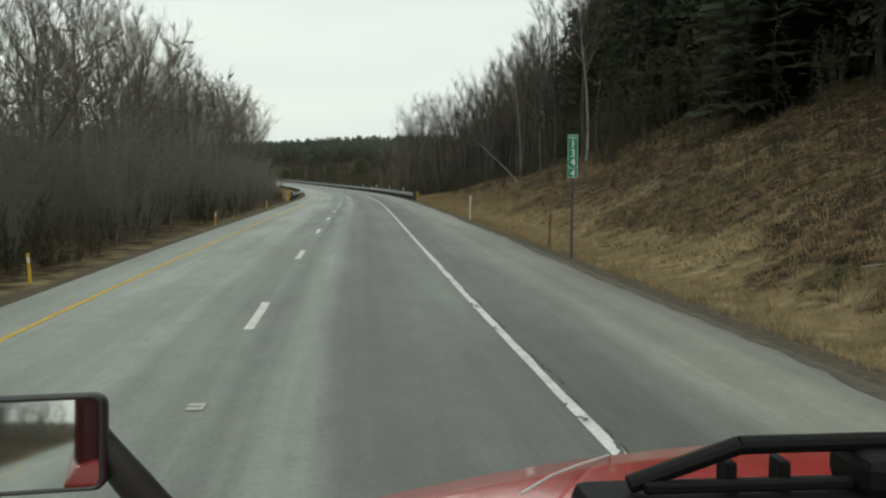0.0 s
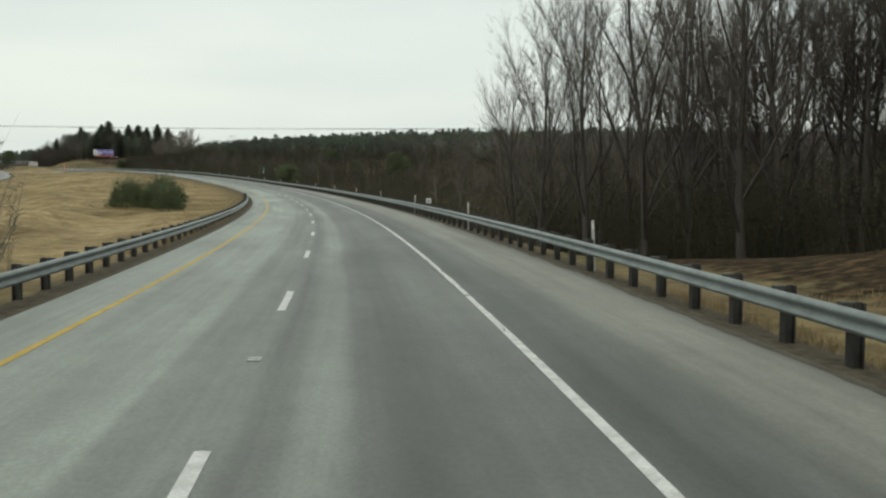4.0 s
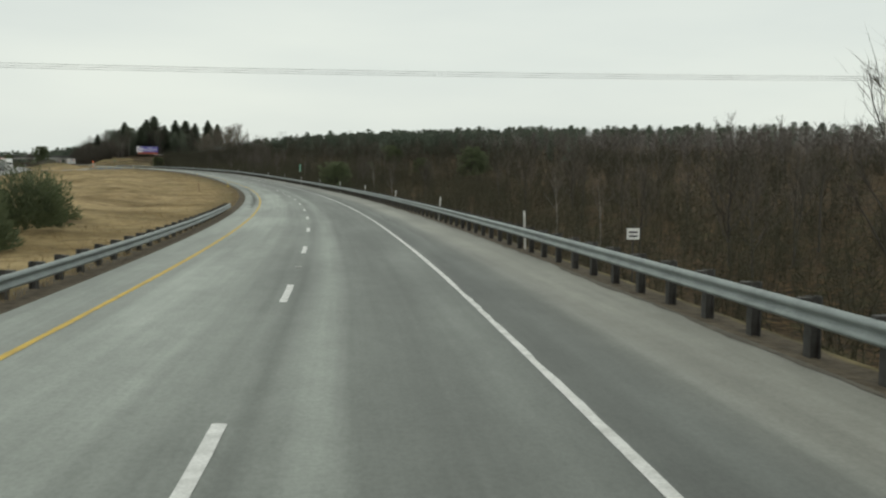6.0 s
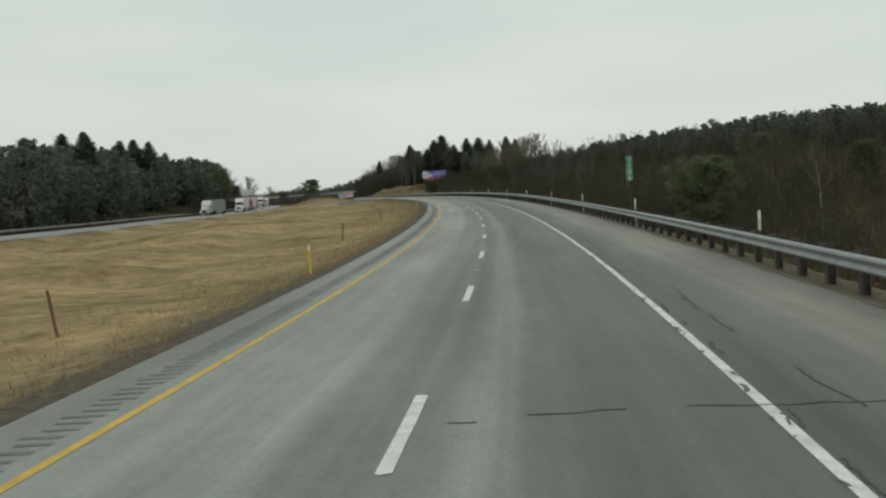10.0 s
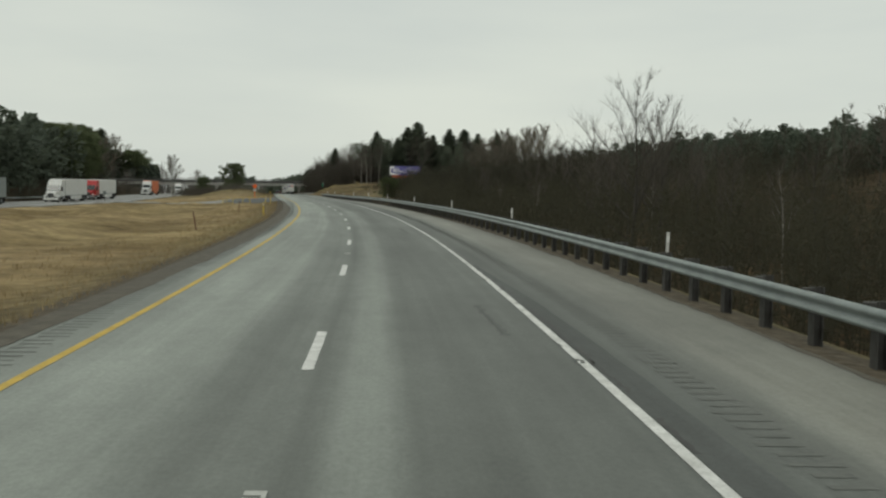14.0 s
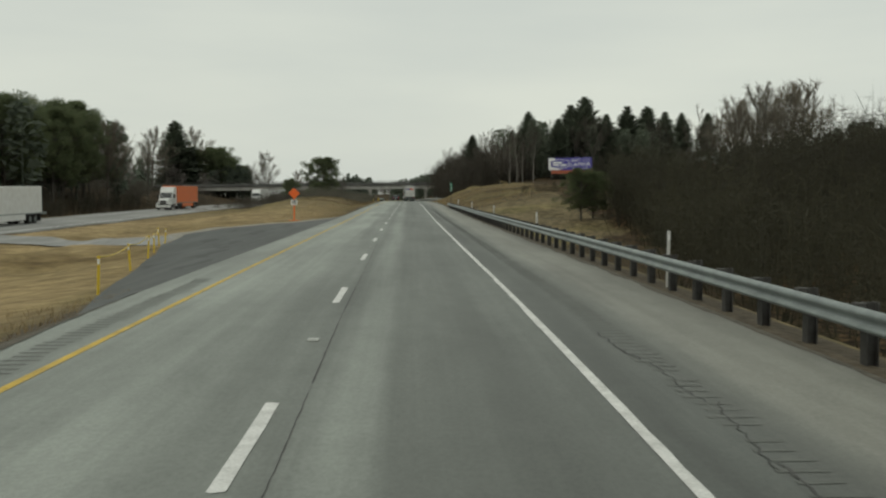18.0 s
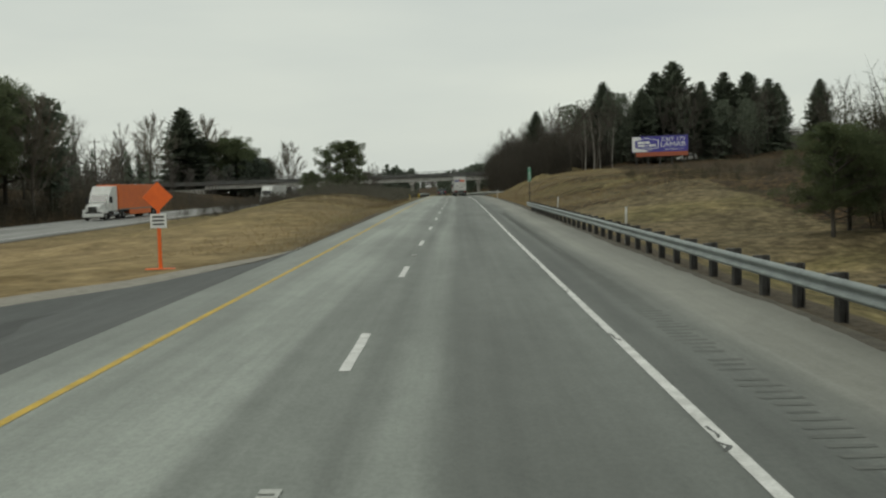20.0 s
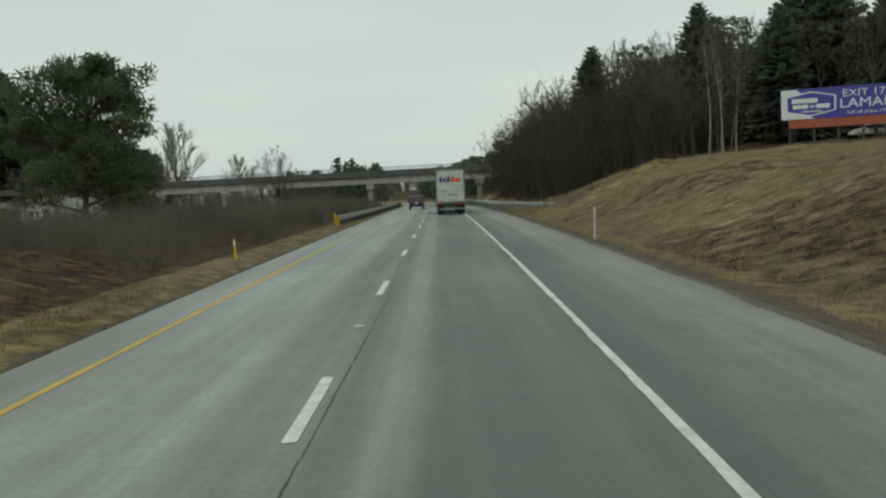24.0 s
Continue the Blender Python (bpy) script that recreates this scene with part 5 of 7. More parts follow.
grove("woodland", "haze-paled leafless trees deeper in the woods beside the passing lane", "woodland", DEEP, M["twig_hazed"], spread(60, -10, 158, -45, -20, .75, 1.05) + spread(20, 8, 118, -22, -12, .7, .95) + spread(60, -130, -10, -50, -12, .8, 1.2))
# hill behind the billboard
for s, u, k, z in ((859.4, 42.5, 1, 1.24), (853.9, 60, 0, 1.46), (857, 56, 2, 1.33), (837, 22.1, 1, .93), (866, 77, 2, 1.3), (870, 85, 0, 1.3), (876, 93, 2, 1.2), (884, 111, 1, 1.2),
                   (898, -80.5, 0, 1.5), (901, -75, 2, .98), (849, 66, 2, 1.1), (846, 50, 1, 1.05)):
    plant(SPRUCE[k], s, u, k * 70 + s, z)
plant(SPRUCE[1], 945, 123, 20, 1.5)
for s, u, z in ((904, -66, 1.6), (908, -63, 1.4), (905, -71, 1.5)):
    plant(PINE[int(s) % 2], s, u, s * 3, z)
for s, u, z in ((764, -18.0, .88), (815, -31, .6), (404.2, 22.6, .72), (412, 25, .66), (648, 20.6, .5), (650.5, 22.4, .46), (407, 56, .72), (412, 60, .6), (436, 54, .5), (466, 49, .42), (494, 69, .5), (504, 71, .55)):
    plant(PINE[int(s) % 2], s, u, s * 7, z)


def evergreen_bush(seed):
    """Low rounded young pine, wider than tall."""
    rnd = random.Random(seed)
    w = Wood()
    w.tube(Vector((0, 0, -.3)), Vector((0, 0, 2.2)), .08, .02, 5)
    for _ in range(2600):
        d = Vector((rnd.gauss(0, 1), rnd.gauss(0, 1), abs(rnd.gauss(0, .9)))).normalized()
        k = rnd.uniform(.35, 1) ** .6 * (1 + .16 * math.sin(5 * math.atan2(d.y, d.x) + seed) + .1 * math.sin(9 * d.z + seed))
        c = Vector((d.x * 1.7 * k, d.y * 1.7 * k, .15 + d.z * 2.6 * k))
        o = (d + Vector((rnd.gauss(0, .5), rnd.gauss(0, .5), rnd.gauss(.3, .4)))).normalized()
        p = o.orthogonal().normalized() * .05
        w.tri(c - p, c + p, c + o * rnd.uniform(.2, .42))
    return w


EVER = [tagged(new("evergreen_bush", evergreen_bush(i).mesh("evergreen_bush", M["pine"])), "rounded green young pine in the median grass", "bush", "young pines") for i in range(2)]
for s, u, z in ((229, -12.8, .85), (233, -14.2, 1.0), (237.5, -13.2, .95), (242, -14.4, 1.1), (247, -14.6, .9), (235, -17.5, 1.1), (240, -17, 1.0)):
    plant(EVER[int(s) % 2], s, u, s * 7, z)
for s, u, z in ((816, 31, 1.1), (820, 33.5, 1.25), (829, 36.5, 1.15), (833, 30, .9), (838, 41, 1.2)):
    plant(BIRCH[int(s) % 2], s, u, s * 13, z)
scatter(TALL, 18, 840, 880, 28, 64, .95, 1.3, 1.5)
scatter(TALL, 14, 818, 880, 15, 28, .75, 1.1, 1.5)
scatter(SPREADING, 6, 838, 885, 50, 110, 1.2, 1.4)
grove("thicket", "dense bare thicket on the slope before the bridge", "thicket", THICK, M["brush_hill"], spread(170, 802, 885, 13, 22, .8, 1.5) + spread(300, 812, 884, 14, 27, 1.3, 2.3) + spread(110, 842, 884, 26, 40, 1.2, 2.0))
grove("thicket", "bare thicket on the hill behind the billboard", "thicket", LIGHT, M["brush_hill"], spread(170, 836, 960, 26, 84, .9, 1.6))
grove("thicket", "low brown brush in the dip of the hillside", "thicket", THICK, M["brush"], spread(170, 682, 722, 20, 50, .1, .3))
# median and far side before the bridge
scatter(BUSH, 50, 788, 880, -19, -7.4, .2, .5)
scatter(BUSH, 26, 786, 812, 10.5, 20, .15, .38)
scatter(SPREADING, 3, 815, 850, -30, -16, .5, .65)
grove("thicket", "grey-brown brush on the median bank", "thicket", THICK, M["brush_bank"], spread(300, 776, 880, -21, -8.2, .2, .5))
grove("thicket", "low brown brush on the median bank", "thicket", THICK, M["brush_bank"], spread(420, 740, 790, -19, -7.8, .14, .42) + spread(150, 716, 745, -20, -8.8, .07, .2) + spread(130, 720, 772, -11, -6.9, .05, .15) + spread(90, 726, 768, -20, -13, .3, .52))
grove("thicket", "dark brush on the far slope of the median", "thicket", THICK, M["brush_hill"], spread(130, 745, 800, -30, -20, .2, .45) + spread(90, 717, 750, -35, -23, .22, .5) + spread(60, 698, 720, -35, -22, .07, .14) + spread(50, 766, 796, -36, -28, .45, .6))
grove("thicket", "brown brush on the bank beyond the far carriageway", "thicket", THICK, M["brush_hill"], spread(420, 640, 810, -82, -49, .4, .85))
scatter(SPREADING, 3, 700, 800, -85, -60, .8, 1.1)
scatter(SPREADING, 3, 905, 930, -75, -50, 1.0, 1.2)
for s, u, z in ((698, 55, 1.05), (706, 61, 1.2), (711, 66, 1.1), (722, 72, 1.3), (736, 81, 1.4), (729, 76, 1.2), (690, 52, .9)):
    plant(FAR_OPEN[int(s) % 2], s, u, s * 3, z)
for s, u, z in ((899, -92, 1.0), (893, -99, .7), (905, -104, .75), (908, -74, 1.8), (912, -66, 1.0), (915, -58, .8), (903, -49, 1.35), (900, -24, .6), (906, -36.5, .9), (726, -55, 1.15), (859, -80, 1.45), (850, -86, 1.0)):
    plant(FAR_OPEN[int(s) % 2], s, u, s * 3, z)
grove("thicket", "grey brush below the pines beyond the far carriageway", "thicket", LIGHT, M["brush_far"], spread(220, 560, 750, -57, -48, .3, .65))
scatter(SPRUCE, 14, 540, 700, -95, -66, .8, 1.15)
for s, u, z in ((716, -60, 1.5), (724, -63, 1.55), (731, -61, 1.4), (706, -58, 1.35), (692, -60, 1.4), (738, -68, 1.5)):
    plant(PINE[int(s) % 2], s, u, s * 5, z)
scatter(PINE, 6, 590, 690, -88, -58, 1.0, 1.3)
for s, u, z in ((752, -62, 1.1), (765, -66, 1.0)):
    plant(SPREADING[int(s) % 2], s, u, s * 3, z)
scatter(TALL, 12, 560, 800, -100, -62, .8, 1.1)
grove("thicket", "brown brush beyond the other carriageway", "thicket", LIGHT, M["brush"], spread(420, 330, 680, -112, -68, .6, 1.3))

# ---- bridge ----
def overpass():
    """Concrete road bridge over both carriageways, falling slightly to the left."""
    s0 = 886.0
    x, y = along(s0, 0)
    base = Matrix.LocRotScale((float(x), float(y), float(road_z(s0))), Euler((0, -.012, float(heading(s0)) - radians(2))), None)
    b = thing("bridge", "weathered concrete road bridge crossing over both carriageways", "bridge", m=base)
    spans = ((-72, -48), (-48, -28), (-28, -10), (-10, 9.8), (9.8, 28))
    for a, c in spans:
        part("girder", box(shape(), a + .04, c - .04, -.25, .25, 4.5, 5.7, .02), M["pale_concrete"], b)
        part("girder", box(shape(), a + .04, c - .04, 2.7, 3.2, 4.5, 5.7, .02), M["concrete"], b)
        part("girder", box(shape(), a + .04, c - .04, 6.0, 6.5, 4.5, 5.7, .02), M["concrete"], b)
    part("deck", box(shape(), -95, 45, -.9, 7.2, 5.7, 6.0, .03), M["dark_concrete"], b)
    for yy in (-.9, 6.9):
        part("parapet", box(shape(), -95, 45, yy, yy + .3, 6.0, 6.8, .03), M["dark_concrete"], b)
        rail = shape()
        rod(rail, (-95, yy + .15, 7.35), (45, yy + .15, 7.35), .05, sides=6)
        part("handrail", rail, M["post_steel"], b)
        for k in range(-38, 19):
            part("rail_post", rod(shape(), (k * 2.45, yy + .15, 6.8), (k * 2.45, yy + .15, 7.35), .04, sides=5), M["post_steel"], b)
    for u in (-48, -28, -10, 9.8):
        pier = part("pier", box(shape(), u - .75, u + .75, -.8, 7.0, 3.5, 4.5, .06), M["concrete"], b)
        for yy in (.1, 3.0, 5.9):
            part("column", box(shape(), u - .45, u + .45, yy - .45, yy + .45, -3.5, 3.5, .08), M["concrete"], pier)
    for u, w in ((-72, -96), (28, 46)):
        part("abutment", box(shape(), min(u, w), max(u, w), -1.0, 7.3, -2, 4.55, .05), M["concrete"], b)


overpass()


# ---- billboard ----
def billboard():
    a, c = Vector((*along(831.7, 44.6), 0)), Vector((*along(826.6, 56.8), 0))
    mid = (a + c) / 2
    wide = (c - a).length
    turn = math.atan2(c.y - a.y, c.x - a.x)
    zb = float(road_z(829)) + 9.3
    b = thing("billboard", "violet and white roadside billboard on steel posts with a red skirt", "billboard", m=Matrix.LocRotScale((mid.x, mid.y, zb), Euler((0, 0, turn)), None))
    h, w = 3.75, wide / 2
    part("panel", box(shape(), -w, w, 0, .18, 0, h, .02), M["violet_board"], b, "violet printed panel")
    bm = shape()
    vs = [bm.verts.new((x, -.012, z)) for x, z in ((-w + .06, .06), (-w + 3.9, .06), (-w + 3.0, .6), (-w + 2.4, h - .6), (-w + 1.9, h - .06), (-w + .06, h - .06))]
    bm.faces.new(vs)
    part("white_field", bm, M["sign_white"], b, "white printed field")
    bm = shape()
    pts = [(-w + .6, .95), (-w + 3.5, .35), (-w + 6.4, .95), (-w + 6.4, h - .95), (-w + 3.5, h - .35), (-w + .6, h - .95)]
    bm.faces.new([bm.verts.new((x, -.02, z)) for x, z in pts])
    part("emblem", bm, M["sign_white"], b, "white rimmed hexagon emblem")
    bm = shape()
    cx, cz = -w + 3.5, h / 2
    bm.faces.new([bm.verts.new((cx + (x - cx) * .93, -.028, cz + (z - cz) * .9)) for x, z in pts])
    part("emblem_field", bm, M["violet_board"], b)
    for x0, x1, z0, z1 in ((1.3, 4.3, 2.0, 2.55), (1.4, 3.2, 1.3, 1.8), (3.4, 3.9, 1.4, 1.65), (4.1, 5.7, 1.3, 1.8), (2.4, 4.8, .88, 1.02)):
        part("emblem_bar", box(shape(), -w + x0, -w + x1, -.04, -.03, z0, z1), M["sign_white"], b)
    lettering("EXIT 173", 1.25, M["sign_white"], b, Matrix.Translation((w - 3.4, -.02, 2.9)), squeeze=1.16)
    lettering("LAMAR", 1.62, M["sign_white"], b, Matrix.Translation((w - 3.4, -.02, 1.7)), squeeze=1.16)
    lettering("Left off of Exit 173", .58, M["sign_white"], b, Matrix.Translation((w - 3.4, -.02, .55)))
    part("skirt", box(shape(), -w + .9, w, .02, .1, -1.05, -.02, .01), M["skirt"], b, "rust-red apron below the panel")
    part("catwalk", box(shape(), -w + .4, w, .3, .9, -1.2, -1.12, .01), M["post_steel"], b)
    for i in range(5):
        x = -w + 1 + i * (2 * w - 2) / 4
        part("post", box(shape(), x - .14, x + .14, .25, .55, -4.5, h - .4, .02), M["post_steel"], b)
    for i in range(3):
        z = .5 + 1.3 * i
        part("stringer", box(shape(), -w, w, .18, .25, z, z + .12), M["post_steel"], b)


billboard()


def house():
    """Small gabled house on the hill beyond the billboard."""
    s, u = 872, 108
    h = thing("house", "small red-brown boarded house with a grey gabled roof on the hill", "house", m=spot(s, u, 0, 25))
    part("wall", box(shape(), -5, 5, -3.5, 3.5, -1.5, 3.0, .03), M["barn_red"], h, "red-brown boarded walls")
    for k in range(12):
        part("board", box(shape(), -5.02, 5.02, -3.53, -3.505, .1 + .24 * k, .3 + .24 * k, .004), M["barn_red"], h)
    roof = shape()
    a = [roof.verts.new((x, y, z)) for x in (-5.5, 5.5) for y, z in ((-4.1, 2.75), (0, 5.2), (4.1, 2.75), (4.1, 2.6), (0, 5.0), (-4.1, 2.6))]
    for i in range(6):
        j = (i + 1) % 6
        roof.faces.new((a[i], a[j], a[6 + j], a[6 + i]))
    roof.faces.new(a[5::-1])
    roof.faces.new(a[6:])
    r = part("roof", roof, M["galv"], h, "pale grey shingled roof")
    part("chimney", box(shape(), 1.2, 1.9, .6, 1.2, 3.8, 5.9, .03), M["rust"], r)
    for x in (-5.0, 5.0):
        gable = shape()
        gable.faces.new([gable.verts.new((x, y, z)) for y, z in ((-3.5, 3.0), (3.5, 3.0), (0, 5.0))])
        part("gable", gable, M["white_paint"], h, "pale gable end")
    for x in (-3.4, -.4, 3.2):
        w = part("window", box(shape(), x - .5, x + .5, -3.57, -3.54, 1.1, 2.3, .01), M["glass"], h)
        for x0, x1, z0, z1 in ((x - .58, x - .5, 1.02, 2.38), (x + .5, x + .58, 1.02, 2.38), (x - .5, x + .5, 2.3, 2.38), (x - .5, x + .5, 1.02, 1.1)):
            part("frame", box(shape(), x0, x1, -3.6, -3.54, z0, z1), M["white_paint"], w)
    part("door", box(shape(), 1.0, 1.9, -3.58, -3.54, 0, 2.05, .01), M["white_paint"], h)


M["barn_red"] = plain("faded_red_boards", (.26, .09, .07), (.19, .07, .055), 3, .8, bump=.3, stretch=(1, 1, 6))
house()


# ---- small road furniture ----
def mile_sign(s, u, digits, tenth):
    m = on_road(s, u)
    b = thing("mile_marker", "narrow green mile marker with white digits on a brown steel post", "road sign", "mile markers", m=m)
    part("post", box(shape(), -.035, .035, .0, .06, -1.2, 3.4, .008), M["post_steel"], b)
    plate = part("plate", box(shape(), -.15, .15, -.014, -.004, 2.52, 3.48, .004), M["green_sign"], b, "green upper plate")
    low = part("plate", box(shape(), -.15, .15, -.014, -.004, 2.22, 2.51, .004), M["green_sign"], b, "green lower plate")
    for z0, z1, p_ in ((2.53, 3.47, plate), (2.23, 2.5, low)):
        for x0, x1, a, c in ((-.145, -.137, z0, z1), (.137, .145, z0, z1), (-.145, .145, z0, z0 + .008), (-.145, .145, z1 - .008, z1)):
            part("border", box(shape(), x0, x1, -.0175, -.0145, a, c), M["sign_white"], p_)
    lettering("MILE", .105, M["sign_white"], plate, Matrix.Translation((0, -.016, 3.39)))
    for i, d in enumerate(digits):
        lettering(d, .31, M["sign_white"], plate, Matrix.Translation((0, -.016, 3.2 - .26 * i)))
    lettering(tenth, .29, M["sign_white"], low, Matrix.Translation((0, -.016, 2.36)))


mile_sign(38.4, 7.85, "134", "4")
mile_sign(360.0, 7.75, "134", "6")
mile_sign(684.8, 7.85, "134", "8")


def delineator(name, label, material, height, group, lens=None):
    b = thing(name, label, "marker post", group)
    bm = box(shape(), -.038, .038, -.014, .014, -.5, height, .006)
    part("post", bm, material, b)
    part("reflector", box(shape(), -.03, .03, -.02, -.0145, height - .22, height - .08, .002), lens or M["sign_white"], b)
    part("cap", box(shape(), -.04, .04, -.016, .016, height - .02, height + .01, .004), material, b)
    return b


WHITE_POST = delineator("delineator_post", "weathered white delineator post behind the guardrail", M["dirty_white"], 1.35, "white delineator posts")
YELLOW_POST = delineator("delineator_post", "yellow flexible marker post at the grass edge", M["yellow"], 1.02, "yellow marker posts")
STAKE = delineator("marker_stake", "thin brown leaning marker stake in the grass", M["stake"], 1.15, "brown marker stakes", M["stake"])


def stand(ob, s, u, tilt=0.0, sunk=0.0):
    m = spot(s, u, -sunk) @ Matrix.Rotation(radians(tilt), 4, "Y")
    if ob.name not in USED:
        USED.add(ob.name)
        ob.matrix_basis = m
        return ob
    return copy_thing(ob, m)


for i in range(24):
    s = float(np.interp(i, (0, 5, 9, 14, 19, 23), (132, 245.8, 336, 450.5, 565.2, 657)))
    stand(WHITE_POST, s, shoulder_rail_u(s) + .4, random.uniform(-3, 3))
for s, u in ((64.2, 7.8), (751.4, 7.8)):
    stand(WHITE_POST, s, u, 1)
for s, u, t in ((34.2, -6.1, -3), (62.2, -5.9, 2), (91, -5.9, 0), (341.7, -5.6, 0), (423.2, -5.7, 1), (505.6, -5.9, -2), (744.6, -5.7, -3), (567.5, -6.65, 2), (578.8, -9.0, -4), (586.2, -10.3, 3), (594.2, -12.1, 0),
                (600, -13.3, -3), (552.4, -6.0, 1), (605, -14.2, 4)):
    stand(YELLOW_POST, s, u, t, .32 if s < 100 or s > 700 else 0)
for s, u, t in ((43, 8.1, 2), (332.2, -9.9, -8), (372, -9, 5), (410, -9.2, -12), (486.4, -8.8, -10), (447, -9, 8), (720.5, 8.8, 0), (527, -9, 4)):
    stand(STAKE, s, u, t)


def end_panel(s, u, side, turn):
    """Striped plate fixed beside its post; side +1 puts the plate to the right of the post."""
    b = thing("hazard_marker", "yellow and black striped hazard plate on a yellow post", "road sign", "hazard markers", m=on_road(s, u, 0, turn))
    part("post", box(shape(), -.035, .035, .01, .05, -.8, .98, .006), M["yellow"], b)
    c = side * .17
    plate = part("plate", box(shape(), c - .15, c + .15, -.012, 0, .14, .78, .004), M["yellow"], b)
    for i in range(4):
        bm = shape()
        z = .06 + .19 * i
        pts = ((c - .145, z + (0 if turn else .15)), (c + .145, z + (.15 if turn else 0)))
        quad = [(x, min(.77, max(.15, q + d))) for d, row in ((0, pts), (.085, pts[::-1])) for x, q in row]
        if max(q for _, q in quad) - min(q for _, q in quad) < .03:
            bm.free()
            continue
        bm.faces.new([bm.verts.new((x, -.015, q)) for x, q in quad])
        part("stripe", bm, M["black"], plate)


end_panel(114.3, 8.12, 1, 40)
end_panel(121.2, -5.95, 1, 0)
end_panel(774.3, -5.5, 1, 0)


def work_sign():
    b = thing("work_sign", "orange diamond work sign above a white plate, orange post", "road sign", m=spot(631.7, -9.0, 0, 4))
    part("post", box(shape(), -.06, .06, 0, .07, -.8, 2.6, .008), M["orange_sign"], b)
    plate = part("plate", box(shape(), -.37, .37, -.012, 0, -.37, .37, .004), M["orange_sign"], b, "orange diamond plate")
    plate.matrix_basis = Matrix.Translation((0, -.01, 2.5)) @ Matrix.Rotation(math.pi / 4, 4, "Y")
    low = part("plate", box(shape(), -.28, .28, -.03, -.02, 1.42, 1.92, .004), M["sign_white"], b, "white lower plate")
    for z in (1.52, 1.65, 1.78):
        part("bar", box(shape(), -.2, .2, -.035, -.031, z, z + .06), M["black"], low)
    part("base", box(shape(), -.5, .5, -.1, .14, -.3, .02, .02), M["orange_sign"], b)


work_sign()


def leaning_trunk():
    a, b = spot(92, 15.3, -.2).translation, Vector((*along(92.6, 11.4), float(road_z(93)) + 5.5))
    bm, pts = shape(), [a.lerp(b, f) + Vector((0, 0, .2 * math.sin(3.1 * f) + .05 * math.sin(9 * f))) for f in (0, .3, .6, .82, 1)]
    for i in range(4):
        rod(bm, pts[i], pts[i + 1], .055 - .011 * i, .055 - .011 * (i + 1), 7)
    me = bpy.data.meshes.new("leaning_trunk")
    bm.to_mesh(me)
    bm.free()
    me.materials.append(M["bark_pale"])
    tagged(new("leaning_trunk", me), "pale dead trunk leaning out of the bank", "tree trunk")


leaning_trunk()
small = thing("road_sign", "small square sign on a thin post beside the far carriageway", "road sign", m=spot(618, -36.5, 0, 180))
part("post", box(shape(), -.03, .03, 0, .05, -.6, 2.3), M["post_steel"], small)
part("plate", box(shape(), -.3, .3, -.012, 0, 1.7, 2.35, .004), M["galv"], small, "bare metal back of a sign plate")


plate = thing("road_sign", "small white square sign on a post behind the guardrail", "road sign", m=spot(227.5, 13.2, 0, -8))
part("post", box(shape(), -.03, .03, 0, .05, -.6, 3.2), M["post_steel"], plate)
part("plate", box(shape(), -.26, .26, -.012, 0, 2.6, 3.06, .004), M["sign_white"], plate, "white plate with dark bars")
for k in range(2):
    part("bar", box(shape(), -.18, .18, -.017, -.0125, 2.7 + .16 * k, 2.77 + .16 * k), M["black"], plate)
CHAIN = ((567.5, -6.65), (578.8, -9.0), (586.2, -10.3), (594.2, -12.1), (600, -13.3))
for (s0, u0), (s1, u1) in zip(CHAIN, CHAIN[1:]):
    bm, rings = shape(), []
    a, b = spot(s0, u0, 1.0).translation, spot(s1, u1, 1.0).translation
    side = (b - a).cross(Vector((0, 0, 1))).normalized()
    for k in range(9):
        c = a.lerp(b, k / 8) - Vector((0, 0, .5 * k / 8 * (1 - k / 8)))
        rings.append([bm.verts.new(c + side * (.02 * math.cos(q)) + Vector((0, 0, .02 * math.sin(q)))) for q in (0, 1.05, 2.1, 3.14, 4.19, 5.24)])
    for r0, r1 in zip(rings, rings[1:]):
        for k in range(6):
            bm.faces.new((r0[k], r0[(k + 1) % 6], r1[(k + 1) % 6], r1[k]))
    me = bpy.data.meshes.new("barrier_cord")
    bm.to_mesh(me)
    bm.free()
    me.materials.append(M["yellow"])
    tagged(new("barrier_cord", me), "yellow cord sagging between marker posts", "barrier", "yellow cords")
far_pole = thing("utility_pole", "brown wooden utility pole beyond the far carriageway", "utility pole", "utility poles", m=spot(818, -79.9))
part("pole", rod(shape(), (0, 0, -1), (0, 0, 12), .17, .12, 9), M["bark"], far_pole)
part("crossarm", box(shape(), -1.2, 1.2, -.06, .06, 11.2, 11.34, .01), M["bark"], far_pole)


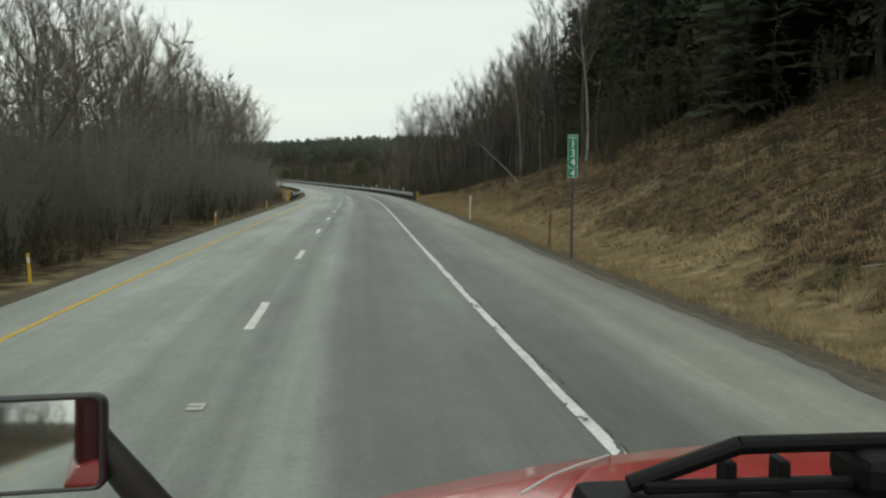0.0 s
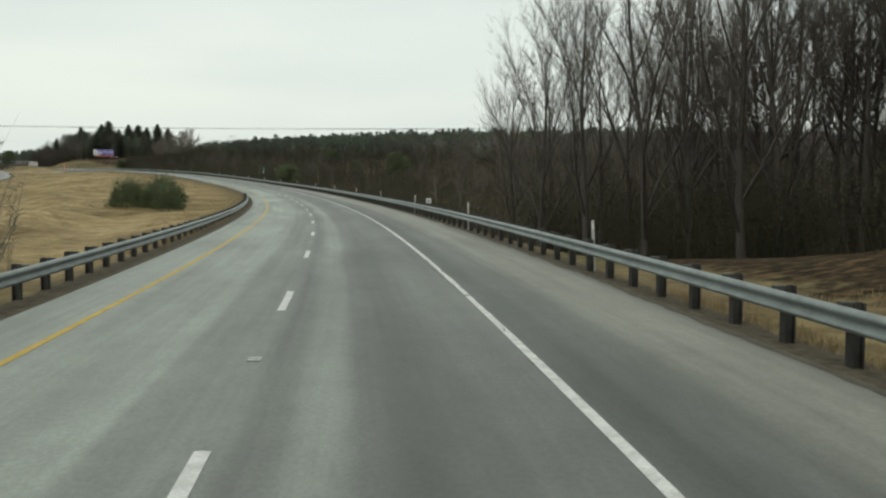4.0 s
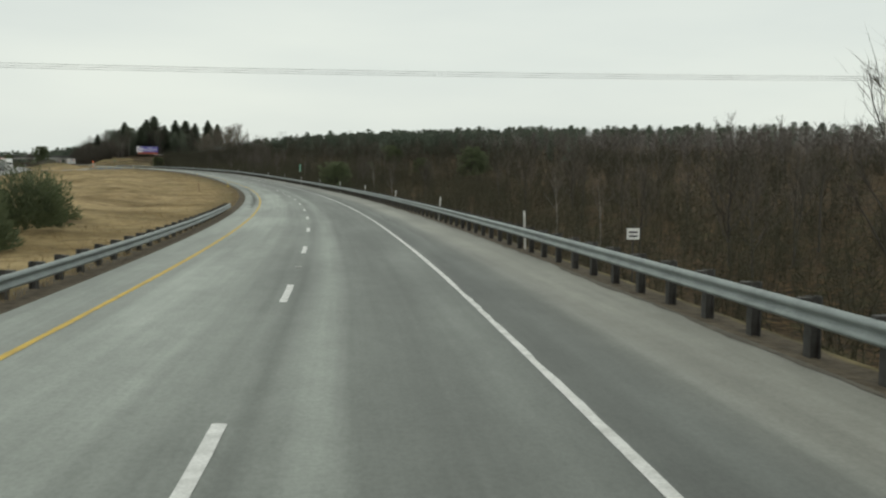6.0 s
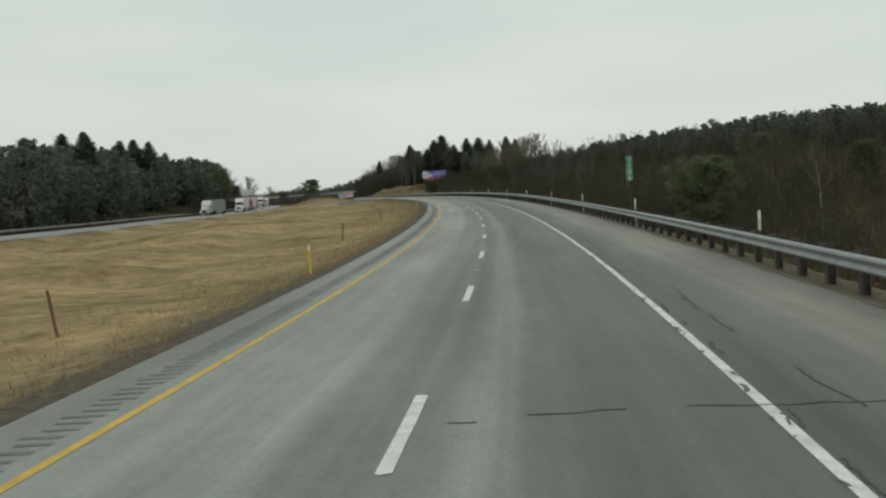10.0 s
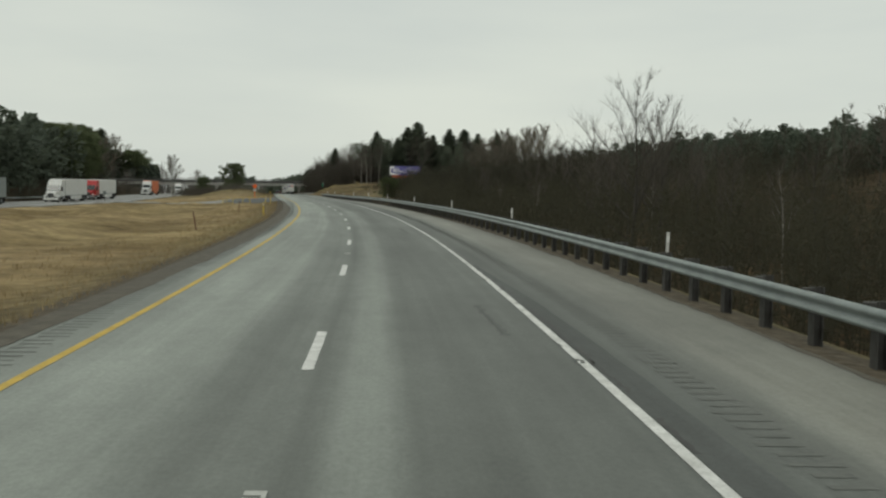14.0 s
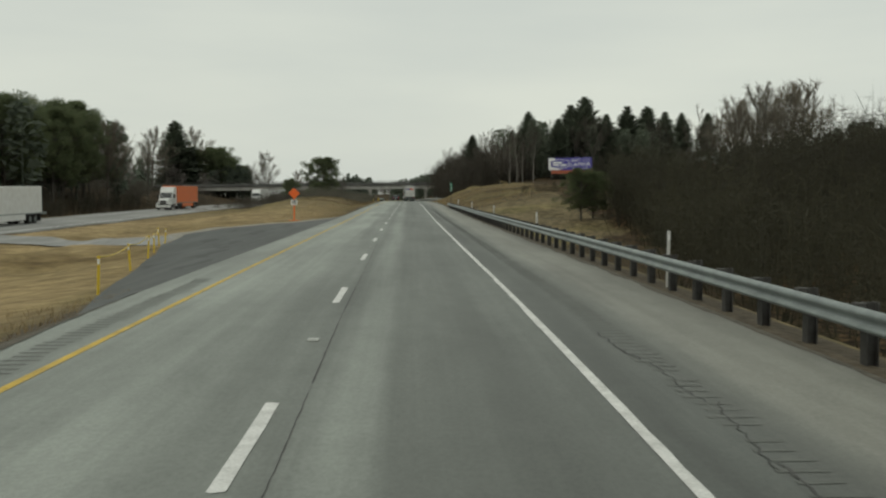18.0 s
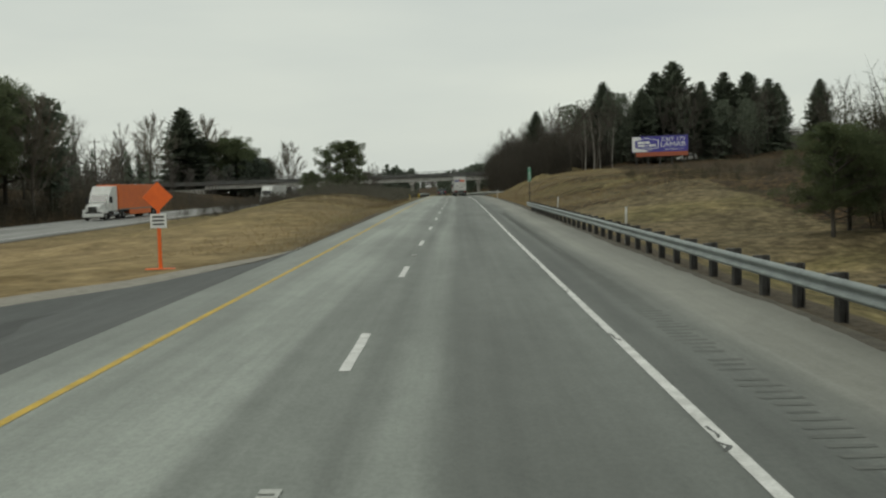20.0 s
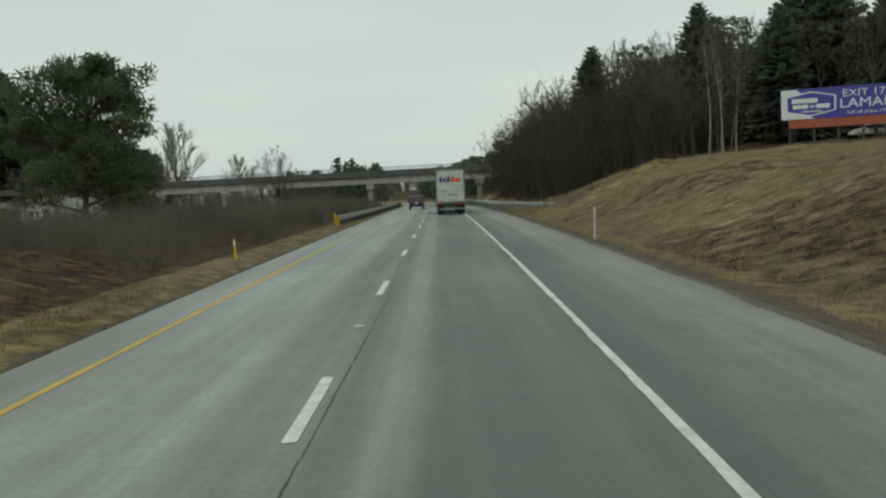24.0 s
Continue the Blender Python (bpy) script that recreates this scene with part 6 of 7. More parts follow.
def wires():
    """Three lines sagging across the road between two poles hidden in the woods."""
    a, c = along(247, -130), along(243, 120)
    poles = []
    for q, s, u in ((a, 247, -130), (c, 243, 120)):
        g = float(ground_z(s, u))
        b = thing("utility_pole", "brown wooden utility pole with a crossarm", "utility pole", "utility poles", m=Matrix.Translation((float(q[0]), float(q[1]), g)))
        top = float(road_z(245)) + 11.5 - g
        part("pole", rod(shape(), (0, 0, -1), (0, 0, top), .16, .11, 9), M["bark"], b)
        part("crossarm", box(shape(), -.06, .06, -1.2, 1.2, top - .5, top - .36, .01), M["bark"], b)
    for k in (-1, 0, 1):
        bm, z = shape(), float(road_z(245)) + 11.2
        pts = [Vector((float(a[0]) + (float(c[0]) - float(a[0])) * f, float(a[1]) + (float(c[1]) - float(a[1])) * f + k * 1.1, z - 3.0 * 4 * f * (1 - f) + 1.2 * (f - .5))) for f in (i / 30 for i in range(31))]
        rings = [[bm.verts.new(c + Vector((0, .009 * math.cos(q), .009 * math.sin(q)))) for q in (0, 1.57, 3.14, 4.71)] for c in pts]
        for r0, r1 in zip(rings, rings[1:]):
            for j in range(4):
                bm.faces.new((r0[j], r0[(j + 1) % 4], r1[(j + 1) % 4], r1[j]))
        me = bpy.data.meshes.new("power_line")
        bm.to_mesh(me)
        bm.free()
        me.materials.append(M["black"])
        tagged(new("power_line", me), "thin dark overhead power line across the road", "power line", "power lines")


wires()

# ---- far woods, joined ----
def small_conifer(rnd):
    w = Wood()
    h, wd = rnd.uniform(7, 13), rnd.uniform(2.0, 3.2)
    for k in range(14):
        f = k / 14
        for j in range(5):
            az = rnd.random() * 6.28
            o = Vector((math.cos(az), math.sin(az), 0))
            sd = Vector((-o.y, o.x, 0)) * wd * .4 * (1.05 - f)
            low = o * wd * rnd.uniform(.6, 1.1) * (1.03 - f) ** .7 + Vector((0, 0, h * (f + .02)))
            w.tri(Vector((0, 0, h * min(1, f + .18))), low - sd, low + sd)
    return w


def small_tree(rnd):
    w = Wood()
    h = rnd.uniform(7, 12)
    w.tube(Vector((0, 0, -.3)), Vector((0, 0, h * .7)), .09, .04)
    for k in range(50):
        f = rnd.random()
        a = Vector((rnd.gauss(0, .09) * h, rnd.gauss(0, .09) * h, h * (.15 + .6 * f)))
        e = a + Vector((rnd.uniform(-1, 1), rnd.uniform(-1, 1), rnd.uniform(-.1, 1.1))).normalized() * h * rnd.uniform(.12, .26)
        sd = (e - a).orthogonal().normalized() * .085
        w.tri(a - sd, a + sd, e)
    return w


def round_evergreen(rnd, count=230, fine=1.0):
    """Round-topped pine or hemlock of a close stand."""
    w = Wood()
    h = 10.0
    wd = h * rnd.uniform(.16, .24)
    w.tube(Vector((0, 0, -.4)), Vector((0, 0, h * .9)), .13, .04, 4)
    for k in range(count):
        f = rnd.random() ** .8
        r = wd * (1 - max(0, (f - .45) / .58) ** 2) ** .5 if f > .45 else wd * (.55 + f)
        az = rnd.random() * 6.28
        c = Vector((math.cos(az) * r * rnd.uniform(.3, 1), math.sin(az) * r * rnd.uniform(.3, 1), h * (.12 + .88 * f)))
        p = Vector((rnd.uniform(-1, 1), rnd.uniform(-1, 1), rnd.uniform(-.5, .5))).normalized() * h * .052 * fine
        q = Vector((rnd.uniform(-1, 1), rnd.uniform(-1, 1), rnd.uniform(-.7, .5))).normalized() * h * .075 * fine
        w.tri(c - p, c + p, c + q)
    return w


frnd = random.Random(77)
SMALL_TREES = [small_tree(frnd) for _ in range(9)]
SMALL_CONIFERS = [small_conifer(frnd) for _ in range(7)]
NEAR_ROUND = [round_evergreen(frnd, 900, .42) for _ in range(4)]
ROUND = [round_evergreen(frnd) for _ in range(7)]


def stand_of(name, label, protos, material, n, place, lo, hi):
    grove(name, label, "woodland", protos, material, [(*place(frnd), frnd.uniform(lo, hi)) for _ in range(n)])


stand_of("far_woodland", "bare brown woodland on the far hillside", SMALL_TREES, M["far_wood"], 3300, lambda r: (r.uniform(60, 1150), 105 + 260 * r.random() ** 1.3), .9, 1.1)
stand_of("far_conifers", "dark conifers along the far ridge", SMALL_CONIFERS, M["far_pine"], 200, lambda r: (r.uniform(520, 1250), r.uniform(200, 420)), .9, 1.1)
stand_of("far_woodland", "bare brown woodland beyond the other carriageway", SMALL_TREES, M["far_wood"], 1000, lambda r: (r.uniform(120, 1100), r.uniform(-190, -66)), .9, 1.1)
stand_of("far_conifers", "dark conifers beyond the other carriageway", SMALL_CONIFERS, M["far_pine"], 280, lambda r: (r.uniform(350, 880), r.uniform(-210, -75)), .9, 1.15)
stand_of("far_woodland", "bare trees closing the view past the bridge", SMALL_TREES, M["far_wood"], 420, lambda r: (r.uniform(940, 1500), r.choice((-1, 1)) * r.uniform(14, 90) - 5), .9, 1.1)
stand_of("far_conifers", "dark conifers past the bridge", SMALL_CONIFERS, M["far_pine"], 160, lambda r: (r.uniform(1250, 1700), r.uniform(-160, 160)), .9, 1.1)
stand_of("conifer_stand", "dark stand of pines beyond the other carriageway", ROUND, M["far_pine"], 240, lambda r: (r.uniform(470, 720), r.uniform(-105, -62)), .95, 1.6)
stand_of("conifer_stand", "tall dark pines on the bank above the far carriageway", ROUND, M["far_pine"], 60, lambda r: (r.uniform(630, 738), r.uniform(-76, -55)), 1.15, 1.7)
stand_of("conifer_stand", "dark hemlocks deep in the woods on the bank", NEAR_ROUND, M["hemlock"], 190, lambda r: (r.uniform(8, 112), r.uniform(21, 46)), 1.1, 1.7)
stand_of("conifer_stand", "dark pines along the ridge above the hollow", ROUND, M["far_pine"], 360, lambda r: (r.uniform(510, 760), r.uniform(85, 150)), .7, 1.05)
stand_of("conifer_stand", "tall dark pines standing above the wooded ridge", ROUND, M["far_pine"], 70, lambda r: (r.uniform(525, 700), r.uniform(92, 150)), .85, 1.2)
stand_of("far_conifers", "pointed dark conifers standing above the wooded ridge", SMALL_CONIFERS, M["far_pine"], 24, lambda r: (r.uniform(450, 640), r.uniform(80, 150)), .9, 1.2)
stand_of("conifer_stand", "dark conifers on the hill behind the billboard", NEAR_ROUND, M["needle"], 100, lambda r: (r.uniform(846, 905), r.uniform(34, 86)), 1.1, 1.9)
stand_of("conifer_stand", "dark conifers on the far ridge", ROUND, M["far_pine"], 400, lambda r: (r.uniform(480, 1150), r.uniform(180, 330)), .8, 1.15)
stand_of("conifer_stand", "dark evergreens beside the spruce near the bridge", ROUND, M["far_pine"], 60, lambda r: (r.uniform(897, 925), r.uniform(-78, -56)), .85, 1.3)
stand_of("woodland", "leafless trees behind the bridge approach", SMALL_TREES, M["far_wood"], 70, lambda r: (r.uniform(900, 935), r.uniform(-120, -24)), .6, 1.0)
stand_of("conifer_stand", "dark trees behind the bridge", ROUND, M["far_pine"], 160, lambda r: (r.uniform(925, 1080), r.choice((r.uniform(-34, -10), r.uniform(13, 60)))), .6, 1.1)


stand_of("conifer_stand", "dark trees closing in on the road past the bridge", ROUND, M["far_pine"], 110, lambda r: (r.uniform(935, 1060), r.choice((r.uniform(-20, -8), r.uniform(10, 26)))), .6, 1.0)


# ---- dry grass along the verges ----
def slivers(name, label, category, material, centre, a, b, c):
    """One small triangle at each place, from offsets a, b and c."""
    n = len(centre)
    V = np.stack([centre + a, centre + b, centre + c], 1).reshape(-1, 3)
    me = bpy.data.meshes.new(name)
    me.vertices.add(3 * n)
    me.vertices.foreach_set("co", V.ravel())
    me.loops.add(3 * n)
    me.loops.foreach_set("vertex_index", np.arange(3 * n))
    me.polygons.add(n)
    me.polygons.foreach_set("loop_start", np.arange(n) * 3)
    me.update(calc_edges=True)
    me.materials.append(material)
    return tagged(new(name, me), label, category, kind="stuff")


def places(g, s, u, lift):
    x, y = along(s, u)
    return np.stack([x, y, ground_z(s, u) + lift], 1)


def grass_blades(name, label, seed, n, s0, s1, u0, width, tall, material=M["straw"]):
    g = np.random.default_rng(seed)
    s = np.repeat(g.uniform(s0, s1, n), 5) + g.normal(0, .09, 5 * n)
    u = np.repeat(u0 + width * g.random(n) ** 1.6, 5) + g.normal(0, .09, 5 * n)
    paved = (s > 566) & (s < 638) & (u < 0)
    s, u = s[~paved], u[~paved]
    m = len(s)
    az = g.uniform(0, 6.28, m)
    p = np.stack([np.cos(az), np.sin(az), 0 * az], 1) * .009
    d = np.stack([g.normal(0, .4, m), g.normal(0, .4, m), np.ones(m)], 1)
    d *= (tall * g.uniform(.4, 1, m) / np.linalg.norm(d, axis=1))[:, None]
    slivers(name, label, "grass", material, places(g, s, u, -.02), -p, p, d)


grass_blades("dry_grass", "straw-coloured grass along the median verge", 1, 14000, 165, 700, -5.3, -7, .26)
grass_blades("dry_grass", "brown grass along the median before the bridge", 3, 3000, 690, 735, -5.3, -11, .26, M["brown_grass"])
grass_blades("dry_grass", "straw-coloured grass on the verge below the wooded bank", 2, 9000, 10, 150, 8.0, 5.5, .3)
grass_blades("dry_grass", "straw-coloured grass on the verge below the hill", 4, 11000, 676, 815, 8.0, 22, .28)


def leaf_litter():
    g = np.random.default_rng(9)
    n = 42000
    s, u = g.uniform(12, 130, n), 9.6 + 14 * g.random(n) ** .8

    def offs(lo, hi):
        d = np.stack([g.uniform(-1, 1, n), g.uniform(-1, 1, n), g.uniform(-.2, .7, n)], 1)
        return d * (g.uniform(lo, hi, n) / np.linalg.norm(d, axis=1))[:, None]
    a, q = offs(.03, .09), offs(.03, .08)
    nd = Nodes("dead_oak_leaves", .9)
    nd.b.inputs["Specular IOR Level"].default_value = .15
    mt = nd.done(nd.ramp(nd.island(), (0, (.03, .019, .011)), (.6, (.115, .066, .034)), (1, (.28, .18, .105))))
    slivers("leaf_litter", "brown fallen leaves over the roadside bank", "leaves", mt, places(g, s, u, .02), -a, q, a)


def fallen_sticks():
    """Dead sticks, stubble and bleached stalks over the wooded bank."""
    rnd = random.Random(31)
    w = Wood()
    for _ in range(3000):
        s, u = rnd.uniform(12, 128), 9.6 + 13 * rnd.random() ** .8
        a = spot(s, u, .03).translation
        if rnd.random() < .45:
            d = Vector((rnd.gauss(0, .5), rnd.gauss(0, .5), 1)).normalized()
            b = a + d * rnd.uniform(.15, .6)
            w.tube(a, b, .009, .003)
            for _k in range(3):
                q = a.lerp(b, rnd.uniform(.3, 1))
                w.twig(rnd, q, q + lean(rnd, d, .9) * rnd.uniform(.1, .35), .008)
        else:
            t = rnd.uniform(0, 6.28)
            c = rnd.uniform(.15, .75)
            b = spot(s + c * math.sin(t), u + c * math.cos(t), rnd.uniform(.03, .22)).translation
            w.tube(a, b, rnd.uniform(.007, .018), .005)
    n = Nodes("dead_sticks", .9)
    mt = n.done(n.ramp(n.island(), (0, (.03, .023, .016)), (.6, (.09, .07, .05)), (.92, (.17, .14, .105)), (1, (.3, .27, .22))))
    tagged(new("fallen_sticks", w.mesh("fallen_sticks", mt)), "dead sticks and bleached stalks on the roadside bank", "branches", kind="stuff")


def weed_tufts():
    """Tall dry weeds in loose clumps on the bank and below the hill."""
    g = np.random.default_rng(12)
    k = 700
    cs = np.concatenate([g.uniform(12, 130, k), g.uniform(690, 812, k)])
    cu = np.concatenate([8.8 + 10 * g.random(k) ** 1.2, 9.0 + 20 * g.random(k)])
    s, u = np.repeat(cs, 26), np.repeat(cu, 26)
    m = len(s)
    s, u = s + g.normal(0, .22, m), u + g.normal(0, .22, m)
    az = g.uniform(0, 6.28, m)
    p = np.stack([np.cos(az), np.sin(az), 0 * az], 1) * .008
    d = np.stack([g.normal(0, .55, m), g.normal(0, .55, m), np.ones(m)], 1)
    d *= (g.uniform(.18, .5, m) / np.linalg.norm(d, axis=1))[:, None]
    slivers("dry_weeds", "clumps of tall dry straw weeds on the bank", "grass", M["straw"], places(g, s, u, -.03), -p, p, d)


leaf_litter()
fallen_sticks()
weed_tufts()

# ---- vehicles: y is forward, the origin lies on the road under the rear ----
def wheel_mesh(r, w):
    bm = shape()
    prof = [(r * .60, -w * .5), (r * .93, -w * .5), (r, -w * .38), (r, w * .38), (r * .93, w * .5), (r * .60, w * .5)]
    n = 20
    rings = [[bm.verts.new((x, q * math.cos(6.2832 * i / n), q * math.sin(6.2832 * i / n))) for q, x in prof] for i in range(n)]
    for i in range(n):
        for j in range(len(prof) - 1):
            bm.faces.new((rings[i][j], rings[i][j + 1], rings[(i + 1) % n][j + 1], rings[(i + 1) % n][j]))
    bmesh.ops.recalc_face_normals(bm, faces=bm.faces[:])
    return bm


def rim_mesh(r, w):
    bm = shape()
    rod(bm, (-w * .42, 0, 0), (w * .42, 0, 0), r * .61, sides=16)
    rod(bm, (-w * .5, 0, 0), (w * .5, 0, 0), r * .22, sides=10)
    return bm


def add_wheel(parent, x, y, r, w, rim="galv"):
    t = part("wheel", wheel_mesh(r, w), M["rubber"], parent, smooth=True)
    t.matrix_basis = Matrix.Translation((x, y, r))
    part("rim", rim_mesh(r, w), M[rim], t)


def trailer_body(v, y0, y1, material, logo):
    """Box trailer body with frame posts, rear door, lamps, bumper and wheels."""
    w, z0, z1 = 1.295, 1.15, 4.08
    body = part("body", box(shape(), -w, w, y0 + .03, y1, z0, z1, .04), material, v, "box body of the trailer")
    frame_ = shape()
    for x0, x1, a, c in ((-w - .01, -w + .1, z0 - .05, z1 + .01), (w - .1, w + .01, z0 - .05, z1 + .01), (-w, w, z1 - .12, z1 + .015), (-w, w, z0 - .1, z0 + .08)):
        box(frame_, x0, x1, y0 - .02, y0 + .05, a, c, .01)
    part("door_frame", frame_, M["galv"], body)
    door = part("rear_door", box(shape(), -w + .12, w - .12, y0 - .005, y0 + .028, z0 + .1, z1 - .14, .008), material, body)
    for k in range(1, 6):
        z = z0 + .1 + k * (z1 - z0 - .24) / 6
        part("seam", box(shape(), -w + .13, w - .13, y0 - .008, y0 - .0055, z - .008, z + .008), M["grey_print"], door)
    part("latch", box(shape(), -.12, .12, y0 - .03, y0 - .006, z0 + .16, z0 + .24, .005), M["chrome"], door)
    if logo:
        z = z1 - 1.15
        for x0, x1, mt in ((-.98, -.72, "purple"), (-.64, -.38, "purple"), (-.30, -.04, "purple"), (.05, .40, "orange_print"), (.46, .92, "orange_print")):
            part("logo_block", box(shape(), x0, x1, y0 - .014, y0 - .009, z, z + (.35 if x0 in (-.64, .46) else .48)), M[mt], door)
        for x0, x1, z_, hgt in ((-.9, -.35, 2.12, .1), (-.3, .55, 1.72, .14)):
            part("print_bar", box(shape(), x0, x1, y0 - .014, y0 - .009, z_, z_ + hgt), M["grey_print"], door)
        for sx in (-1, 1):
            for k, (p0, p1, mt) in enumerate(((.30, .52, "purple"), (.54, .7, "orange_print"))):
                ya, yb = y0 + (y1 - y0) * p0, y0 + (y1 - y0) * p1
                part("logo_block", box(shape(), sx * w - .004 + (.003 if sx > 0 else -.003), sx * w + .004 + (.003 if sx > 0 else -.003), ya, yb, 2.3, 3.2), M[mt], body)
    part("bumper_bar", box(shape(), -1.15, 1.15, y0 + .02, y0 + .12, .46, .58, .01), M["galv"], v)
    for sx in (-1, 1):
        part("bumper_strut", box(shape(), sx * .6 - .05, sx * .6 + .05, y0 + .03, y0 + .11, .58, z0, .005), M["post_steel"], v)
        lamp = part("lamp_panel", box(shape(), sx * .95 - .22, sx * .95 + .22, y0 - .015, y0 + .05, .84, 1.04, .01), M["black"], v)
        part("tail_lamp", box(shape(), sx * .95 - .19, sx * .95 - .02, y0 - .025, y0 - .016, .87, 1.01, .01), M["tail_red"], lamp)
        part("tail_lamp", box(shape(), sx * .95 + .02, sx * .95 + .19, y0 - .025, y0 - .016, .87, 1.01, .01), M["tail_red"], lamp)
        part("mud_flap", box(shape(), sx * .95 - .3, sx * .95 + .3, y0 + .35, y0 + .365, .22, .95), M["black"], v)
        part("side_rail", box(shape(), sx * w - .02 * sx - .02, sx * w - .02 * sx + .025, y0, y1, z0 - .08, z0 + .06, .005), M["galv"], body)
    for k in (-.25, 0, .25):
        part("marker_lamp", box(shape(), k - .05, k + .05, y0 - .03, y0 - .021, z1 - .09, z1 - .04), M["tail_red"], body)
    part("chassis", box(shape(), -.5, .5, y0 + .1, y1 - .2, .75, z0, .02), M["post_steel"], v)


def tractor(v, y0, material, sleeper=True):
    """Conventional tractor unit whose drive axles stand at y0."""
    part("chassis", box(shape(), -.42, .42, y0 - 1.0, y0 + 5.9, .75, 1.0, .02), M["post_steel"], v)
    cab0 = y0 + 1.3
    top = 3.9 if sleeper else 3.0
    cab = part("cab", prism(shape(), [(cab0, 1.0), (cab0 + 3.1, 1.0), (cab0 + 3.1, 2.0), (cab0 + 2.55, 2.95), (cab0 + 1.6, top), (cab0, top)], -1.15, 1.15, .07), material, v, "high-roofed cab with sleeper")
    part("windshield", prism(shape(), [(cab0 + 3.1, 2.04), (cab0 + 3.13, 2.04), (cab0 + 2.6, 2.92), (cab0 + 2.57, 2.92)], -1.0, 1.0), M["glass"], cab)
    for sx in (-1, 1):
        part("side_window", box(shape(), sx * 1.15 - .012, sx * 1.15 + .012, cab0 + 1.75, cab0 + 2.65, 2.0, 2.7, .004), M["glass"], cab)
        part("door_seam", box(shape(), sx * 1.153 - .004, sx * 1.153 + .004, cab0 + 1.68, cab0 + 1.7, 1.1, 2.9), M["black"], cab)
        part("step", box(shape(), sx * 1.0 - .2, sx * 1.0 + .2, cab0 + 1.6, cab0 + 2.6, .4, .55, .02), M["black"], v)
        mir = part("mirror", box(shape(), sx * 1.42 - .12, sx * 1.42 + .12, cab0 + 2.75, cab0 + 2.87, 1.95, 2.65, .03), M["black"], v)
        part("mirror_arm", rod(shape(), (sx * 1.14, cab0 + 2.7, 2.3), (sx * 1.35, cab0 + 2.8, 2.3), .025), M["black"], mir)
        part("fuel_tank", rod(shape(), (sx * .85, cab0 - .4, .72), (sx * .85, cab0 + 1.4, .72), .32, sides=16), M["chrome"], v)
    nose = cab0 + 3.1
    hood = part("bonnet", prism(shape(), [(nose, 1.0), (nose + 1.75, 1.0), (nose + 1.8, 1.45), (nose + 1.55, 1.75), (nose, 2.0)], -.85, .85, .09), material, v)
    part("grille", box(shape(), -.5, .5, nose + 1.78, nose + 1.86, .85, 1.62, .03), M["chrome"], hood)
    for k in range(5):
        part("grille_slat", box(shape(), -.45, .45, nose + 1.862, nose + 1.875, .93 + .13 * k, .98 + .13 * k), M["black"], hood)
    part("bumper", box(shape(), -1.2, 1.2, nose + 1.55, nose + 1.95, .38, .8, .08), M["chrome"] if material is not M["white_paint"] else M["white_paint"], v)
    for sx in (-1, 1):
        part("fender", prism(shape(), [(nose + .1, .85), (nose + .35, 1.25), (nose + 1.35, 1.28), (nose + 1.75, 1.0), (nose + 1.75, .8)], sx * 1.2 - .2 * (sx > 0), sx * 1.2 + .2 * (sx < 0) + .15 * 0, .04), material, v)
        part("headlight", box(shape(), sx * .98 - .18, sx * .98 + .18, nose + 1.72, nose + 1.82, .95, 1.22, .03), M["sign_white"], v)
        add_wheel(v, sx * 1.02, nose + .85, .5, .28, "chrome")
        for dy in (-.65, .65):
            add_wheel(v, sx * .92, y0 + dy, .5, .55, "chrome")


def semi(name, label, s, u, m, cab, box_mat, length=16.0):
    v = thing(name, label, "truck", "oncoming trucks", m=m)
    trailer_body(v, 0, length, box_mat, False)
    for sx in (-1, 1):
        for y in (1.6, 2.9):
            add_wheel(v, sx * .95, y, .5, .55)
        part("landing_leg", box(shape(), sx * .5 - .06, sx * .5 + .06, length - 3.0, length - 2.88, .3, 1.1), M["post_steel"], v)
        part("side_skirt", box(shape(), sx * 1.27 - .015, sx * 1.27 + .015, 4.2, length - 3.6, .45, 1.1, .005), box_mat, v)
    tractor(v, length - 1.3, cab)
    return v


def opp_pose(s, d=0.0):
    u = float(opp_u(s)) + d
    x, y = along(s, u)
    slope = math.atan2(float(opp_z(s - 8) + road_z(s - 8) - opp_z(s + 8) - road_z(s + 8)), 16)
    dirn = math.atan2(-(float(along(s - 4, float(opp_u(s - 4)))[0]) - float(along(s + 4, float(opp_u(s + 4)))[0])), float(along(s - 4, float(opp_u(s - 4)))[1]) - float(along(s + 4, float(opp_u(s + 4)))[1]))
    return Matrix.LocRotScale((float(x), float(y), float(road_z(s) + opp_z(s))), Euler((slope, 0, dirn)), None)


semi("semi_truck", "white semi truck with a white box trailer driving towards the bend", 0, 0, opp_pose(625, -1.9), M["white_paint"], M["white_paint"])
semi("semi_truck", "red semi truck with a white box trailer on the far carriageway", 0, 0, opp_pose(652, -1.9), M["red_paint"], M["white_paint"])
semi("semi_truck", "white semi truck with an orange box trailer on the far carriageway", 0, 0, opp_pose(728, -1.9), M["white_paint"], M["orange_paint"])
semi("semi_truck", "white semi truck with a pale trailer far down the other carriageway", 0, 0, opp_pose(828, -1.9), M["white_paint"], M["dirty_white"])
semi("semi_truck", "grey-white semi truck with a grey box trailer on the far carriageway", 0, 0, opp_pose(586, -1.9), M["dirty_white"], M["galv"])


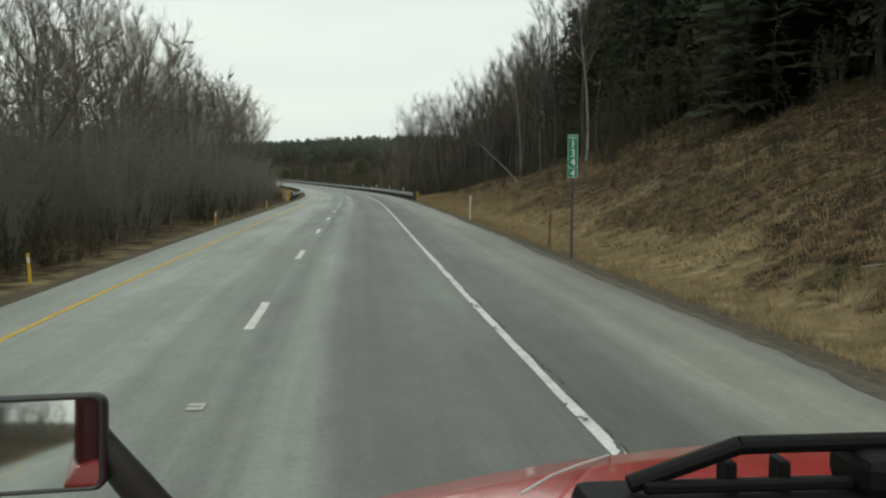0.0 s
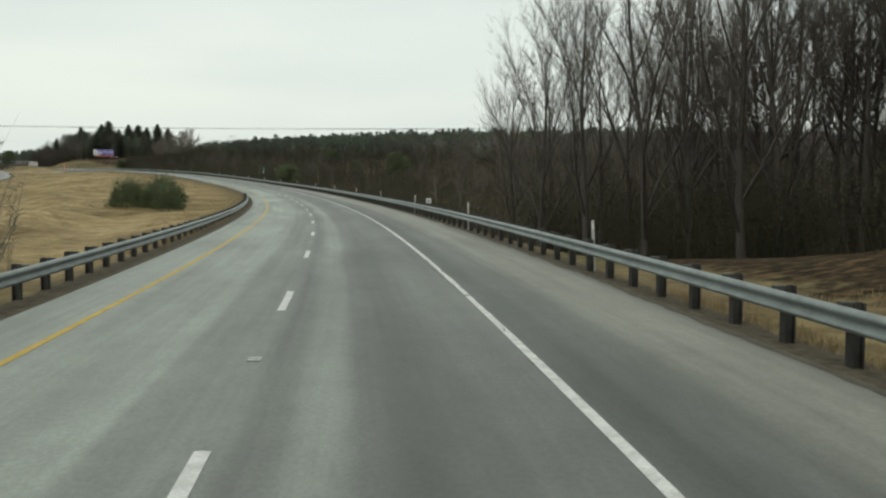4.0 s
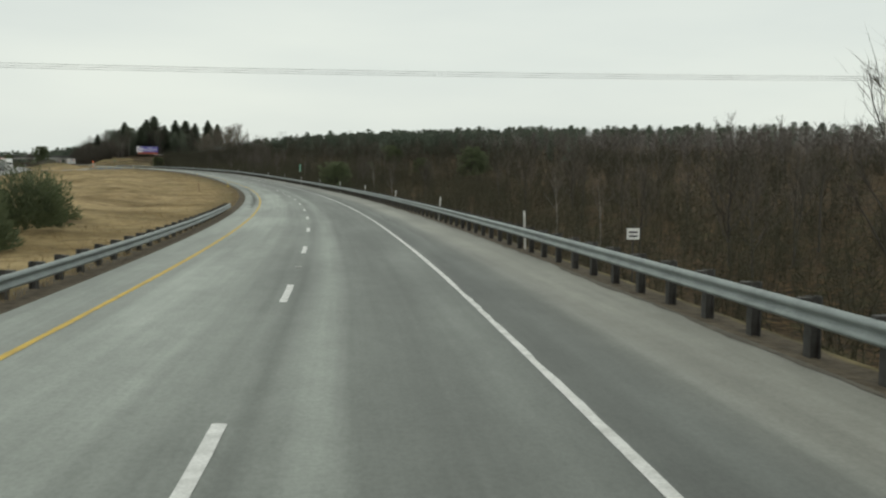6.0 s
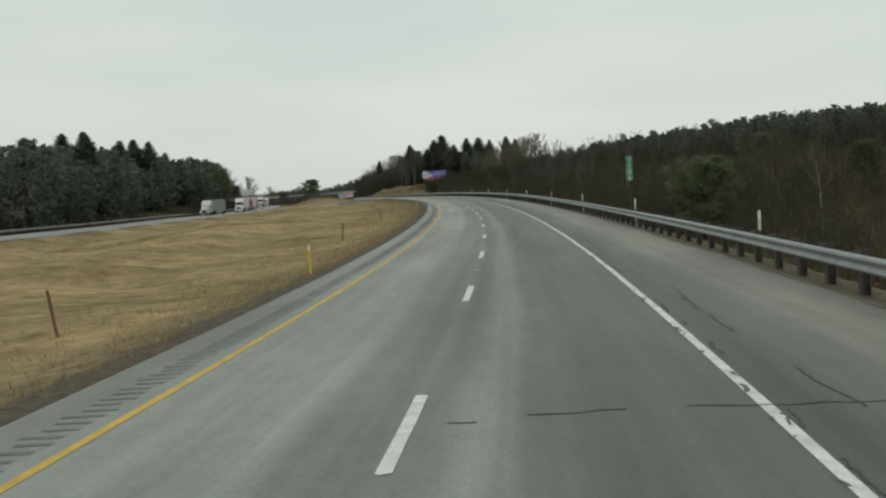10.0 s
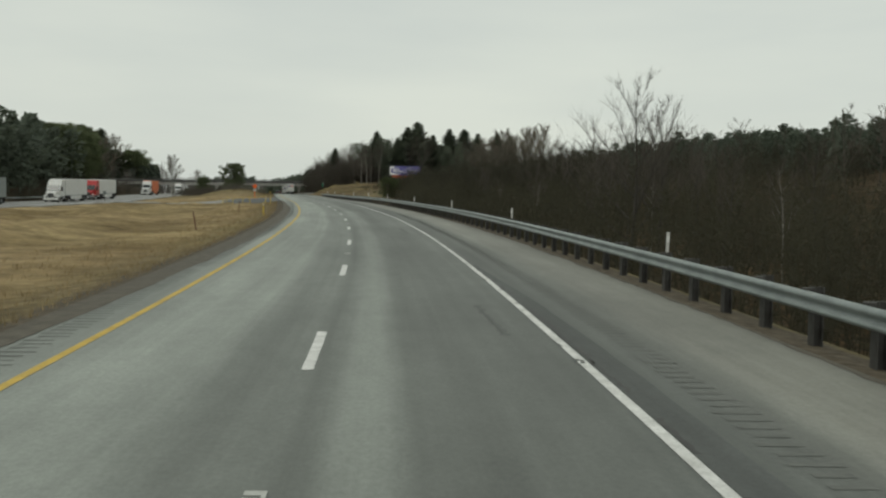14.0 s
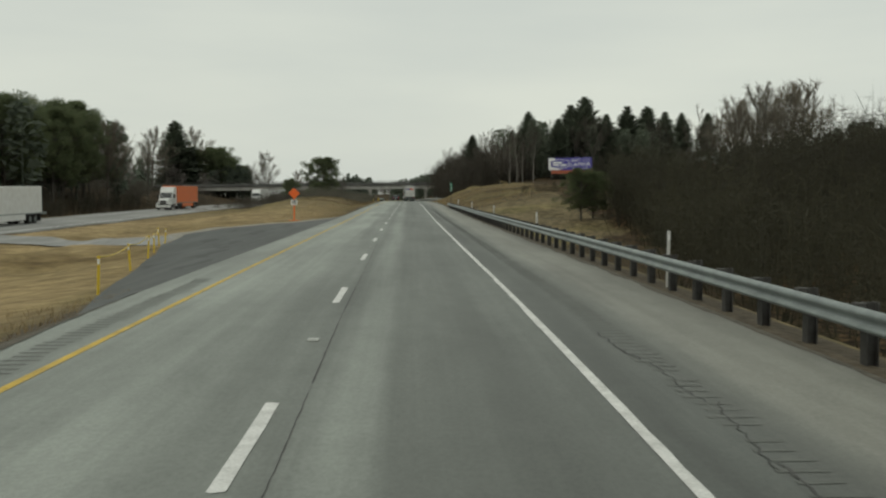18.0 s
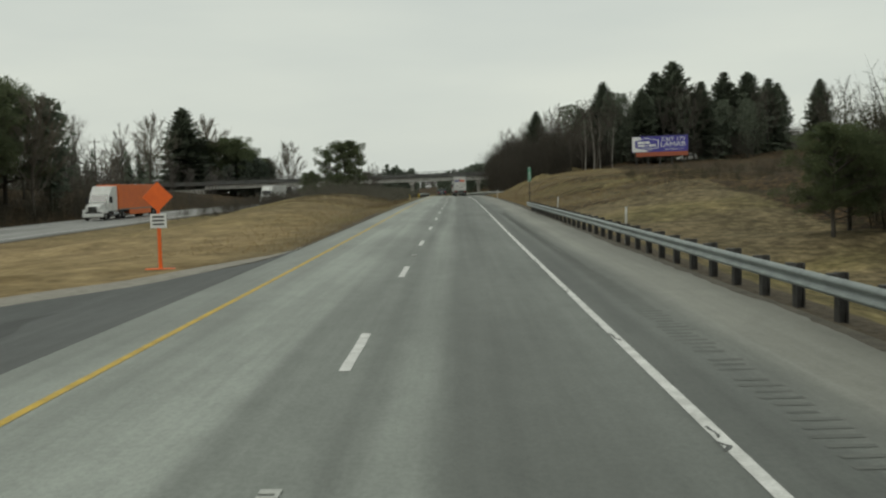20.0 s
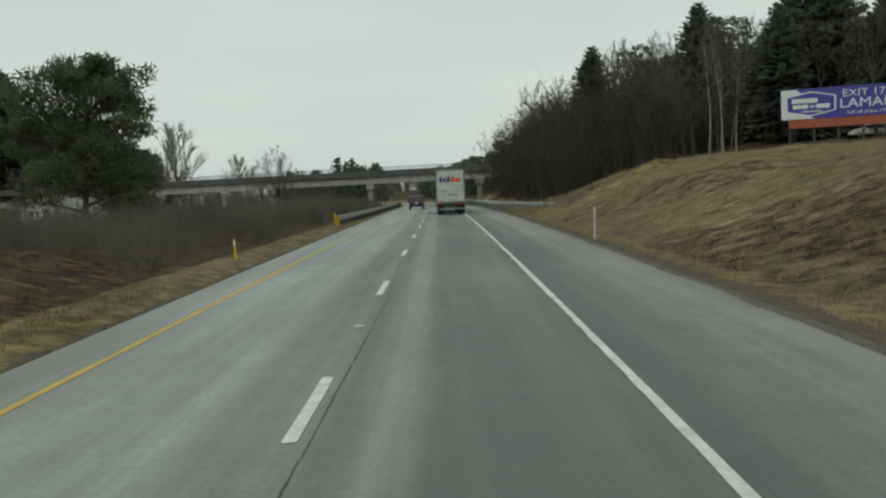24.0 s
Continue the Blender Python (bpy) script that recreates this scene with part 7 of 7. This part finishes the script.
def doubles(s, u, label):
    """Tractor with two short box trailers, seen from behind."""
    slope = grade(s, 20)
    v = thing("delivery_truck", label, "truck", "trucks ahead in the lane", m=on_road(s, u, .0, 0, slope))
    for y in (0, 9.6):
        trailer_body(v, y, y + 8.6, M["dirty_white"], True)
        for sx in (-1, 1):
            add_wheel(v, sx * .95, y + 1.15, .5, .55)
            if y == 0:
                add_wheel(v, sx * .95, 7.9, .5, .55)
    part("drawbar", box(shape(), -.08, .08, 8.4, 9.8, .75, .9), M["post_steel"], v)
    tractor(v, 17.4, M["white_paint"], False)


doubles(798.5, 2.45, "white double-trailer delivery truck with purple and orange logo blocks")
doubles(866.0, 3.0, "second white double-trailer delivery truck farther along the lane")


def minivan(m, paint, label):
    """People carrier."""
    v = thing("minivan", label, "car", m=m)
    outline = [(0, .38), (-.04, .62), (.02, .98), (.16, 1.08), (.42, 1.62), (.75, 1.73), (2.5, 1.76), (3.1, 1.66), (3.85, 1.12), (4.75, .95), (5.02, .72), (5.05, .38)]
    body = part("body", prism(shape(), outline, -.97, .97, .09), M[paint], v, smooth=False)
    part("rear_window", prism(shape(), [(.17, 1.12), (.155, 1.12), (.395, 1.58), (.41, 1.58)], -.74, .74), M["glass"], body)
    part("windshield", prism(shape(), [(3.16, 1.64), (3.2, 1.64), (3.84, 1.16), (3.8, 1.16)], -.78, .78), M["glass"], body)
    part("rear_bumper", box(shape(), -.96, .96, -.1, .1, .36, .66, .05), M[paint], v)
    part("number_plate", box(shape(), -.16, .16, -.06, -.045, .78, .92, .004), M["sign_white"], v)
    part("chrome_strip", box(shape(), -.4, .4, -.055, -.02, .96, 1.0, .004), M["chrome"], v)
    part("roof_spoiler", box(shape(), -.7, .7, .3, .6, 1.64, 1.7, .02), M[paint], v)
    for sx in (-1, 1):
        part("side_window", prism(shape(), [(.62, 1.12), (.75, 1.6), (2.95, 1.62), (3.6, 1.14)], sx * .975 - .006, sx * .975 + .006), M["glass"], body)
        part("tail_lamp", box(shape(), sx * .8 - .14, sx * .8 + .14, -.06, .1, .82, 1.1, .03), M["tail_red"], v)
        part("door_mirror", box(shape(), sx * 1.1 - .11, sx * 1.1 + .11, 3.15, 3.27, 1.05, 1.22, .03), M[paint], v)
        part("roof_rail", rod(shape(), (sx * .72, .8, 1.79), (sx * .72, 2.6, 1.81), .02), M["black"], v)
        for y in (.95, 4.0):
            add_wheel(v, sx * .86, y, .35, .24)


minivan(on_road(838, -1.35, 0, 0, grade(838, 5)), "car_paint", "dark blue-grey minivan driving in the passing lane")
minivan(spot(842, 63, .1, 80), "white_paint", "white minivan parked on the hill beside the billboard")

# ---- the red truck that carries the camera, left where the drive begins ----
def own_truck():
    s, u = 10.67, 1.44
    v = thing("red_truck", "red truck front with bonnet, fender mirror and black wiper", "truck", m=on_road(s, u, 0, -.7, radians(-.63)))
    xc = 1.0
    bm = shape()
    rows = []
    crown_x, crown_z = (0, .05, .2, .4, .6, .78, .9, 1.0), (.0, .0, -.008, -.028, -.055, -.085, -.105, -.17)
    for y, lift in ((.9, .11), (1.3, .09), (1.7, .055), (1.92, .03), (2.1, 0), (2.2, -.07), (2.27, -.22), (2.28, -.8)):
        ring = []
        for k in range(25):
            a = -1 + k / 12
            f = abs(a)
            ring.append(bm.verts.new((xc + 1.2 * a, y - .12 * f ** 3, 1.708 + lift + float(np.interp(f, crown_x, crown_z)))))
        rows.append(ring)
    for a, b in zip(rows, rows[1:]):
        for k in range(24):
            bm.faces.new((a[k], a[k + 1], b[k + 1], b[k]))
    for k in (0, 24):
        low = [bm.verts.new((r[k].co.x, r[k].co.y, .8)) for r in rows]
        for i in range(len(rows) - 1):
            if rows[i][k].co.z > .81 and rows[i + 1][k].co.z > .81:
                bm.faces.new((rows[i][k], rows[i + 1][k], low[i + 1], low[i]))
    bmesh.ops.recalc_face_normals(bm, faces=bm.faces[:])
    part("bonnet", bm, M["red_gloss"], v, "glossy red bonnet", smooth=True)
    # Thin pale line, a slim rod laid along the bonnet
    seam = shape()
    line = [(0.566, 2.074, 1.69), (0.459, 1.921, 1.715), (0.373, 1.786, 1.735), (0.289, 1.625, 1.755)]
    for a, b in zip(line, line[1:]):
        rod(seam, a, b, .0035, .0035, 6)
    part("trim", seam, M["dirty_white"], v, "thin pale line along the bonnet")
    part("firewall", box(shape(), -.1, 2.1, .80, .885, .8, 1.80, .01), M["cab_black"], v)
    part("cowl", prism(shape(), [(.55, 2.0), (.6, 2.024), (.85, 2.022), (.9, 1.97), (.9, 1.8), (.55, 1.8)], .2, 1.9, .012), M["cab_black"], v, "black plastic cowl")
    for x0, far in ((.24, .75), (.95, 1.6)):
        w = shape()
        rod(w, (x0, .8, 2.031), (x0 + .1, .8, 2.064), .0085, .0085, 10)
        rod(w, (x0 + .1, .8, 2.064), (far, .8, 2.067), .0085, .007, 10)
        arm = part("wiper_arm", w, M["cab_black"], v)
        part("wiper_blade", box(shape(), x0 + .01, far, .785, .795, 2.025, 2.036, .003), M["cab_black"], arm)
        part("spindle_cover", box(shape(), x0 + .2, x0 + .3, .76, .84, 2.02, 2.06, .012), M["cab_black"], arm)
        for k in range(2):
            part("washer_jet", box(shape(), x0 + .09 + .05 * k, x0 + .1 + .05 * k, .8, .83, 2.022, 2.048, .003), M["cab_black"], arm)
    door = part("door", box(shape(), -.55, -.3, -1.6, .25, .85, 1.745, .09), M["red_gloss"], v, "red cab door")
    part("side_window", box(shape(), -.515, -.505, -1.5, .1, 1.79, 2.5, .004), M["cab_glass"], door, "dark side window")
    part("door_pillar", box(shape(), -.52, -.42, .1, .2, 1.7, 2.5, .03), M["cab_glass"], v, "dark maroon windscreen pillar")
    part("grille", box(shape(), xc - .5, xc + .5, 2.255, 2.32, .75, 1.5, .03), M["chrome"], v)
    for k in range(6):
        part("grille_slat", box(shape(), xc - .45, xc + .45, 2.321, 2.335, .82 + .11 * k, .87 + .11 * k), M["black"], v)
    part("bumper", box(shape(), xc - 1.2, xc + 1.2, 2.1, 2.5, .35, .75, .07), M["chrome"], v)
    part("chassis", box(shape(), xc - .42, xc + .42, .2, 2.2, .6, .8, .02), M["post_steel"], v)
    for sx in (-1, 1):
        x = xc + sx * .98
        part("fender", prism(shape(), [(.75, .8), (.95, 1.15), (1.3, 1.26), (1.75, 1.24), (2.15, 1.0), (2.2, .75), (2.0, .75), (1.7, 1.05), (1.3, 1.08), (.95, .8)], x - .22, x + .22, .03), M["red_gloss"], v)
        part("headlight", box(shape(), x - .17, x + .15, 2.1, 2.24, .8, 1.02, .03), M["sign_white"], v)
        add_wheel(v, x, 1.4, .5, .28, "chrome")
    aim = Matrix.Translation((-.562, 1.75, 1.829)) @ Matrix.Rotation(radians(7.7), 4, "Z") @ Matrix.Rotation(radians(-6.3), 4, "X")
    mir = part("fender_mirror", mirror_shell(), M["black"], v, "rounded black fender mirror housing", smooth=True)
    mir.matrix_basis = aim
    part("mirror_glass", rounded_plate(.094, .0785, .014, -.004, -.002), M["mirror"], mir, "mirror glass")
    stalk = [(-.485, 1.80, 1.85, .018), (-.475, 1.80, 1.82, .026), (-.455, 1.805, 1.785, .031), (-.425, 1.815, 1.74, .034), (-.385, 1.83, 1.68, .036), (-.33, 1.85, 1.61, .038), (-.22, 1.88, 1.50, .040)]
    st, rings = shape(), []
    for xa, ya, za, ra in stalk:
        rings.append([st.verts.new((xa + ra * .8 * math.cos(k * math.tau / 16), ya + ra * math.sin(k * math.tau / 16), za + ra * .6 * math.cos(k * math.tau / 16))) for k in range(16)])
    for p, q in zip(rings, rings[1:]):
        for k in range(16):
            st.faces.new((p[k], p[k - 1], q[k - 1], q[k]))
    st.faces.new(rings[0])
    st.faces.new(rings[-1])
    bmesh.ops.recalc_face_normals(st, faces=st.faces[:])
    part("mirror_stalk", st, M["black"], v, "thick curved black stalk", smooth=True)


def rounded_ring(bm, hx, hz, r, y):
    """Ring of a rounded rectangle of half sizes hx, hz at depth y."""
    ring = []
    for cx, cz, a0 in ((hx - r, hz - r, 0), (r - hx, hz - r, 90), (r - hx, r - hz, 180), (hx - r, r - hz, 270)):
        for k in range(7):
            a = radians(a0 + 15 * k)
            ring.append(bm.verts.new((cx + r * math.cos(a), y, cz + r * math.sin(a))))
    return ring


def rounded_plate(hx, hz, r, y0, y1):
    bm = shape()
    a, b = rounded_ring(bm, hx, hz, r, y0), rounded_ring(bm, hx, hz, r, y1)
    for k in range(len(a)):
        bm.faces.new((a[k], a[k - 1], b[k - 1], b[k]))
    bm.faces.new(a)
    bm.faces.new(b[::-1])
    bmesh.ops.recalc_face_normals(bm, faces=bm.faces[:])
    return bm


def mirror_shell():
    """Mirror housing: a rolled rim round the glass and a bulged back."""
    bm = shape()
    rings = [rounded_ring(bm, hx, hz, r, y) for hx, hz, r, y in ((.093, .0775, .013, 0), (.0965, .081, .016, -.008), (.101, .0845, .019, -.009), (.1065, .0875, .022, .0), (.1085, .0885, .024, .03), (.101, .083, .03, .065), (.078, .066, .03, .09), (.04, .036, .02, .1))]
    for p, q in zip(rings, rings[1:]):
        for k in range(len(p)):
            bm.faces.new((p[k], p[k - 1], q[k - 1], q[k]))
    bm.faces.new(rings[0])
    bm.faces.new(rings[-1][::-1])
    bmesh.ops.recalc_face_normals(bm, faces=bm.faces[:])
    return bm


def gloss_red():
    n = Nodes("red_bonnet_gloss", .22)
    n.b.inputs["Coat Weight"].default_value = .6
    return n.done(n.ramp(n.noise(2.5, 5), (.3, (.42, .040, .038)), (.7, (.48, .052, .048))))


def mirror_material():
    n = Nodes("mirror_silver", .03, 1.0)
    return n.done(n.ramp(n.noise(4), (.3, (.66, .69, .68)), (.7, (.72, .74, .73))))


M["red_gloss"], M["mirror"] = gloss_red(), mirror_material()
own_truck()
